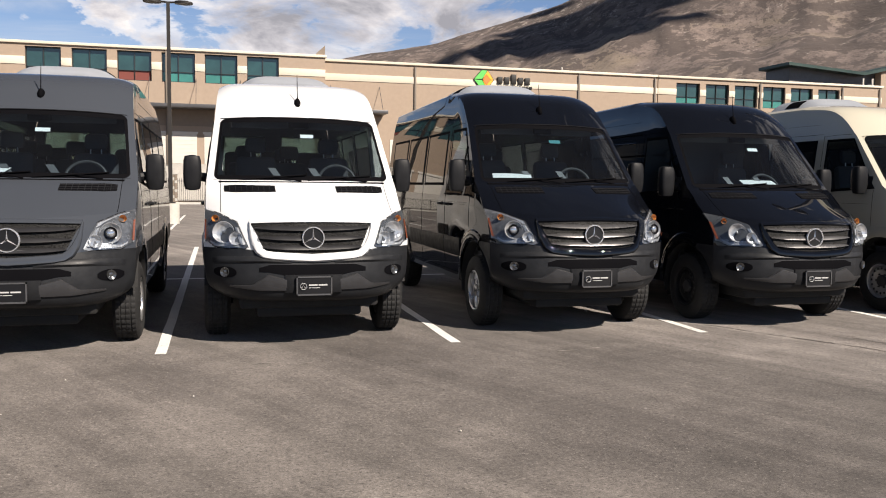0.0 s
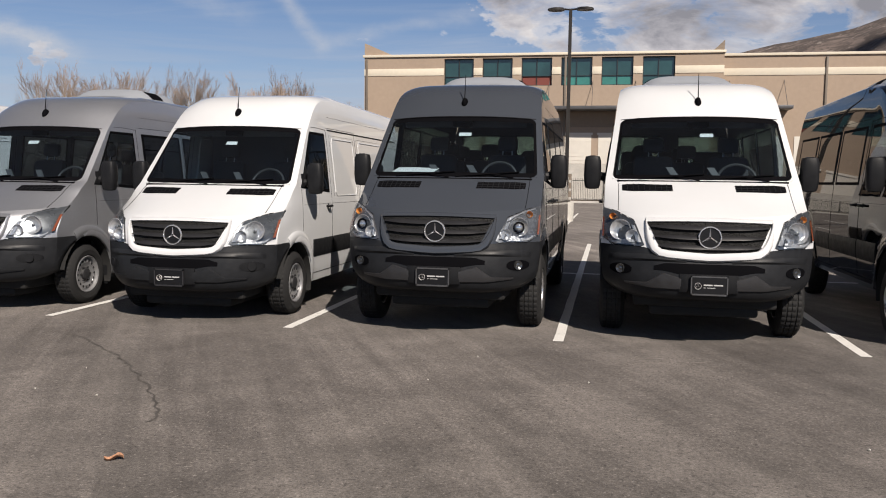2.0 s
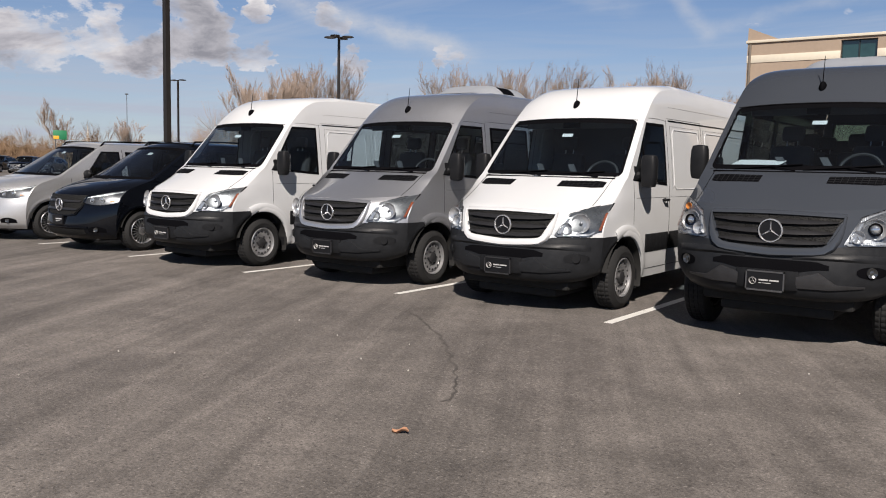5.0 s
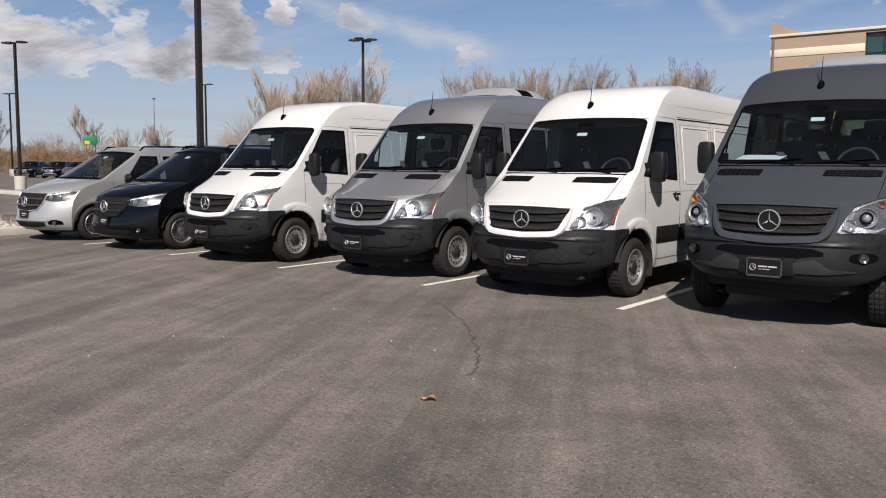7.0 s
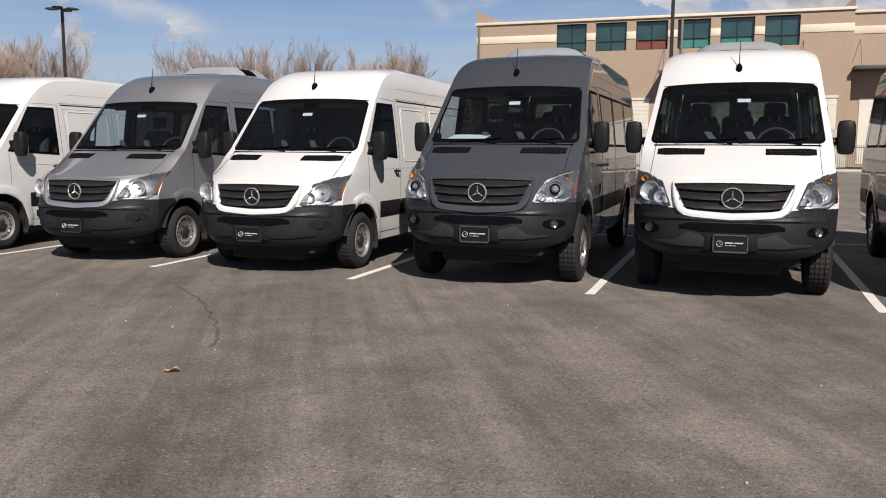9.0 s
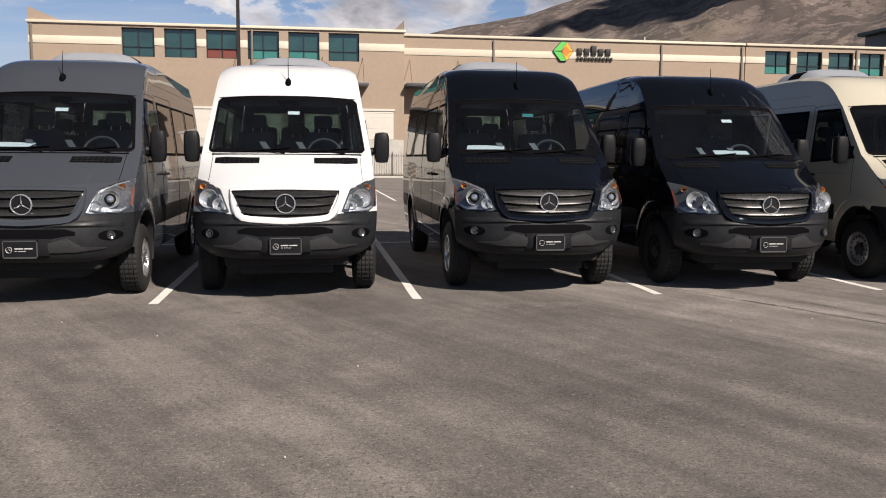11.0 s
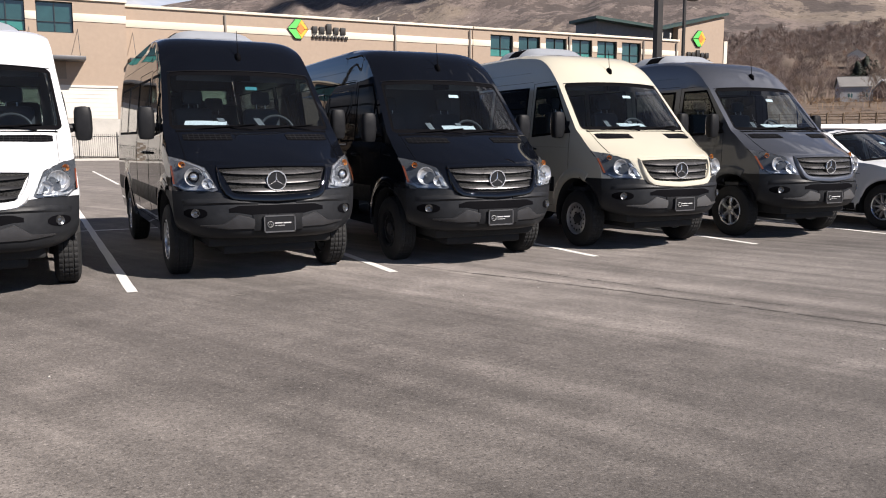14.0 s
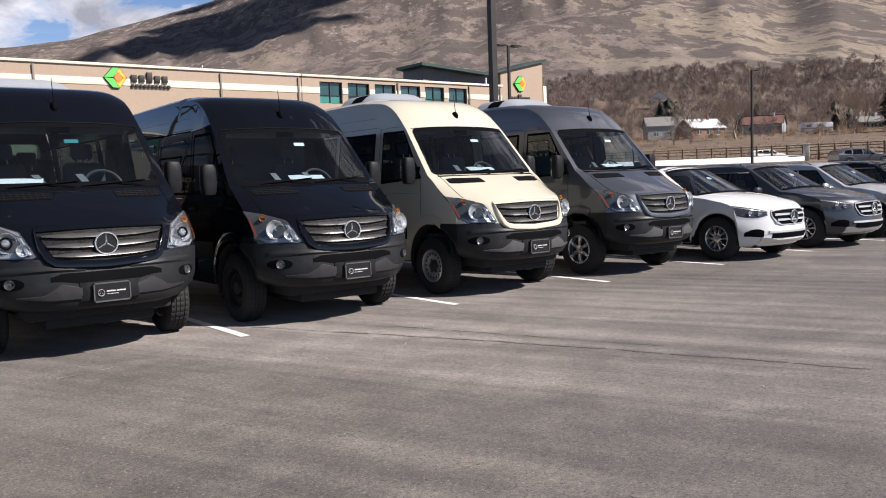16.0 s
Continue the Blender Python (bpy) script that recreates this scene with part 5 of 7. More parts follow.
    part("interior_mirror", box(-.11, .11, 1.50, 1.53, 2.02 + L, 2.09 + L, .012), SEAM, van)
    if not passenger:
        part("bulkhead", box(-.78, .78, 2.50, 2.53, .68 + L, 2.42 + L), CABIN, van, smooth=False)
    # stickers and papers behind the glass
    zs_ = 1.905 + L
    g = [[Vector((x, s.front(x, z) - .003 + .008, z)) for z in (zs_, zs_ + .038)] for x in spread(.0, .135, 4)]
    part("windscreen_sticker", sheet(g, (0, .002, 0)), TEALSTICKER if material is BLACK and passenger else PAPER, van, "teal sticker" if material is BLACK and passenger else "white paper sticker")
    if paper:
        x0 = -.74 if paper == "near" else -.16
        g = [[Vector((x0 + .46 * a + .06 * b, 1.06 + .24 * b, 1.478 + L + .075 * b + .003 * math.sin(a * 5))) for b in spread(0, 1, 3)] for a in spread(0, 1, 7)]
        part("dashboard_paper", sheet(g, (0, 0, -.003)), PAPER, van, "white sheet of paper on the dashboard")
    # grey fins modelled in place of the dash's curved reflections in the windscreen
    for x in (-.20, .22):
        g = [[Vector((x + .075 * a - .10 * b, 1.23 + .06 * b, 1.462 + L + .125 * b ** 1.3)) for a in (-.5, -.2, .2, .5)] for b in spread(0, 1, 6)]
        part("dash_reflection_fin", sheet(g, (0, .02, 0)), DASHREFLECTION, van)
    # bar between the door's two panes
    for sx in (1, -1):
        part("window_bar", tube([Vector((sx * (s.side(1.50, z) + .002), 1.50, z)) for z in spread(1.40 + L, 1.86 + L, 5)], .011, 6), SEAM, van)
    # pressed lips over the wheel openings
    for yw in (1.005, 1.005 + base):
        for sx in (1, -1):
            g = []
            for a in spread(radians(8), radians(118 if yw < 2 else 172), 22):
                row = []
                for dr, off in ((.004, .002), (.02, .016), (.075, .020), (.115, .012), (.135, -.002)):
                    y, z = yw + (.465 + dr) * math.cos(a), .345 + L + (.465 + dr) * math.sin(a)
                    row.append(Vector((sx * (s.side(y, z) + off), y, z)))
                g.append(row)
            part("wheel_arch_lip", sheet(g, (-sx * .012, 0, 0)), material, van)
    add_wheels(van, [(1.005, 1), (1.005 + base, 0)], wheels, r, .86)
    return van


# place, paint and outfit of each van along the row
ROW_Y = 7.95

high_van(pose(-9.58, ROW_Y - .27, 0), WHITE, "white high-roof cargo van with black bumper and steel wheels", 0, False, False, "steel", fog=False)
high_van(pose(-6.62, ROW_Y, 0), SILVER, "silver high-roof passenger van with roof cooler and steel wheels", 0, True, True, "steel", fog=False)
high_van(pose(-3.97, ROW_Y - .05, 0), WHITE, "white high-roof cargo van with plain panelled flank", 0, False, False, "steel", fog=False)
high_van(pose(-1.20, ROW_Y - .08, 0), GREY, "slate grey high-roof passenger van with raised suspension", .11, True, True, "six", xenon=True, paper="near")
high_van(pose(1.357, ROW_Y, 0), WHITE, "white high-roof passenger van with raised suspension and roof cooler", .11, True, True, "six")
high_van(pose(4.19, ROW_Y + .02, 0), BLACK, "glossy black high-roof passenger van with raised suspension", .12, True, True, "six", SLATSILVER, xenon=True, paper="near")
high_van(pose(6.76, ROW_Y - .05, 0), BLACK, "glossy black high-roof cargo van with silver grille slats", .08, False, False, "black", SLATSILVER, paper="mid")
high_van(pose(9.55, ROW_Y, 0), CREAM, "cream high-roof passenger van with black bumper and steel wheels", .13, True, True, "steel", SLATSILVER, paper="mid")
high_van(pose(12.35, ROW_Y, 0), DARKGREY, "dark metallic grey high-roof passenger van with alloy wheels", .13, True, True, "six", SLATSILVER, paper="mid")


def small_front(car, s, grille_box, lamp, star_r, chrome_slats, amber=True):
    """Nose fittings that the lower vehicles share: grille, lamps, intake, plate."""
    hi = s.i_bonnet + 8

    def face(x, z, off=0.0):
        return Vector((x, s.front(x, z, 0, hi) - off, z))
    gw, z0, z1 = grille_box
    lo = lambda x: z0 + (z1 - z0) * .55 * ease((abs(x) - gw * .62) / (gw * .42))
    gx = spread(-gw, gw, 19)
    grille = part("grille", sheet([[face(x, z, .012) for z in spread(lo(x), z1, 6)] for x in gx], (0, .03, 0)), SEAM if chrome_slats is BARMETAL else MESHED, car, "dark grille with horizontal slats")
    for k in (.3, .68):
        z = z0 + (z1 - z0) * k
        reach = gw * (.78 + .18 * k)
        g = [[face(x, z + d, o) for d, o in ((.022, .016), (.010, .034), (-.010, .034), (-.020, .016))] for x in spread(-reach, reach, 13)]
        part("slat", sheet(g, (0, .02, 0)), chrome_slats, grille)
    zc = (z0 + z1) / 2
    part("emblem_disc", lathe([(-.004, star_r * .93), (-.01, star_r * .85), (-.01, 0)], 28, axis="y", m=pose(0, face(0, zc).y - .03, zc)), PLATE, grille)
    part("emblem", emblem(bmesh.new(), 0, zc, star_r, face(0, zc).y - .036), EMBLEM, grille, "round chrome emblem with three arms")
    xi, xo, zb, zt, drop = lamp
    for sx in (1, -1):
        def area(off, shrink=0.0):
            out = []
            for x in spread(xi, xo, 11):
                k = (x - xi) / (xo - xi)
                a, b = zb + (zt - zb) * (.35 + drop * k) - .06 * math.sin(k * math.pi * .8), zb + (zt - zb) * (.62 + .38 * k)
                out.append([Vector((sx * x, s.front(x, z, 0, hi) - off, z)) for z in spread(a + shrink, max(b, a + .03) - shrink, 6)])
            return out
        lampo = part("headlight", sheet(area(.004), (0, .03, 0)), LAMPBLACK, car, "slim clear headlight with a dark interior")
        part("lamp_cover", sheet(area(.026, .003), (0, .018, 0)), LENS, lampo)
        for q, rr in ((.30, .042), (.58, .050)):
            cx = xi + (xo - xi) * q
            k = q
            a, b = zb + (zt - zb) * (.35 + drop * k) - .06 * math.sin(k * math.pi * .8), zb + (zt - zb) * (.62 + .38 * k)
            cz = (a + max(b, a + .03)) / 2 - .006
            rr = min(rr, (max(b, a + .03) - a) * .42)
            m = pose(sx * cx, s.front(cx, cz, 0, hi) - .010, cz, 0, 0, sx * 22)
            part("lamp_bowl", lathe([(-.010, rr), (-.014, rr * .92), (-.004, rr * .74), (.004, rr * .4), (.004, 0)], 20, axis="y", m=m), REFLECTOR, lampo)
            part("lamp_lens", lathe([(.0, rr * .5), (-.012, rr * .42), (-.018, 0)], 16, axis="y", m=m), BULB, lampo)
        # bright light guide along the upper edge
        guide = [[row[0].lerp(row[-1], k) for k in (.80, .86, .93)] for row in area(.014, .004)]
        part("light_guide", sheet(guide, (0, .006, 0)), REFLECTOR, lampo)
        outer = [[row[0].lerp(row[-1], k) for k in (.15, .45, .75)] for row in area(.016, .004)[-3:]]
        part("indicator", sheet(outer, (0, .008, 0)), AMBER if amber else REDLENS, lampo)
    return face


def cabin(car, s, y_dash, z_dash, seats, half, sticker_z):
    part("dashboard", box(-half, half, y_dash, y_dash + .42, z_dash - .30, z_dash, .06), CABIN, car)
    m = pose(.38, y_dash + .55, z_dash - .06, 64)
    bm = bmesh.new()
    add_tube(bm, [m @ Vector((.18 * math.cos(a), .18 * math.sin(a), 0)) for a in spread(0, math.tau, 25)], .015, 6, cap=False)
    part("steering_wheel", bm, CABIN, car)
    for y, x in seats:
        bm = bmesh.new()
        z = z_dash - .55
        add_box(bm, x - .24, x + .24, y - .28, y + .2, z, z + .16, bevel=.05)
        add_box(bm, -.24, .24, -.06, .06, 0, .60, bevel=.05, m=pose(x, y + .2, z + .08, -14))
        add_box(bm, -.12, .12, -.045, .045, .60, .78, bevel=.04, m=pose(x, y + .2, z + .08, -14))
        part("seat", bm, SEATCLOTH, car)
    g = [[Vector((x, s.front(x, z) + .008, z)) for z in (sticker_z, sticker_z + .04)] for x in spread(.05, .17, 3)]
    part("windscreen_sticker", sheet(g, (0, .002, 0)), PAPER, car, "white paper sticker")


def plate(car, s, z, dx=0.0):
    py = s.front(dx, z) - .035
    pl = part("number_plate", box(dx - .155, dx + .155, py, py + .03, z - .075, z + .075, .004), PLATE, car, "black dealer plate", smooth=False)
    bm = bmesh.new()
    for a in ((-.045, .13, .004, .022), (-.045, .085, -.028, -.018)):
        add_box(bm, dx + a[0], dx + a[1], py - .004, py + .002, z + a[2], z + a[3])
    part("plate_print", bm, PLATEWHITE, pl, "white bars of print", smooth=False)


def small_mirrors(car, y, z, x, paint_):
    for sx in (1, -1):
        bm = add_tube(bmesh.new(), [Vector((sx * (x - .08), y, z - .05)), Vector((sx * (x + .06), y, z - .02))], [.03, .025], 6)
        mir = part("mirror", bm, PLASTIC, car)
        shell_ = bmesh.new()
        rows = []
        for t in spread(-1, 1, 9):
            k = math.sqrt(max(0, 1 - abs(t) ** 3)) + .02
            rows.append([Vector((sx * (x + .13 + .11 * t), y + .06 * k * math.cos(a), z + .035 + .075 * k * math.sin(a))) for a in spread(0, math.tau, 15)])
        add_grid(shell_, rows)
        bmesh.ops.remove_doubles(shell_, verts=shell_.verts, dist=1e-5)
        part("mirror_housing", shell_, paint_, mir)


def mid_van(place, material, label, wheels):
    """A lower, rounder van with roof rails."""
    van = thing("van", label, "van", place, "parked vans")
    front = [(.12, .22, .86, .52, .22, 2.6, 2), (.03, .30, .91, .48, .30, 2.7, 2), (.0, .42, .935, .46, .42, 2.8, 2), (.02, .55, .95, .46, .56, 2.8, 2), (.04, .66, .955, .48, .70, 2.7, 2.2), (.07, .80, .955, .54, .86, 2.6, 2.2), (.13, .93, .950, .66, 1.0, 2.6, 2.2), (.20, .985, .945, .76, 1.05, 2.6, 2.2)]
    bonnet = [front[-1], (.34, 1.05, .945, .86, 1.09, 2.5, 2.4), (.62, 1.13, .943, 1.0, 1.14, 2.4, 2.4), (.98, 1.20, .94, 1.16, 1.19, 2.3, 2.4)]
    screen = [bonnet[-1], (1.86, 1.76, .80, 2.02, 1.72, 2.3, 2.6)]
    roof = [screen[-1], (2.05, 1.83, .785, 2.2, 1.78, 2.2, 3.2), (2.4, 1.865, .775, 2.5, 1.81, 2.2, 3.4), (5.12, 1.85, .74, 5.12, 1.80, 2, 3.4)]
    side = [(.2, .88), (.35, .93), (.6, .955), (.9, .958), (1.15, .945), (1.4, .895), (1.7, .81), (1.85, .76)]
    r = .335
    s = Shape(front, bonnet, screen, roof, side, [(.95, r - .01, .41), (.95 + 3.2, r - .01, .41)], .24, 5.12)
    door = [(1.62, 1.17), (2.42, 1.14), (2.42, 1.66), (2.06, 1.66)]
    panes = [door, [(2.58, 1.16), (3.6, 1.16), (3.6, 1.66), (2.58, 1.66)], [(3.75, 1.16), (4.85, 1.18), (4.80, 1.64), (3.75, 1.66)]]
    shell(van, s, material, panes, False, None)
    side_windows(van, s, panes, [CLEAR, TINT, TINT])
    face = small_front(van, s, (.52, .60, .93), (.50, .94, .70, 1.02, .14), .105, SLATSILVER if material is BRIGHT else SLATGREY, True)
    rimline = [(-.53, .92), (-.50, .74), (-.40, .615), (-.2, .59), (0, .585), (.2, .59), (.40, .615), (.50, .74), (.53, .92)]
    part("grille_frame", add_tube(bmesh.new(), [face(x, z, .010) for x, z in rimline], .014, 6), material, van)
    part("intake", sheet([[face(x, z, .006) for z in spread(.27 + .03 * ease((abs(x) - .35) / .2), .375, 4)] for x in spread(-.56, .56, 15)], (0, .02, 0)), MESHED, van, "meshed lower intake")
    part("bumper_ledge", sheet([[face(x, .405 + d, o) for d, o in ((.020, .002), (.008, .020), (-.012, .018), (-.022, .002))] for x in spread(-.62, .62, 17)], (0, .02, 0)), material, van)
    for sx in (1, -1):
        pocket = part("fog_lamp_pocket", sheet([[face(sx * x, z, .004) for z in spread(.33, .33 + .10 * math.sin(math.pi * (.2 + .6 * k)), 4)] for k, x in zip(spread(0, 1, 8), spread(.62, .83, 8))], (0, .02, 0)), SEAM, van)
        part("fog_lamp", lathe([(-.004, .040), (-.014, .036), (-.008, .026), (-.008, 0)], 18, axis="y", m=pose(sx * .72, s.front(.72, .375) - .004, .375, 0, 0, sx * 28)), FOGGLASS, pocket)
        # bonnet crease
        crease = [[Vector((sx * x, y, s.top(x, y) + h)) for x, h in ((q - .03, .0), (q, .008), (q + .03, .0))] for y, q in ((.36, .50), (.6, .53), (.8, .56), (1.0, .60))]
        part("bonnet_crease", sheet(crease, (0, 0, -.006)), material, van)
        rail = [Vector((sx * .70, y, s.top(.70, y) + h)) for y, h in ((2.1, -.01), (2.2, .045), (2.9, .055), (3.8, .055), (4.6, .045), (4.75, -.01))]
        part("roof_rail", add_tube(bmesh.new(), rail, .016, 7), SEAM, van, "black roof rail")
    plate(van, s, .52)
    cabin(van, s, 1.12, 1.16, [(2.05, -.4), (2.05, .4), (3.2, -.45), (3.2, .4)], .80, 1.62)
    small_mirrors(van, 1.62, 1.20, .93, PLASTIC)
    for sx in (1, -1):
        bm = bmesh.new()
        for pts in ([(1.35, z) for z in spread(.5, 1.14, 7)], [(2.50, z) for z in spread(.30, 1.72, 12)], [(3.66, z) for z in spread(.30, 1.72, 12)], [(y, .92) for y in spread(1.5, 4.9, 18)]):
            seam(bm, [Vector((sx * (s.side(y, z) + .0005), y, z)) for y, z in pts], .004)
        part("panel_seams", bm, SEAM, van)
        for y in (2.32, 2.72):
            x = s.side(y, 1.0)
            part("door_handle", tube([Vector((sx * x, y - .08, 1.0)), Vector((sx * (x + .03), y - .04, 1.0)), Vector((sx * (x + .03), y + .04, 1.0)), Vector((sx * x, y + .08, 1.0))], .013, 6), material, van)
    add_wheels(van, [(.95, 0), (4.15, 0)], wheels, r, .83)
    return van


def suv(place, material, label, wheels="five", detail=True, group="parked cars", sunroof=False):
    """A five-door crossover."""
    car = thing("car", label, "car", place, group)
    front = [(.16, .24, .80, .50, .24, 2.6, 2), (.04, .32, .88, .46, .32, 2.7, 2), (.0, .45, .915, .45, .46, 2.8, 2), (.02, .60, .935, .46, .62, 2.7, 2), (.04, .74, .935, .50, .78, 2.6, 2.2), (.09, .87, .930, .60, .90, 2.6, 2.2), (.17, .93, .925, .72, .97, 2.6, 2.2)]
    bonnet = [front[-1], (.36, .985, .922, .86, 1.0, 2.5, 2.4), (.75, 1.07, .92, 1.08, 1.04, 2.4, 2.4), (1.24, 1.125, .915, 1.38, 1.07, 2.3, 2.4)]
    screen = [bonnet[-1], (2.04, 1.565, .72, 2.14, 1.505, 2.3, 2.6)]
    roof = [screen[-1], (2.25, 1.615, .69, 2.32, 1.55, 2.2, 3.0), (2.7, 1.64, .68, 2.75, 1.575, 2.1, 3.0), (3.5, 1.61, .67, 3.5, 1.555, 2, 3.0), (4.60, 1.42, .64, 4.60, 1.36, 2, 3.0)]
    side = [(.2, .86), (.35, .91), (.6, .94), (.85, .945), (1.0, .93), (1.15, .86), (1.4, .74), (1.6, .66)]
    r = .372
    s = Shape(front, bonnet, screen, roof, side, [(.86, r - .01, .43), (.86 + 2.87, r - .01, .43)], .28, 4.60)
    panes = [[(1.72, 1.05), (2.52, 1.05), (2.52, 1.44), (2.12, 1.43)], [(2.60, 1.05), (3.42, 1.06), (3.36, 1.43), (2.60, 1.44)], [(3.52, 1.08), (4.15, 1.13), (3.95, 1.36), (3.48, 1.42)]]
    shell(car, s, material, panes, False, None)
    side_windows(car, s, panes, [CLEAR, TINT, TINT])
    face = small_front(car, s, (.465, .60, .83), (.54, .925, .66, .93, .14), .112, BARMETAL, False)
    rimline = [(-.47, .815), (-.485, .745), (-.42, .62), (-.32, .588), (0, .583), (.32, .588), (.42, .62), (.485, .745), (.47, .815), (.25, .838), (0, .842), (-.25, .838), (-.47, .815)]
    part("grille_frame", add_tube(bmesh.new(), [face(x, z, .012) for x, z in rimline], .010, 6), BARMETAL, car, "bright frame round the grille")
    if sunroof:
        g = [[Vector((x, y, s.top(x, y) + .005)) for x in spread(-.62, .62, 9)] for y in spread(2.13, 3.75, 10)]
        part("glass_roof", sheet(g, (0, 0, -.01)), PLATE, car, "dark glass roof panel")
    for sx in (1, -1):
        g = [[Vector((sx * (s.side(y, z) + .010), y, z)) for z in spread(.285, .40, 4)] for y in spread(1.32, 3.27, 10)]
        part("sill_trim", sheet(g, (-sx * .02, 0, 0)), PLASTIC, car, "dark plastic sill")
        crease = [[Vector((sx * x, y, s.top(x, y) + h)) for x, h in ((q - .022, .000), (q, .007), (q + .022, .000))] for y, q in ((.55, .40), (.75, .44), (.95, .48), (1.15, .53), (1.24, .56))]
        part("bonnet_crease", sheet(crease, (0, 0, -.006)), material, car)
    part("intake", sheet([[face(x, z, .006) for z in spread(.37, .455, 4)] for x in spread(-.50, .50, 13)], (0, .02, 0)), SEAM, car)
    part("chrome_lip", sheet([[face(x, z, .018) for z in spread(.285, .345 + .05 * ease((abs(x) - .4) / .2), 3)] for x in spread(-.66, .66, 15)], (0, .03, 0)), BARMETAL, car, "bright chrome lower lip")
    part("bumper_chrome", sheet([[face(x, z, .016) for z in spread(.465, .50, 3)] for x in spread(-.56, .56, 13)], (0, .02, 0)), BARMETAL, car)
    for sx in (1, -1):
        g = [[face(sx * x, z, .006) for z in spread(.395 + .02 * k, .43 + .105 * math.sin(math.pi * min(1, .25 + .6 * k)), 4)] for k, x in zip(spread(0, 1, 9), spread(.63, .86, 9))]
        part("side_intake", sheet(g, (0, .02, 0)), SEAM, car)
        if detail:
            rail = [Vector((sx * .60, y, s.top(.60, y) + h)) for y, h in ((2.3, -.005), (2.4, .035), (3.2, .04), (3.9, .035), (4.1, -.005))]
            part("roof_rail", add_tube(bmesh.new(), rail, .014, 7), ALLOY, car)
            bm = bmesh.new()
            for pts in ([(1.42, z) for z in spread(.5, 1.0, 7)], [(2.56, z) for z in spread(.34, 1.46, 12)], [(3.46, z) for z in spread(.75, 1.42, 8)], [(y, .86 + .02 * y) for y in spread(1.3, 4.4, 18)]):
                seam(bm, [Vector((sx * (s.side(y, z) + .0005), y, z)) for y, z in pts], .004)
            part("panel_seams", bm, SEAM, car)
    for sx in (1, -1):
        line = [Vector((sx * (s.side(y, z) + .006), y, z)) for y, z in ((1.72, 1.03), (2.2, 1.03), (2.8, 1.03), (3.45, 1.045), (4.15, 1.11), (3.97, 1.375), (3.5, 1.44), (2.8, 1.46), (2.13, 1.45))]
        part("window_trim", add_tube(bmesh.new(), line, .007, 5), CHROME, car, "thin bright window trim")
    cabin(car, s, 1.42, 1.02, [(2.2, -.37), (2.2, .37), (3.05, -.35), (3.05, .35)], .72, 1.36)
    small_mirrors(car, 1.76, 1.06, .90, material)
    add_wheels(car, [(.86, 0), (3.73, 0)], wheels, r, .82)
    return car


mid_van(pose(-15.3, 7.66, 0), BRIGHT, "bright silver mid-size van with black roof rails", "multi")
mid_van(pose(-12.52, 7.72, 0), BLACK, "black mid-size van with many-spoked alloy wheels", "multi")
suv(pose(15.12, 7.60, 0), WHITE, "white crossover with a dark glass roof and chrome grille", sunroof=True)
suv(pose(17.95, 7.62, 0), CHARCOAL, "dark grey crossover with chrome grille and alloy wheels")
suv(pose(20.75, 7.75, 0), BRIGHT, "silver crossover with chrome grille and alloy wheels")
suv(pose(23.5, 7.75, 0), BLACK, "black crossover with chrome grille and alloy wheels")

# ---- ground, stall lines, kerbs ----
PITCH = 2.743
bm = bmesh.new()
xs = [-150] + spread(-62, 58, 36) + [62]
ys = [-90, -40] + spread(-12, 62, 20)
add_grid(bm, [[Vector((x, y, 0)) for y in ys] for x in xs])
tagged(new("road", mesh_of(bm, "road", ASPHALT, False)), "grey weathered asphalt of a parking lot", "asphalt", kind="structure")


def strip(x0, x1, y0, y1, z=.004):
    bm = bmesh.new()
    n = max(2, int((y1 - y0) / .4))
    rows = []
    for k, y in enumerate(spread(y0, y1, n)):
        w = .004 * math.sin(k * 1.7 + x0)
        rows.append([Vector((x0 + w, y, z)), Vector((x1 + w * .6, y, z))])
    return add_grid(bm, rows)


for i in range(-5, 10):
    x = i * PITCH
    ob = new("stall_line", mesh_of(strip(x - .05, x + .05, 8.0, 21.0), "stall_line", LINEPAINT, False))
    tagged(ob, "worn white painted stall line on asphalt", "road marking", "stall lines", "structure")
ob = new("stall_line", mesh_of(add_grid(bmesh.new(), [[Vector((x, y, .006)) for y in (14.03, 14.13)] for x in spread(-5 * PITCH, 9 * PITCH, 40)]), "stall_line", LINEPAINT, False))
tagged(ob, "white painted cross line between two rows of stalls", "road marking", kind="structure")
for i in range(-12, 16):
    x = -1.02 + i * PITCH
    ob = new("stall_line", mesh_of(strip(x - .05, x + .05, 28.7, 41.2), "stall_line", LINEPAINT, False))
    tagged(ob, "white painted stall line on asphalt", "road marking", "stall lines", "structure")

# a crack sealed with tar winds over the asphalt
random.seed(5)


def crack(points, wide, name="tar_seam"):
    rows = []
    for k, (x, y) in enumerate(points):
        w = wide * random.uniform(.5, 1.3)
        rows.append([Vector((x - w, y, .003)), Vector((x + w, y + w * .4, .003))])
    tagged(new(name, mesh_of(add_grid(bmesh.new(), rows), name, TARLINE, False)), "dark irregular seam in the asphalt", "crack", kind="structure")


path = [(-4.9, 7.2), (-4.51, 7.09), (-4.15, 6.81), (-3.74, 6.47), (-3.31, 6.06), (-2.87, 5.53), (-2.46, 4.99), (-2.30, 4.6)]
pts = []
for (xa, ya), (xb, yb) in zip(path, path[1:]):
    for k in range(6):
        pts.append((xa + (xb - xa) * k / 6 + random.uniform(-.035, .035), ya + (yb - ya) * k / 6))
crack(pts, .009)
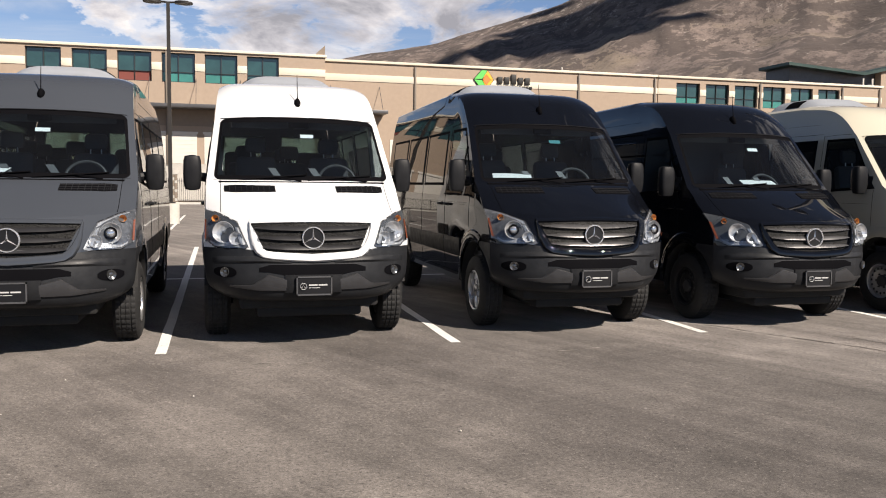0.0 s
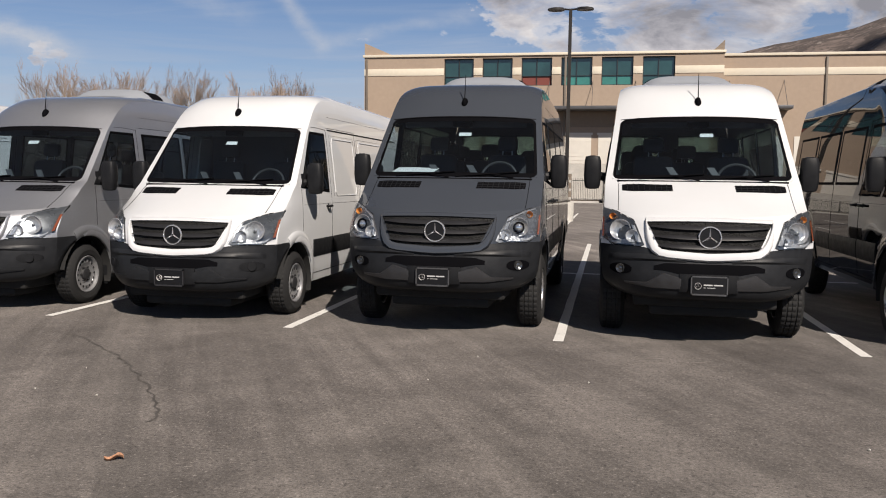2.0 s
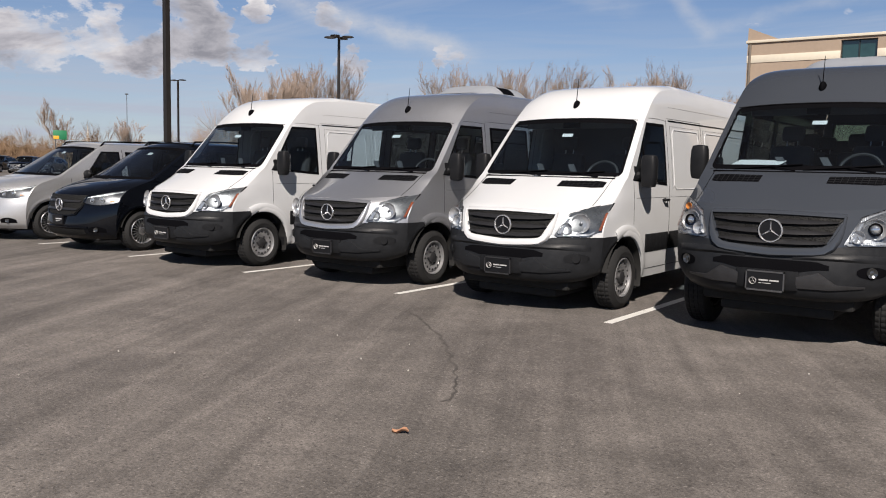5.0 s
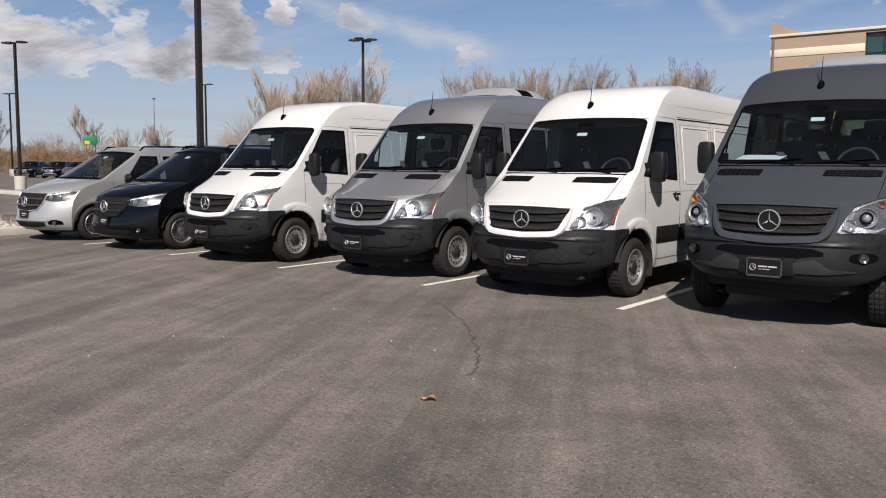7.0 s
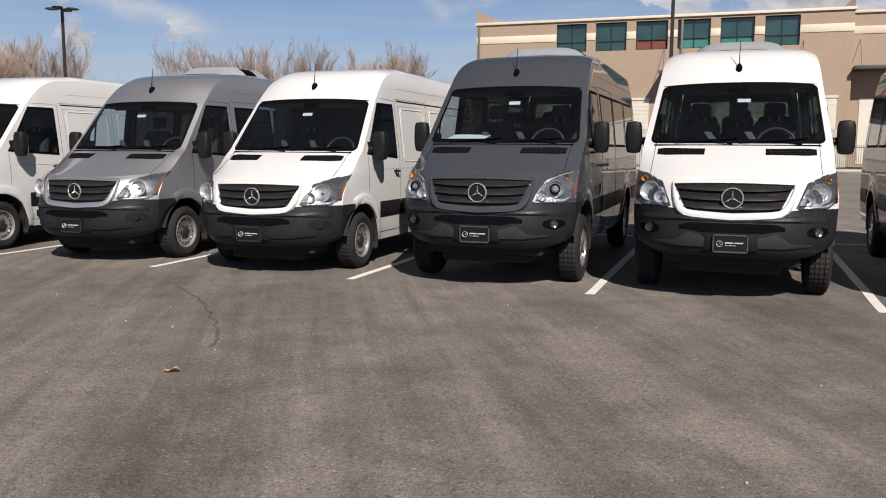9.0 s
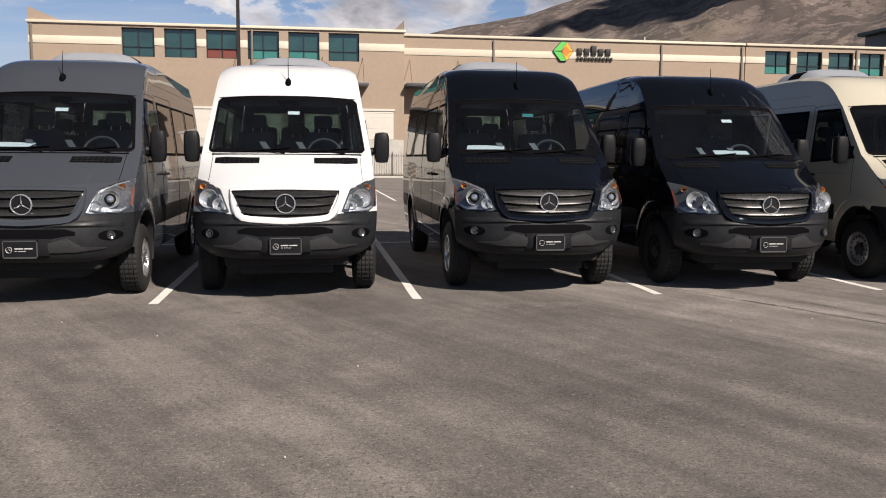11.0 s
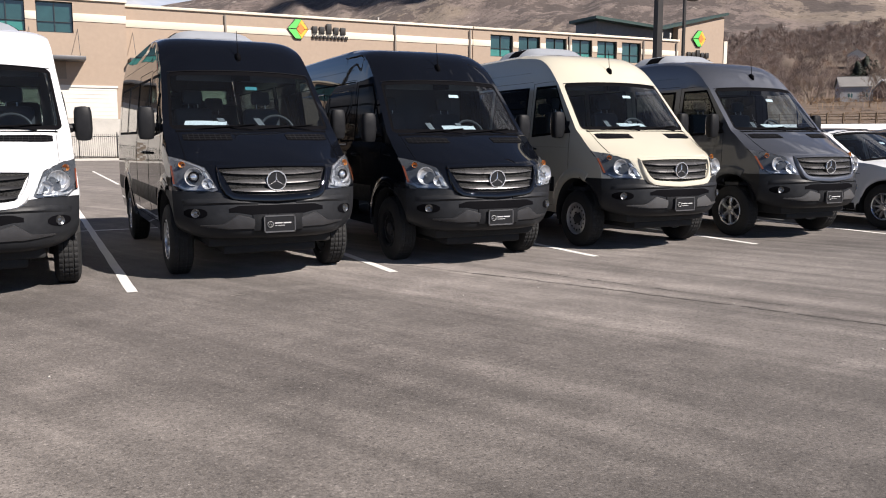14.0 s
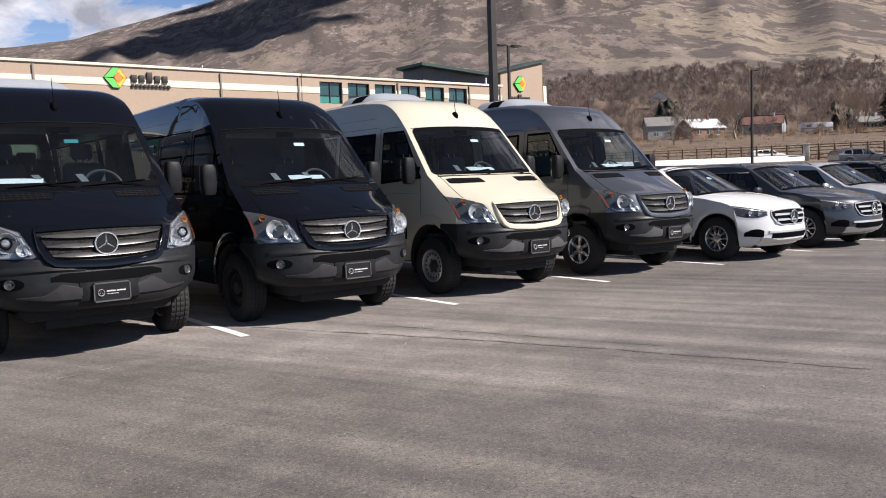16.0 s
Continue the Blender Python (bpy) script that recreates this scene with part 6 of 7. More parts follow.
# joint between two paving lanes, and a finer one beside it
pts = [(5.78 + 2.43 * t + .10 * math.sin(math.pi * t) + .012 * math.sin(t * 31) + random.uniform(-.016, .016), 8.45 - 5.42 * t) for t in spread(0, 1, 110)]
for a in range(0, 109, 9):
    crack(pts[a:a + random.choice((9, 10, 10))], random.uniform(.008, .015))
pts = [(6.84 + 1.09 * t + random.uniform(-.012, .012), 7.38 - 2.84 * t) for t in spread(0, 1, 40)]
for a in range(0, 39, 10):
    crack(pts[a:a + random.choice((6, 8))], .007)
# faint worn scraps of old marking paint
for x, y, w in ((.87, 7.41, .16), (1.22, 7.33, .12), (3.64, 7.38, .16), (3.97, 7.44, .13)):
    rows = [[Vector((x + w * (q - .5) + random.uniform(-.01, .01), y + .03 * q + e * random.uniform(.006, .014), .004)) for e in (-1, 1)] for q in spread(0, 1, 9)]
    tagged(new("paint_scrap", mesh_of(add_grid(bmesh.new(), rows), "paint_scrap", SCRAP, False)), "faint scrap of old white marking on asphalt", "road marking", "paint scraps", "structure")

# kerb islands
bm = bmesh.new()
add_box(bm, -26, -16.75, 7.2, 9.0, -.1, .15, bevel=.03)
tagged(new("kerb", mesh_of(bm, "kerb", CONCRETE, True, 30)), "pale concrete kerb of a planted island", "kerb", kind="structure")
bm = bmesh.new()
add_box(bm, -62, 90, 61.8, 62.2, -.1, .15, bevel=.03)
tagged(new("kerb", mesh_of(bm, "kerb", CONCRETE, True, 30)), "pale concrete kerb along the lot", "kerb", kind="structure")
bm = bmesh.new()
add_box(bm, -58, -34, 18.4, 19.4, -.1, .15, bevel=.03)
tagged(new("kerb", mesh_of(bm, "kerb", CONCRETE, True, 30)), "pale concrete kerb in the far lot", "kerb", kind="structure")


def pebble_bed():
    bm = bmesh.new()
    for k in range(260):
        x, y = random.uniform(-25.5, -17.0), random.uniform(7.4, 8.8)
        q = random.uniform(.03, .08)
        bmesh.ops.create_icosphere(bm, subdivisions=1, radius=q, matrix=Matrix.Translation((x, y, .16)) @ Matrix.Diagonal((1, 1, .6, 1)))
    for k in range(40):
        x, y = random.uniform(-19.5, -17.2), random.uniform(7.5, 8.7)
        for j in range(10):
            a, h = random.uniform(0, math.tau), random.uniform(.1, .3)
            p = Vector((x, y, .14))
            q = p + Vector((math.cos(a) * .12, math.sin(a) * .12, h))
            d = Vector((-math.sin(a), math.cos(a), 0)) * .008
            v = [bm.verts.new(w) for w in (p - d, p + d, q)]
            f = bm.faces.new(v)
            f.material_index = 1
    ob = new("gravel_bed", mesh_of(bm, "gravel_bed", [CONCRETE, TWIG], False))
    tagged(ob, "gravel and dry grass tufts in the kerbed island", "gravel", kind="stuff")


pebble_bed()

# fallen leaf
bm = bmesh.new()
rows = []
for i, a in enumerate(spread(-1, 1, 7)):
    w = .022 * (1 - abs(a) ** 2.2) + .004
    rows.append([Vector((.05 * a, w * b, .008 + .018 * abs(b) ** 1.5 + .012 * math.sin(a * 3))) for b in (-1, -.5, 0, .5, 1)])
add_grid(bm, rows)
ob = new("leaf", mesh_of(bm, "leaf", LEAFDRY, True))
ob.matrix_basis = pose(-2.133, 3.985, 0, 0, 0, 20)
tagged(ob, "curled dry brown leaf on the asphalt", "leaf")
random.seed(9)
for k in range(20):
    bm = bmesh.new()
    bmesh.ops.create_icosphere(bm, subdivisions=1, radius=random.uniform(.005, .010))
    for v in bm.verts:
        v.co *= random.uniform(.7, 1.2)
    ob = new("pebble", mesh_of(bm, "pebble", CONCRETE, False))
    ob.matrix_basis = pose(random.uniform(-6, 8), random.uniform(3.2, 7.6), .006, random.uniform(0, 90))
    tagged(ob, "small pale pebble on the asphalt", "pebble", "loose pebbles")


# ---- terrain with the mountain ----
SKYLINE = [(-180, .3), (-90, .3), (-30, .6), (-12, 2.0), (0, 5.6), (7.8, 8.1), (10.2, 8.7), (12.4, 8.9), (14.2, 9.2), (16.5, 9.9), (19.3, 10.7), (21.5, 11.4), (23, 11.9), (26, 13.2), (32, 15.5), (40, 17.5), (52, 18), (66, 17), (85, 13), (110, 7), (140, 1.0), (180, .3)]
# far ridge in front of the sky, and the foothill that meets the trees
FOOT = [(-180, 0.1), (-60, 0.1), (-20, .1), (0, .8), (10, 2.0), (25, 3.2), (40, 3.9), (46, 4.3), (55, 4.5), (65, 4.4), (90, 3.4), (120, 1.5), (150, .2), (180, .1)]


def terrain(az, r):
    a1, e1 = zip(*SKYLINE)
    a2, e2 = zip(*FOOT)
    top, foot = np.interp(az, a1, e1), np.interp(az, a2, e2)
    t = max(0.0, (r - 95) / 505)
    if t < 1:
        # the ground starts to rise behind the lot, more steeply further out
        el = foot * (.20 * ease(t * 3) + .80 * t ** 1.5)
    elif r < 2900:
        q = (r - 600) / 2300
        el = foot + (top - foot) * (q ** .85)
    else:
        q = min(1, (r - 2900) / 1500)
        el = top * (1 - .6 * q)
    h = r * math.tan(radians(el))
    h += (2.25 * ease((r - 66) / 22) + 1.5 * ease((r - 150) / 100)) * ease((az - 36) / 8) * ease((100 - az) / 15)
    if r > 420:
        x, y = r * math.sin(radians(az)), r * math.cos(radians(az))
        amp = min(1.0, (r - 420) / 1400) * min(1, top / 6)
        spur = noise.noise(Vector((az * .16, r * .0007, 7.1))) + .5 * noise.noise(Vector((az * .42, r * .0016, 2.4)))
        ridge = 48 * (.45 - abs(spur))
        for f, w in ((.0016, 70), (.0042, 11), (.011, 6), (.028, 2)):
            nv = noise.noise(Vector((x * f, y * f, 3.3)))
            ridge += w * ((1 - abs(nv) * 2) * .6 + nv * .4)
        edge = 1 - .75 * ease((r - 2500) / 300) if r < 2950 else .25
        h += ridge * amp * edge * .8
    return h


def build_terrain():
    azs = []
    a = -180.0
    while a < 180:
        azs.append(a)
        a += .4 if -6 < a < 72 else 4.0
    azs.append(180.0)
    rs = [0.5, 30, 60, 66, 71, 76, 82, 88, 95, 110, 130, 155, 185, 220, 260, 310, 370, 440, 520]
    r = 600
    while r < 2950:
        rs.append(r)
        r *= 1.028
    rs += [2950, 3150, 3500, 4000, 4400]
    bm = bmesh.new()
    rows = []
    for r in rs:
        row = []
        for az in azs:
            h = terrain(az, r) if r > 64 else 0.0
            row.append(Vector((1.5 + r * math.sin(radians(az)), r * math.cos(radians(az)), h - .06)))
        rows.append(row)
    add_grid(bm, rows)
    bmesh.ops.remove_doubles(bm, verts=bm.verts, dist=.01)
    ob = new("ground", mesh_of(bm, "ground", HILL, True))
    tagged(ob, "dry tan mountainside with dark brush above flat ground", "mountain", kind="structure")


build_terrain()


def cloud_above():
    """An unseen cloud, added far up toward the sun, that shades part of the slope."""
    bm = bmesh.new()
    random.seed(11)
    aim = Vector((1.5 + 2200 * math.sin(radians(23.2)), 2200 * math.cos(radians(23.2)), 355))
    mid = aim + SUN_FROM * 6500
    for k in range(130):
        p = mid + Vector((random.gauss(0, 115), random.gauss(0, 225), random.uniform(-20, 40)))
        bmesh.ops.create_icosphere(bm, subdivisions=1, radius=random.uniform(65, 105), matrix=Matrix.Translation(p) @ Matrix.Diagonal((1.2, 1.0, .45, 1)))
    ob = new("cloud", mesh_of(bm, "cloud", shader("cloud_white", (.85, .86, .88), 1.0, grain=(.01, .05, 0)), True))
    tagged(ob, "grey-white cumulus cloud out of view, added to shade the slope", "cloud", kind="stuff")


cloud_above()


# ---- storage building ----
def facade(name, label, x0, x1, y, back, h, opens, band, base):
    """A wall with recessed windows; opens: (x0, x1, z0, z1)."""
    house = thing(name, label, "building", Matrix.Translation((0, y, 0)))
    bm = bmesh.new()
    z_lo, z_hi = (min(o[2] for o in opens), max(o[3] for o in opens)) if opens else (h - 2, h - 1)
    add_box(bm, x0, x1, 0, .4, base, z_lo)
    add_box(bm, x0, x1, 0, .4, z_hi, h)
    edges = [x0] + [e for o in opens for e in (o[0], o[1])] + [x1]
    for a, b in zip(edges[::2], edges[1::2]):
        add_box(bm, a, b, 0, .4, z_lo, z_hi)
    add_box(bm, x0, x0 + .4, .4, back, base, h)
    add_box(bm, x1 - .4, x1, .4, back, base, h)
    part("wall", bm, STUCCO, house, smooth=False)
    part("roof", box(x0 + .4, x1 - .4, .4, back, h - .8, h - .6), METALGREY, house, smooth=False)
    part("coping", box(x0 - .12, x1 + .12, -.15, .5, h, h + .22, .02), CREAMBAND, house, "pale cream coping")
    edges2 = [x0 - .02] + [e for o in opens for e in (o[0], o[1])] + [x1 + .02]
    for a, b in zip(edges2[::2], edges2[1::2]):
        if b - a > .1:
            part("band", box(a, b, -.05, .02, band[0], band[1], .01), CREAMBAND, house, "cream stucco band")
    for k, (a, b, c, d) in enumerate(opens):
        win = part("window", box(a, b, .34, .37, c, d), TEAL, house, "teal glass window in a dark frame", smooth=False)
        bm = bmesh.new()
        m = (a + b) / 2
        for q in ((a, a + .07, c, d), (b - .07, b, c, d), (m - .03, m + .03, c, d), (a, b, c, c + .07), (a, b, d - .07, d), (a, b, c + .82, c + .86)):
            add_box(bm, q[0], q[1], .22, .335, q[2], q[3])
        part("window_frame", bm, MULLION, win, smooth=False)
        low = box(a + .08, b - .08, .325, .333, c + .08, c + .80)
        part("lower_pane", low, (TEAL, TEAL, BRICKRED, TEALLIGHT, TEALLIGHT, TEAL)[k % 6] if x0 < 0 else (TEALLIGHT, TEAL, TEAL, TEALLIGHT, TEALLIGHT, TEAL)[k % 6], win, smooth=False)
    return house


def downpipe(house, x, h, y=-.16):
    part("downpipe", box(x - .09, x + .09, y, y + .14, 3.0, h - .1, .02), DOWNPIPE, house)


Y0, Y1 = 74.0, 75.4
opens = [(-14.25 + 3.44 * i, -11.60 + 3.44 * i, 9.85, 12.25) for i in range(6)]
left = facade("storage_building", "tan stucco storage building with teal upper windows", -21.6, 9.55, Y0, 30, 12.45, opens, (10.80, 11.42), 3.1)
for x in (-21.35, -3.55):
    downpipe(left, x, 12.45)
bm = bmesh.new()
v = [bm.verts.new(p) for p in ((-21.6, .0, 12.6), (-18.9, .0, 12.6), (-21.6, .0, 13.75), (-21.6, .5, 12.6), (-18.9, .5, 12.6), (-21.6, .5, 13.75))]
for q in ((0, 1, 2), (3, 5, 4), (0, 2, 5, 3), (1, 4, 5, 2), (0, 3, 4, 1)):
    bm.faces.new([v[i] for i in q])
part("parapet_fin", bm, STUCCO, left, smooth=False)
bm = bmesh.new()
v = [bm.verts.new(p) for p in ((9.55, .0, 12.6), (8.6, .0, 12.6), (9.55, .0, 13.5), (9.55, 1.6, 12.6), (8.6, 1.6, 12.6), (9.55, 1.6, 13.5))]
for q in ((0, 1, 2), (3, 5, 4), (0, 2, 5, 3), (1, 4, 5, 2), (0, 3, 4, 1)):
    bm.faces.new([v[i] for i in q])
part("parapet_fin", bm, STUCCODARK, left, smooth=False)
part("canopy", box(-5.2, 6.3, -2.2, .05, 7.62, 7.92, .03), METALGREY, left, "grey metal canopy")
for x in (-4.9, -1.2, 2.4, 5.9):
    part("canopy_bracket", tube([Vector((x, -2.0, 7.8)), Vector((x, .02, 10.2))], .022, 6), METALGREY, left)
# flat panel on the wall, its dark colour stands for the canopy's shadow
part("canopy_shade_panel", box(-5.0, 4.9, -.03, .02, 6.25, 7.60), STUCCODARK, left, "brown wall panel coloured as the shade below the canopy", smooth=False)
part("base_wall", box(-21.5, 9.5, -.06, .35, .0, 3.1), CONCRETE, left, "grey concrete base", smooth=False)
for k in range(6):
    a = -20.2 + k * 4.9
    door = part("roller_door", box(a, a + 4.3, -.05, .03, 3.12, 5.6), DOORWHITE, left, "white roller door", smooth=False)
    bm = bmesh.new()
    for z in spread(3.4, 5.4, 7):
        add_box(bm, a + .05, a + 4.25, -.065, -.05, z, z + .04)
    add_box(bm, a - .1, a + 4.4, -.12, .0, 5.6, 5.78)
    part("door_ribs", bm, DOORWHITE, door, smooth=False)

mid = facade("storage_building", "long tan stucco storage wing with a cream band", 9.62, 42.4, Y1, 28, 12.35, [], (10.72, 11.32), .0)
for x in (17.9, 34.0, 42.1):
    downpipe(mid, x, 12.3)
part("canopy", box(9.7, 15.0, -2.2, .05, 7.75, 8.05, .03), METALGREY, mid, "grey metal canopy")
for x in (10.2, 14.6):
    part("canopy_bracket", tube([Vector((x, -2.0, 7.9)), Vector((x, .02, 10.3))], .022, 6), METALGREY, mid)
for k in range(6):
    a = 10.4 + k * 5.2
    part("roller_door", box(a, a + 4.4, -.05, .03, .3, 5.6), DOORWHITE, mid, "white roller door", smooth=False)
part("roof_stack", tube([Vector((33.5, 3, 12.3)), Vector((33.5, 3, 13.3))], .08, 8), DOORWHITE, mid)

opens = [(44.50 + 3.31 * i, 47.13 + 3.31 * i, 9.75, 11.92) for i in range(6)]
right = facade("storage_building", "tan stucco storage wing with a row of teal windows", 42.5, 69.0, Y1, 24, 12.35, opens, (10.72, 11.32), .0)
for x in (54.06, 64.0, 68.7):
    downpipe(right, x, 12.3)


def tower():
    t = thing("stair_tower", "tan corner tower with a sloping green metal roof", "tower", Matrix.Translation((0, 80.0, 0)))
    bm = bmesh.new()
    v = [bm.verts.new(p) for p in ((73.0, 0, 0), (80.3, 0, 0), (80.3, 0, 16.4), (73.0, 0, 14.9), (73.0, 7, 0), (80.3, 7, 0), (80.3, 7, 16.4), (73.0, 7, 14.9))]
    for q in ((0, 1, 2, 3), (5, 4, 7, 6), (4, 0, 3, 7), (1, 5, 6, 2), (3, 2, 6, 7)):
        bm.faces.new([v[i] for i in q])
    part("wall", bm, STUCCO, t, smooth=False)
    bm = bmesh.new()
    add_box(bm, 80.35, 80.9, -.1, 5, 0, 13.4)
    part("corner_pier", bm, CREAMBAND, t, smooth=False)
    bm = bmesh.new()
    for (xa, za), (xb, zb), dp in (((60.6, 15.0), (70.6, 14.3), 5.0), ((70.6, 14.3), (80.7, 16.55), 7.0)):
        vv = [bm.verts.new(p) for p in ((xa, -.35, za), (xb, -.35, zb), (xb, dp, zb), (xa, dp, za), (xa, -.35, za + .32), (xb, -.35, zb + .32), (xb, dp, zb + .32), (xa, dp, za + .32))]
        for q in ((0, 1, 2, 3), (7, 6, 5, 4), (0, 4, 5, 1), (1, 5, 6, 2), (2, 6, 7, 3), (3, 7, 4, 0)):
            bm.faces.new([vv[i] for i in q])
    part("roof", bm, GREENROOF, t, "dark green butterfly metal roof", smooth=False)
    bm = bmesh.new()
    v = [bm.verts.new(p) for p in ((61.6, 0.9, 8), (73.0, .9, 8), (73.0, .9, 14.8), (70.6, .9, 14.32), (61.6, .9, 14.95), (61.6, 5, 8), (61.6, 5, 14.95))]
    bm.faces.new(v[:5])
    bm.faces.new((v[0], v[4], v[6], v[5]))
    part("clerestory_wall", bm, METALGREY, t, smooth=False)
    for x in (68.4, 69.6):
        part("roof_vent", tube([Vector((x, -2.5, 12.0)), Vector((x, -2.5, 13.6))], .11, 8), DOORWHITE, t)
    return t


tower()


def cube_sign(host, x, z, r, y, letters, lx, lz, lh, lw):
    """A hexagonal three-coloured mark, and the sign's lettering as plain dark blocks."""
    def at(a, b):
        return Vector((x + a * r, y, z + b * r))
    tri = lambda pts, m, dy, nm: part(nm, solid(pts, dy), m, host, smooth=False)

    def solid(pts, dy):
        bm = bmesh.new()
        f = [bm.verts.new(p + Vector((0, dy, 0))) for p in pts]
        b = [bm.verts.new(p + Vector((0, .12, 0))) for p in pts]
        bm.faces.new(f)
        bm.faces.new(b[::-1])
        for i in range(len(pts)):
            j = (i + 1) % len(pts)
            bm.faces.new((f[i], b[i], b[j], f[j]))
        return bm
    hull = [(-1, 0), (-.22, .92), (.36, .92), (1, 0), (.32, -.92), (-.26, -.92)]
    tri([at(a * 1.09, b * 1.07) for a, b in hull], SIGNBLACK, 0, "sign_backing")
    tri([at(-1, .03), at(-.22, .92), at(.36, .92), at(-.18, .06)], SIGNGREEN, -.05, "sign_face")
    tri([at(-1, -.03), at(-.18, -.06), at(.32, -.92), at(-.26, -.92)], SIGNGREEN, -.05, "sign_face")
    tri([at(.40, .90), at(1, .03), at(.70, .03), at(.28, .52), at(-.14, .06)], SIGNYELLOW, -.05, "sign_face")
    tri([at(.36, -.90), at(-.14, -.06), at(.28, -.52), at(.70, -.03), at(1, -.03)], SIGNYELLOW, -.05, "sign_face")
    tri([at(-.12, 0), at(.28, .48), at(.66, 0), at(.28, -.48)], SIGNORANGE, -.07, "sign_face")
    for k in range(letters):
        a = lx + k * lw
        tall = lh * (1.45 if k == 2 else 1.0)
        part("sign_bar", box(a, a + lw * .72, y - .06, y + .1, lz, lz + tall, .03), SIGNBLACK, host)
    for k in range(letters * 2):
        a = lx + k * lw * .52
        part("sign_bar", box(a, a + lw * .36, y - .04, y + .1, lz - lh * .75, lz - lh * .28, .02), SIGNBLACK, host)


s1 = thing("wall_sign", "green, yellow and orange cube sign with dark lettering", "sign", Matrix.Translation((0, Y1 - .14, 0)))
cube_sign(s1, 24.4, 11.35, .92, 0, 5, 25.75, 11.05, .62, .68)
s2 = thing("wall_sign", "smaller green and orange cube sign on the tower", "sign", Matrix.Translation((0, 79.84, 0)))
cube_sign(s2, 76.2, 13.5, 1.0, 0, 5, 74.4, 11.2, .66, .72)


# ---- lamp posts ----
def lamp_post(place, label, heads=2, height=8.8):
    p = thing("street_lamp", label, "lamp post", place, "lot lamps")
    part("base", lathe([(0, .31), (.70, .31), (.75, .29), (.77, .0)], 24, axis="z"), CONCRETE, p, "round concrete footing")
    bm = bmesh.new()
    add_tube(bm, [Vector((0, 0, .77)), Vector((0, 0, height - .1))], [.105, .085], 4)
    part("pole", bm, POLEBLACK, p, "dark bronze square pole", smooth=False)
    part("base_plate", box(-.17, .17, -.17, .17, .77, .81, .01), POLEBLACK, p)
    up = height - .10
    for k in range(heads):
        m = Matrix.Rotation(math.tau * k / max(heads, 2), 4, "Z")
        part("arm", tube([m @ Vector((0, 0, up - .02)), m @ Vector((.30, 0, up))], .035, 6), POLEBLACK, p)
        rows = []
        for x, w, z0, z1 in ((.24, .10, -.05, .05), (.36, .21, -.05, .07), (.64, .25, -.05, .06), (.83, .18, -.04, .02), (.87, .08, -.03, .0)):
            rows.append([m @ Vector((x, y, up + z)) for y, z in ((-w, z0), (-w, z1 * .6), (0, z1), (w, z1 * .6), (w, z0), (-w, z0))])
        part("lamp_head", add_grid(bmesh.new(), rows), POLEBLACK, p, "flat black lamp head")
    return p


for x, y, turn, h in ((-1.2, 32.9, 0, 8.2), (-18.5, 14.1, 0, 9.6), (14.25, 14.1, 0, 9.6), (-32.9, 35.8, 20, 8.8), (-46.5, 22.3, 15, 8.2), (-63.8, 47.5, 10, 8.8), (-90, 42, 10, 8.8), (33.2, 34.5, 0, 8.8), (56, 34.2, 0, 8.6)):
    lamp_post(pose(x, y, 0, 0, 0, turn), "dark bronze lot lamp with flat heads on a concrete footing", 1 if x > 50 else 4 if x == -32.9 else 2, h)


# ---- iron fence with stone pillars ----
def fence():
    f = thing("fence", "black iron picket fence along the lot", "fence", Matrix.Translation((0, 63.2, 0)))
    for z in (.25, 1.62):
        part("rail", box(-40, 60, -.02, .02, z, z + .04), IRON, f, smooth=False)
    bm = bmesh.new()
    x = -40
    while x < 60:
        add_box(bm, x - .011, x + .011, -.011, .011, .1, 1.82)
        x += .13
    ob = part("pickets", bm, IRON, f, smooth=False)
    tagged(ob, kind="stuff")
    for k in range(-16, 24):
        part("post", box(k * 2.5 - .035, k * 2.5 + .035, -.035, .035, 0, 1.95, .006), IRON, f)


fence()
for x in (-2.6, 22.0):
    p = thing("stone_pillar", "stacked brown stone fence pillar with a cap", "pillar", Matrix.Translation((x, 62.9, 0)))
    random.seed(3)
    part("core", box(-.28, .28, -.28, .28, 0, 2.1), STUCCODARK, p, smooth=False)
    for row in range(10):
        for k in range(3):
            w = .2
            part("stone", box(-.30 + k * w + .008, -.30 + (k + 1) * w - .008, -.31 - random.uniform(0, .02), -.27, row * .21 + .01, row * .21 + .2, .015), STUCCODARK if (row + k) % 3 else CONCRETE, p)
    part("cap", box(-.36, .36, -.36, .36, 2.1, 2.22, .02), CONCRETE, p)


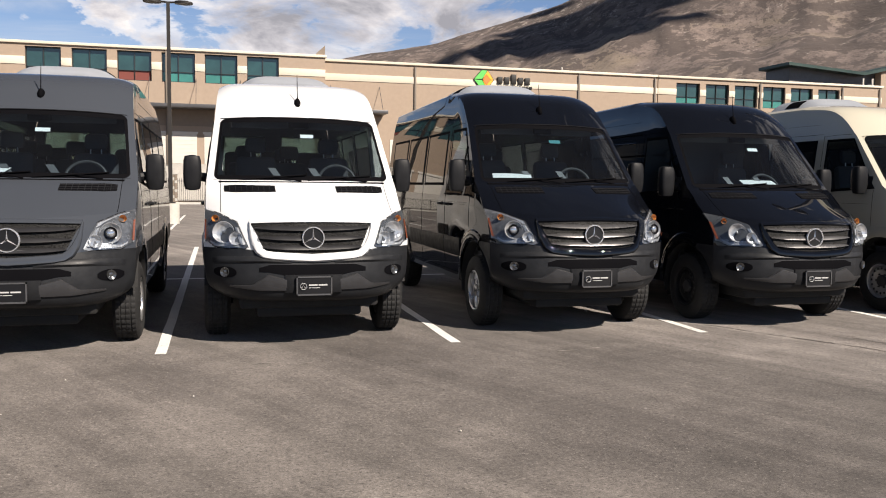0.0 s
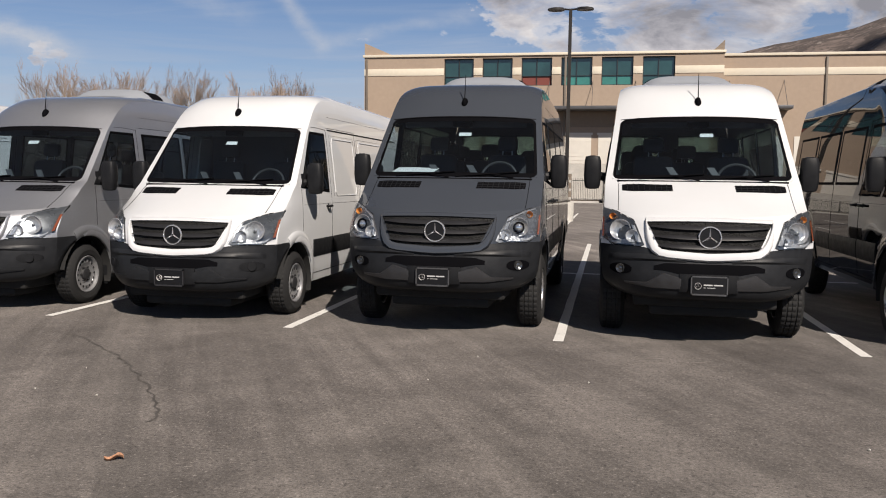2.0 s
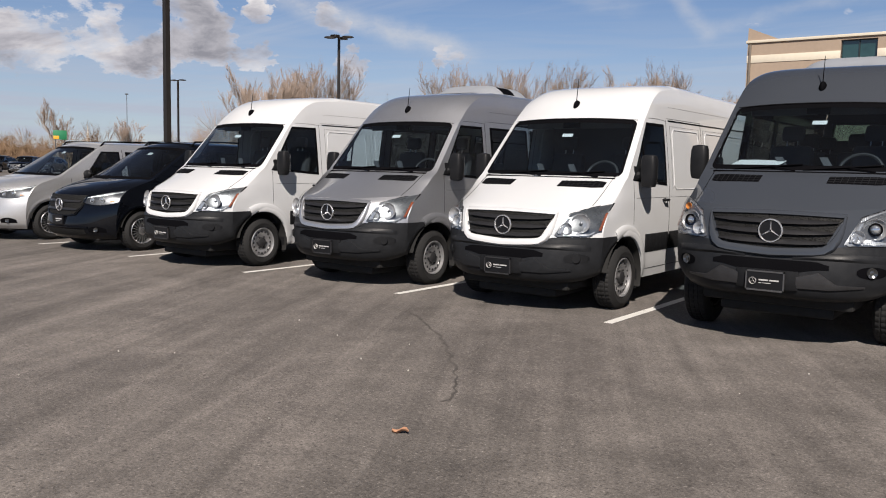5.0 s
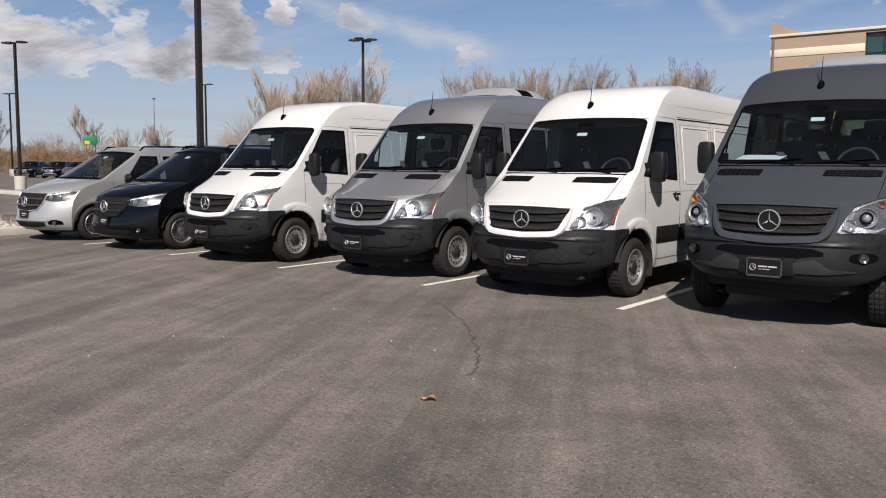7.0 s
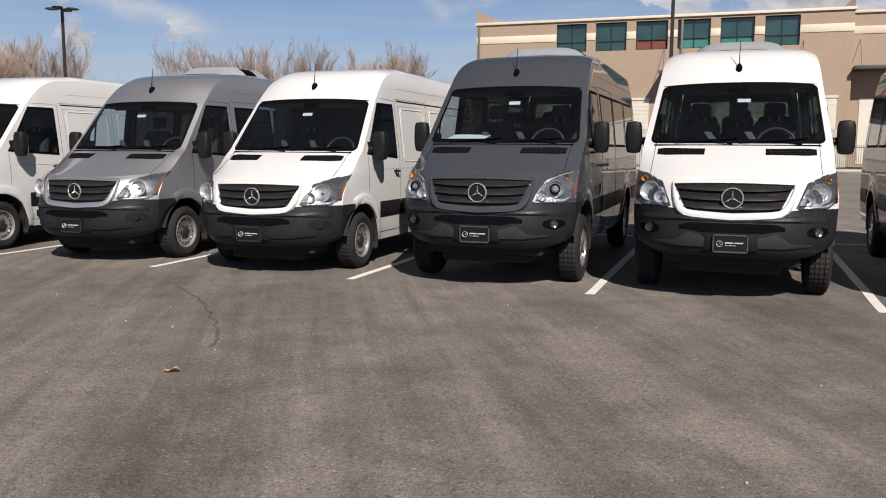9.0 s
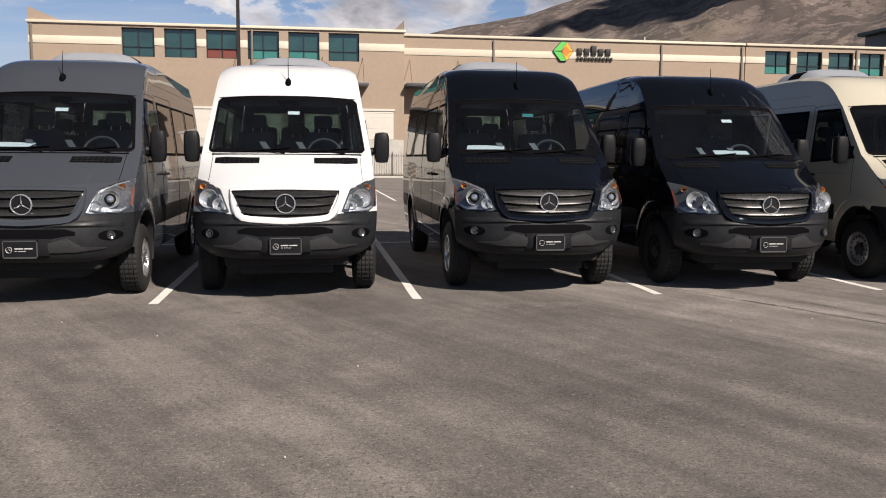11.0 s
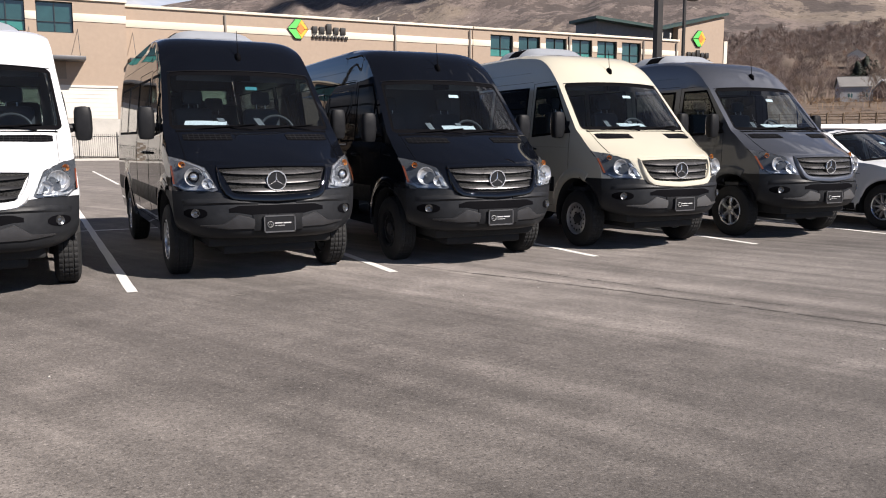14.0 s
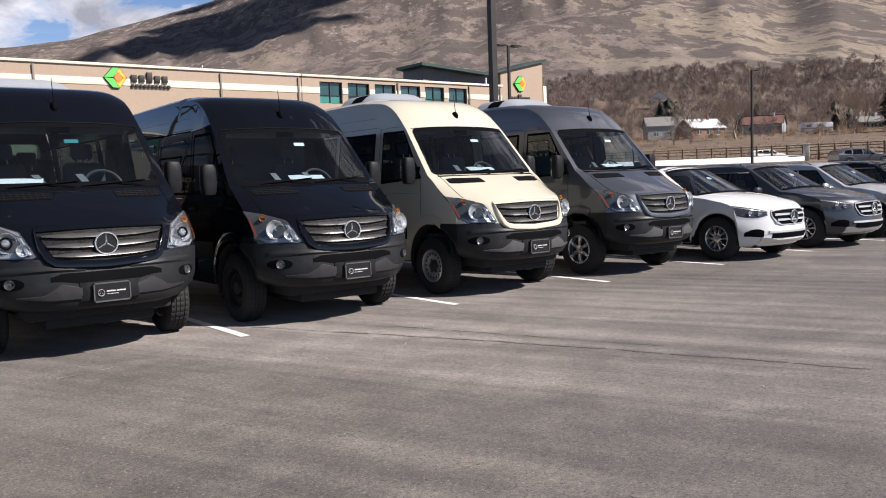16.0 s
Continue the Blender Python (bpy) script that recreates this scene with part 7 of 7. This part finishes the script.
# ---- trees ----
def limb(rng, verts, faces, p, d, length, radius, depth, spread_, thin):
    """Grows one branch and its children as tapered three-sided sticks; thin ones are single blades."""
    steps = 3 if depth > 1 else 2
    ring = None
    a = d.orthogonal().normalized()
    b = d.cross(a)
    for k in range(steps + 1):
        r = radius * (1 - .55 * k / steps)
        now = [p + (a * math.cos(q) + b * math.sin(q)) * r for q in (0, 2.094, 4.189)]
        i = len(verts)
        verts.extend(now)
        if ring is not None:
            for j in range(3):
                faces.append((ring + j, ring + (j + 1) % 3, i + (j + 1) % 3, i + j))
        ring = i
        if k < steps:
            d = (d + Vector((rng.uniform(-1, 1), rng.uniform(-1, 1), rng.uniform(-.1, .5))) * .13).normalized()
            p = p + d * length / steps
            if depth > 0 and (k > 0 or depth < 3):
                for c in range(rng.choice((1, 2, 2)) if depth > 1 else 9):
                    side = Vector((rng.uniform(-1, 1), rng.uniform(-1, 1), rng.uniform(.2, 1.5))).normalized()
                    nd = (d + side * spread_ * rng.uniform(.6, 1.2)).normalized()
                    q = p - d * length / steps * rng.uniform(0, .7)
                    if depth == 1:
                        e = q + nd * length * rng.uniform(.5, .9)
                        w = nd.orthogonal().normalized() * thin
                        i = len(verts)
                        verts.extend((q - w, q + w, e))
                        faces.append((i, i + 1, i + 2))
                    else:
                        limb(rng, verts, faces, q, nd, length * rng.uniform(.5, .72), r * .62, depth - 1, spread_, thin)


def bare_tree_mesh(seed, height, spread_, thin, depth=4, stems=1):
    rng = random.Random(seed)
    verts, faces = [], []
    for k in range(stems):
        lean = Vector((rng.uniform(-.3, .3), rng.uniform(-.3, .3), 1)).normalized() if stems > 1 else Vector((0, 0, 1))
        limb(rng, verts, faces, Vector((rng.uniform(-.3, .3), 0, 0)) * (stems > 1), lean, height * .52, height * .016, depth, spread_, thin)
    return verts, faces


def mesh_from(name, verts, faces, mat):
    me = bpy.data.meshes.new(name)
    me.from_pydata([tuple(v) for v in verts], [], faces)
    me.materials.append(mat)
    return me


TREE_KINDS = []
for seed, height, sp, stems in ((2, 12.5, .62, 3), (5, 12, .7, 2), (8, 11, .58, 4), (13, 12, .66, 3), (21, 9, .8, 2)):
    verts, faces = bare_tree_mesh(seed, height, sp, .0075, 5, stems)
    tall = max(v.z for v in verts)
    cut = [f for f in faces if len(f) == 4]
    twig = [f for f in faces if len(f) == 3]
    TREE_KINDS.append((mesh_from("trunk", verts, cut, BARK), mesh_from("crown", verts, twig, TWIG), tall))

rng = random.Random(4)
# azimuth, distance, height to reach
for az, dist, tall in ((-51.0, 104, 7.5), (-49.4, 94, 9.8), (-48.0, 92, 11.6), (-46.5, 98, 12.6), (-45.2, 94, 13.6), (-43.4, 100, 10.6), (-41, 104, 8.8), (-38.6, 108, 8.2), (-35.6, 98, 12.4), (-34.2, 94, 13.4), (-33.2, 96, 13.4),
                       (-30.2, 96, 13.9), (-29.2, 98, 13.6), (-28.4, 104, 9.4), (-26.4, 108, 8.5), (-24.4, 98, 12.0), (-22.7, 93, 13.8), (-21.0, 97, 13.2), (-19.2, 104, 9.6), (-17.4, 106, 10.0), (-15.6, 110, 10), (-37.2, 102, 9.0), (-33.0, 101, 10.6), (-31.0, 103, 10.4), (-27.4, 101, 10.2), (-25.4, 103, 10.4), (-23.6, 100, 13.0), (-20.0, 101, 10.6), (-18.3, 100, 10.4), (-45.6, 100, 11.0), (-47.4, 101, 10.4), (-49.2, 98, 10.0), (-60.8, 118, 9.0), (-58.2, 125, 7.2), (-56.6, 130, 7.6), (-54.4, 122, 6.0), (-66, 96, 7.0)):
    trunk, crown, full = TREE_KINDS[rng.randrange(5)]
    k = tall / full * 1.05
    a = radians(az)
    place = pose(1.2 + dist * math.sin(a), dist * math.cos(a), -.2, 0, 0, rng.uniform(0, 360)) @ Matrix.Diagonal((k * 1.15, k * 1.15, k, 1))
    t = thing("tree", "bare winter tree with many thin tan upright twigs", "tree", place, "bare trees")
    part("trunk", trunk, None, t)
    part("crown", crown, None, t)


# single trees that stand out from the woods
for k in range(26):
    az, dist = rng.uniform(43, 74), rng.uniform(225, 420)
    trunk, crown, full = TREE_KINDS[rng.randrange(5)]
    q = rng.uniform(9, 14) / full
    place = pose(1.5 + dist * math.sin(radians(az)), dist * math.cos(radians(az)), terrain(az, dist) - .2, 0, 0, rng.uniform(0, 360)) @ Matrix.Diagonal((q * 1.5, q * 1.5, q, 1))
    t = thing("tree", "bare winter tree with a wide crown on the slope", "tree", place, "slope trees")
    part("trunk", trunk, None, t)
    part("crown", crown, None, t)


def thicket(name, label, count, where, height, seed, mat, blades=90, thin=.03):
    """Many bare shrubs or far trees in one mesh."""
    rng = random.Random(seed)
    verts, faces = [], []
    for _ in range(count):
        x, y, z = where(rng)
        h = height * rng.uniform(.5, 1.0) * (1.45 if rng.random() < .12 else 1.0)
        w = h * rng.uniform(.30, .48)
        i = len(verts)
        verts.extend([(x - h * .02, y, z), (x + h * .02, y, z), (x, y, z + h * .7)])
        faces.append((i, i + 1, i + 2))
        c = Vector((x, y, z + h * .60))
        for k in range(blades):
            d = Vector((rng.gauss(0, 1), rng.gauss(0, 1), rng.gauss(.25, .9))).normalized()
            r0, r1 = rng.uniform(.15, .75), rng.uniform(.75, 1.08)
            lump = .82 + .30 * noise.noise(d * 1.7 + Vector((x * .13, y * .13, 0)))
            stretch = Vector((w * d.x, w * d.y, h * .42 * d.z)) * lump
            start, tip = c + stretch * r0 + Vector((0, 0, -h * .06)), c + stretch * r1
            e = d.orthogonal().normalized()
            e = (e * math.cos(k) + d.cross(e) * math.sin(k)) * thin * h * rng.uniform(.5, 1)
            i = len(verts)
            verts.extend([tuple(start - e), tuple(start + e), tuple(tip)])
            faces.append((i, i + 1, i + 2))
    ob = new(name, mesh_from(name, verts, faces, mat))
    return tagged(ob, label, "trees", kind="stuff")


def polar(az0, az1, r0, r1):
    def pick(rng):
        az, r = rng.uniform(az0, az1), math.sqrt(rng.uniform(r0 * r0, r1 * r1))
        return 1.5 + r * math.sin(radians(az)), r * math.cos(radians(az)), (terrain(az, r) if r > 64 else 0) - .2
    return pick


DARKTWIG = shader("far_bare_woods", (0.165, 0.124, 0.108), 0.95, grain=(.25, 0.55, 0.0))
TANBRUSH = shader("tan_brush", (0.25, 0.165, 0.10), 0.95, grain=(.3, 0.4, 0.0))
# distance haze is mixed into this paler, greyer twig colour
HAZETWIG = shader("haze_tinted_twigs", (0.27, 0.24, 0.235), 0.95, grain=(.05, 0.3, 0.0))
DRYGRASS = shader("dry_grass", (0.24, 0.165, 0.105), 0.95, grain=(.5, 0.3, 0.0))
thicket("brush", "brown leafless brush along the far road", 420, polar(-76, -56, 118, 170), 4.6, 31, TANBRUSH, 240, .0055)
thicket("brush", "low brown brush along the horizon", 420, polar(-66, -38, 150, 230), 4.2, 39, TANBRUSH, 150, .008)
thicket("far_woods", "tree line on the horizon with haze in its grey-brown colour", 700, polar(-80, -14, 420, 700), 9, 40, HAZETWIG, 70, .03)
thicket("brush", "leafless brush below the tall trees", 520, polar(-53, -12, 100, 140), 6.8, 32, TWIG, 240, .0022)
REDTWIG = shader("red_bare_woods", (0.205, 0.137, 0.106), 0.95, grain=(.25, 0.5, 0.0))
thicket("woods", "grey-brown bare woods at the foot of the mountain", 1150, polar(41.5, 80, 300, 600), 12, 33, DARKTWIG, 380, .0042)
thicket("woods", "reddish bare woods at the foot of the mountain", 650, polar(41.5, 80, 310, 600), 9, 38, REDTWIG, 330, .0045)
thicket("woods", "bare trees round the far houses", 110, polar(41, 80, 215, 300), 8, 34, DARKTWIG, 300, .0045)
thicket("far_woods", "brown bare trees on the lower slope", 1500, polar(39, 84, 580, 690), 11, 35, DARKTWIG, 170, .011)
thicket("brush", "tan leafless brush in front of the far houses", 260, polar(44, 68, 225, 268), 3.0, 41, TANBRUSH, 150, .008)
thicket("brush", "low tan brush scattered over the dry field", 420, polar(43, 72, 104, 225), 1.5, 42, TANBRUSH, 90, .010)
thicket("grass", "tall dry grass on the bank", 3200, polar(38, 84, 93, 210), .9, 36, DRYGRASS, 26, .035)


def conifer(az, r, h):
    rng = random.Random(int(az * 10))
    z = terrain(az, r)
    t = thing("tree", "dark green conifer among bare trees", "tree", Matrix.Translation((1.5 + r * math.sin(radians(az)), r * math.cos(radians(az)), z - .2)), "conifers")
    part("trunk", tube([Vector((0, 0, 0)), Vector((0, 0, h * .9))], [h * .02, h * .006], 6), BARK, t)
    verts, faces = [], []
    for k in range(900):
        q = rng.random() ** .8
        a = rng.uniform(0, math.tau)
        w = h * .36 * (1 - q) ** .5 * (.75 + .5 * math.sin(a * 3 + h) * math.sin(q * 9)) * rng.uniform(.35, 1.15) + .1
        c = Vector((math.cos(a) * w * .5, math.sin(a) * w * .5, h * (.1 + .88 * q)))
        e = Vector((math.cos(a) * w, math.sin(a) * w, c.z - h * .04))
        d = Vector((-math.sin(a), math.cos(a), .1)) * h * .028
        i = len(verts)
        verts.extend([tuple(c - d), tuple(c + d), tuple(e + d * .4), tuple(e - d * .4)])
        faces.append((i, i + 1, i + 2, i + 3))
    part("crown", mesh_from("crown", verts, faces, EVERGREEN), None, t)


for az, r, h in ((52.1, 312, 13), (52.6, 318, 14.5), (53.1, 314, 13), (62.6, 276, 10), (63.2, 284, 8.5), (56.9, 284, 8), (58.0, 330, 11), (45.2, 400, 12), (66.0, 430, 18), (65.5, 260, 13)):
    conifer(az, r, h)


# ---- houses beyond the bank ----
def house(az, r, w, d, h, wall, roof, label, turn=0.0):
    z = terrain(az, r)
    ob = thing("house", label, "house", pose(1.5 + r * math.sin(radians(az)), r * math.cos(radians(az)), z - .3, 0, 0, turn - az * .8), "far houses")
    bm = bmesh.new()
    add_box(bm, -w / 2, w / 2, -d / 2, d / 2, 0, h)
    for sx in (-1, 1):
        v = [bm.verts.new(p) for p in ((sx * w / 2, -d / 2, h), (sx * w / 2, d / 2, h), (sx * w / 2, 0, h + d * .3))]
        bm.faces.new(v)
    part("wall", bm, wall, ob, smooth=False)
    bm = bmesh.new()
    for sy in (-1, 1):
        g = [[Vector((x, sy * (d / 2 + .5), h - .3)), Vector((x, 0, h + d * .3 + .06))] for x in (-w / 2 - .5, w / 2 + .5)]
        add_sheet(bm, g, (0, 0, .2))
    part("roof", bm, roof, ob, smooth=False)
    part("chimney", box(w * .2, w * .2 + .7, -.4, .4, h, h + d * .3 + 1.0), BRICKRED if wall is HOUSEBROWN else CONCRETE, ob, smooth=False)
    for k in range(3):
        x = -w * .35 + k * w * .3
        win = part("window", box(x, x + 1.3, -d / 2 - .06, -d / 2 + .05, 1.2, 2.5), TEAL, ob, smooth=False)
        part("window_frame", add_box(add_box(box(x - .1, x + 1.4, -d / 2 - .09, -d / 2 + .02, 1.08, 1.2), x - .1, x + 1.4, -d / 2 - .09, -d / 2 + .02, 2.5, 2.62), x + .6, x + .7, -d / 2 - .08, -d / 2, 1.2, 2.5), DOORWHITE, win, smooth=False)
    part("door", box(w * .38, w * .38 + 1, -d / 2 - .05, -d / 2 + .05, .3, 2.4), HOUSEBROWN, ob, smooth=False)


house(52.5, 290, 14, 10, 4.6, HOUSEGREY, ROOFGREY, "grey house with a dark roof among bare trees")
house(54.6, 282, 12, 9, 3.4, HOUSEBROWN, ROOFPALE, "brown barn with a pale metal roof", 25)
house(58.5, 300, 12, 9, 3.4, HOUSEGREY, ROOFRED, "grey-blue house with a brown-red roof", -20)
house(52.9, 312, 8, 6, 5.0, DOORWHITE, ROOFPALE, "pale-roofed outbuilding behind a grey house")
house(64.4, 270, 7, 5, 3.0, STUCCO, ROOFGREY, "small tan shed among bare trees", 10)
house(52.0, 520, 9, 9, 7, DOORWHITE, ROOFGREY, "white gabled house up in the woods", 80)
house(69.5, 310, 12, 8, 4, HOUSEBROWN, ROOFGREY, "brown house among bare trees", 10)


def bank_fence():
    f = thing("fence", "weathered wooden post and rail fence on the bank", "fence")
    last = None
    for k in range(46):
        az = 41 + k * .9
        r = 97
        z = terrain(az, r)
        p = Vector((1.5 + r * math.sin(radians(az)), r * math.cos(radians(az)), z - .1))
        part("post", box(-.08, .08, -.08, .08, 0, 1.86), WOODFENCE, f, smooth=False, place=Matrix.Translation(p))
        if last:
            bm = bmesh.new()
            for h in (.35, .75, 1.15, 1.5, 1.75):
                add_tube(bm, [last + Vector((0, 0, h)), p + Vector((0, 0, h))], .055, 4)
            part("rail", bm, WOODFENCE, f, smooth=False)
        last = p


bank_fence()
bm = bmesh.new()
rows = []
for az in spread(44, 60.9, 30):
    out = []
    for r, h in ((88.2, -.35), (90.9, .50), (91.6, .56), (91.6, -.2)):
        out.append(Vector((1.5 + r * math.sin(radians(az)), r * math.cos(radians(az)), terrain(az, 91) + h)))
    rows.append(out)
add_grid(bm, rows)
tagged(new("low_wall", mesh_of(bm, "low_wall", PALEWALL, False)), "low sloping pale concrete wall on the bank", "wall", kind="structure")

pier = [1.5 + 90.9 * math.sin(radians(61.0)), 90.9 * math.cos(radians(61.0))]
post = thing("gate_pillar", "pale concrete pillar at the end of the low wall", "pillar", pose(pier[0], pier[1], terrain(61.0, 91) - .1, 0, 0, -61))
part("shaft", box(-.3, .3, -.3, .3, 0, 1.62, .03), CONCRETE, post)
part("cap", box(-.36, .36, -.36, .36, 1.62, 1.72, .02), CONCRETE, post)


def camper(az, r):
    c = thing("camper_trailer", "white camper trailer parked by the far houses", "trailer", pose(1.5 + r * math.sin(radians(az)), r * math.cos(radians(az)), terrain(az, r), 0, 0, -az + 8))
    part("body", box(-4.2, 4.2, -1.2, 1.2, .6, 3.3, .35), WHITE, c)
    part("stripe", box(-4.1, 4.1, -1.23, -1.19, 1.5, 1.9), HOUSEGREY, c)
    for x in (-2.6, .4):
        part("window", box(x, x + 1.2, -1.24, -1.18, 2.1, 2.8, .02), TEAL, c)
    for x in (-.5, .5):
        part("wheel", lathe([(-.12, .36), (.12, .36), (.12, 0)], 18, axis="y", m=pose(x, -1.05, .36)), RUBBER, c)


camper(61.5, 262)

# ---- far cars, road sign, spire ----
def on_ground(az, r, turn):
    return pose(1.5 + r * math.sin(radians(az)), r * math.cos(radians(az)), (terrain(az, r) if r > 64 else 0) + .0, 0, 0, turn)


suv(on_ground(-66.6, 93, 118), WHITE, "white crossover parked in the far lot", detail=False, group="far cars")
suv(on_ground(-64.9, 92, 40), BLACK, "black crossover parked in the far lot", detail=False, group="far cars")
suv(on_ground(-63.4, 88, 40), BLACK, "black crossover parked in the far lot", detail=False, group="far cars")
suv(on_ground(-62.2, 84, 40), DARKGREY, "dark grey crossover parked in the far lot", detail=False, group="far cars")
suv(on_ground(-68.2, 96, 118), DARKGREY, "dark crossover parked in the far lot", detail=False, group="far cars")
suv(on_ground(59.8, 112, 60), WHITE, "white car parked on the bank", detail=False, group="far cars")
suv(on_ground(65.5, 79, 55), CHARCOAL, "dark car parked on the bank", detail=False, group="far cars")
sign = thing("road_sign", "green and yellow highway sign above the brush", "sign", on_ground(-60.9, 112, 62))
part("panel", box(-.75, .75, -.04, .04, 3.7, 4.8, .02), ROADSIGN, sign)
part("panel_edge", box(-.72, -.1, -.05, .05, 3.74, 4.15, .02), SIGNYELLOW, sign)
for x in (-.5, .5):
    part("post", tube([Vector((x, .08, 0)), Vector((x, .08, 4.8))], .06, 6), METALGREY, sign)
spire = thing("church_spire", "thin white spire on the horizon", "spire", on_ground(-59.3, 420, 0))
part("tower", box(-.75, .75, -.75, .75, 0, 8.5), DOORWHITE, spire, smooth=False)
part("point", lathe([(8.5, .95), (16.6, .04)], 4, axis="z"), DOORWHITE, spire, smooth=False)
for az, r in ((-66.3, 300), (-57.0, 330)):
    mast = thing("light_mast", "tall thin grey highway light mast", "mast", on_ground(az, r, 0), "masts")
    part("pole", tube([Vector((0, 0, 0)), Vector((0, 0, 25))], [.16, .09], 6), METALGREY, mast)
    part("lamp_ring", lathe([(24.6, .6), (25.0, .6), (25.0, .1)], 10, axis="z"), METALGREY, mast)
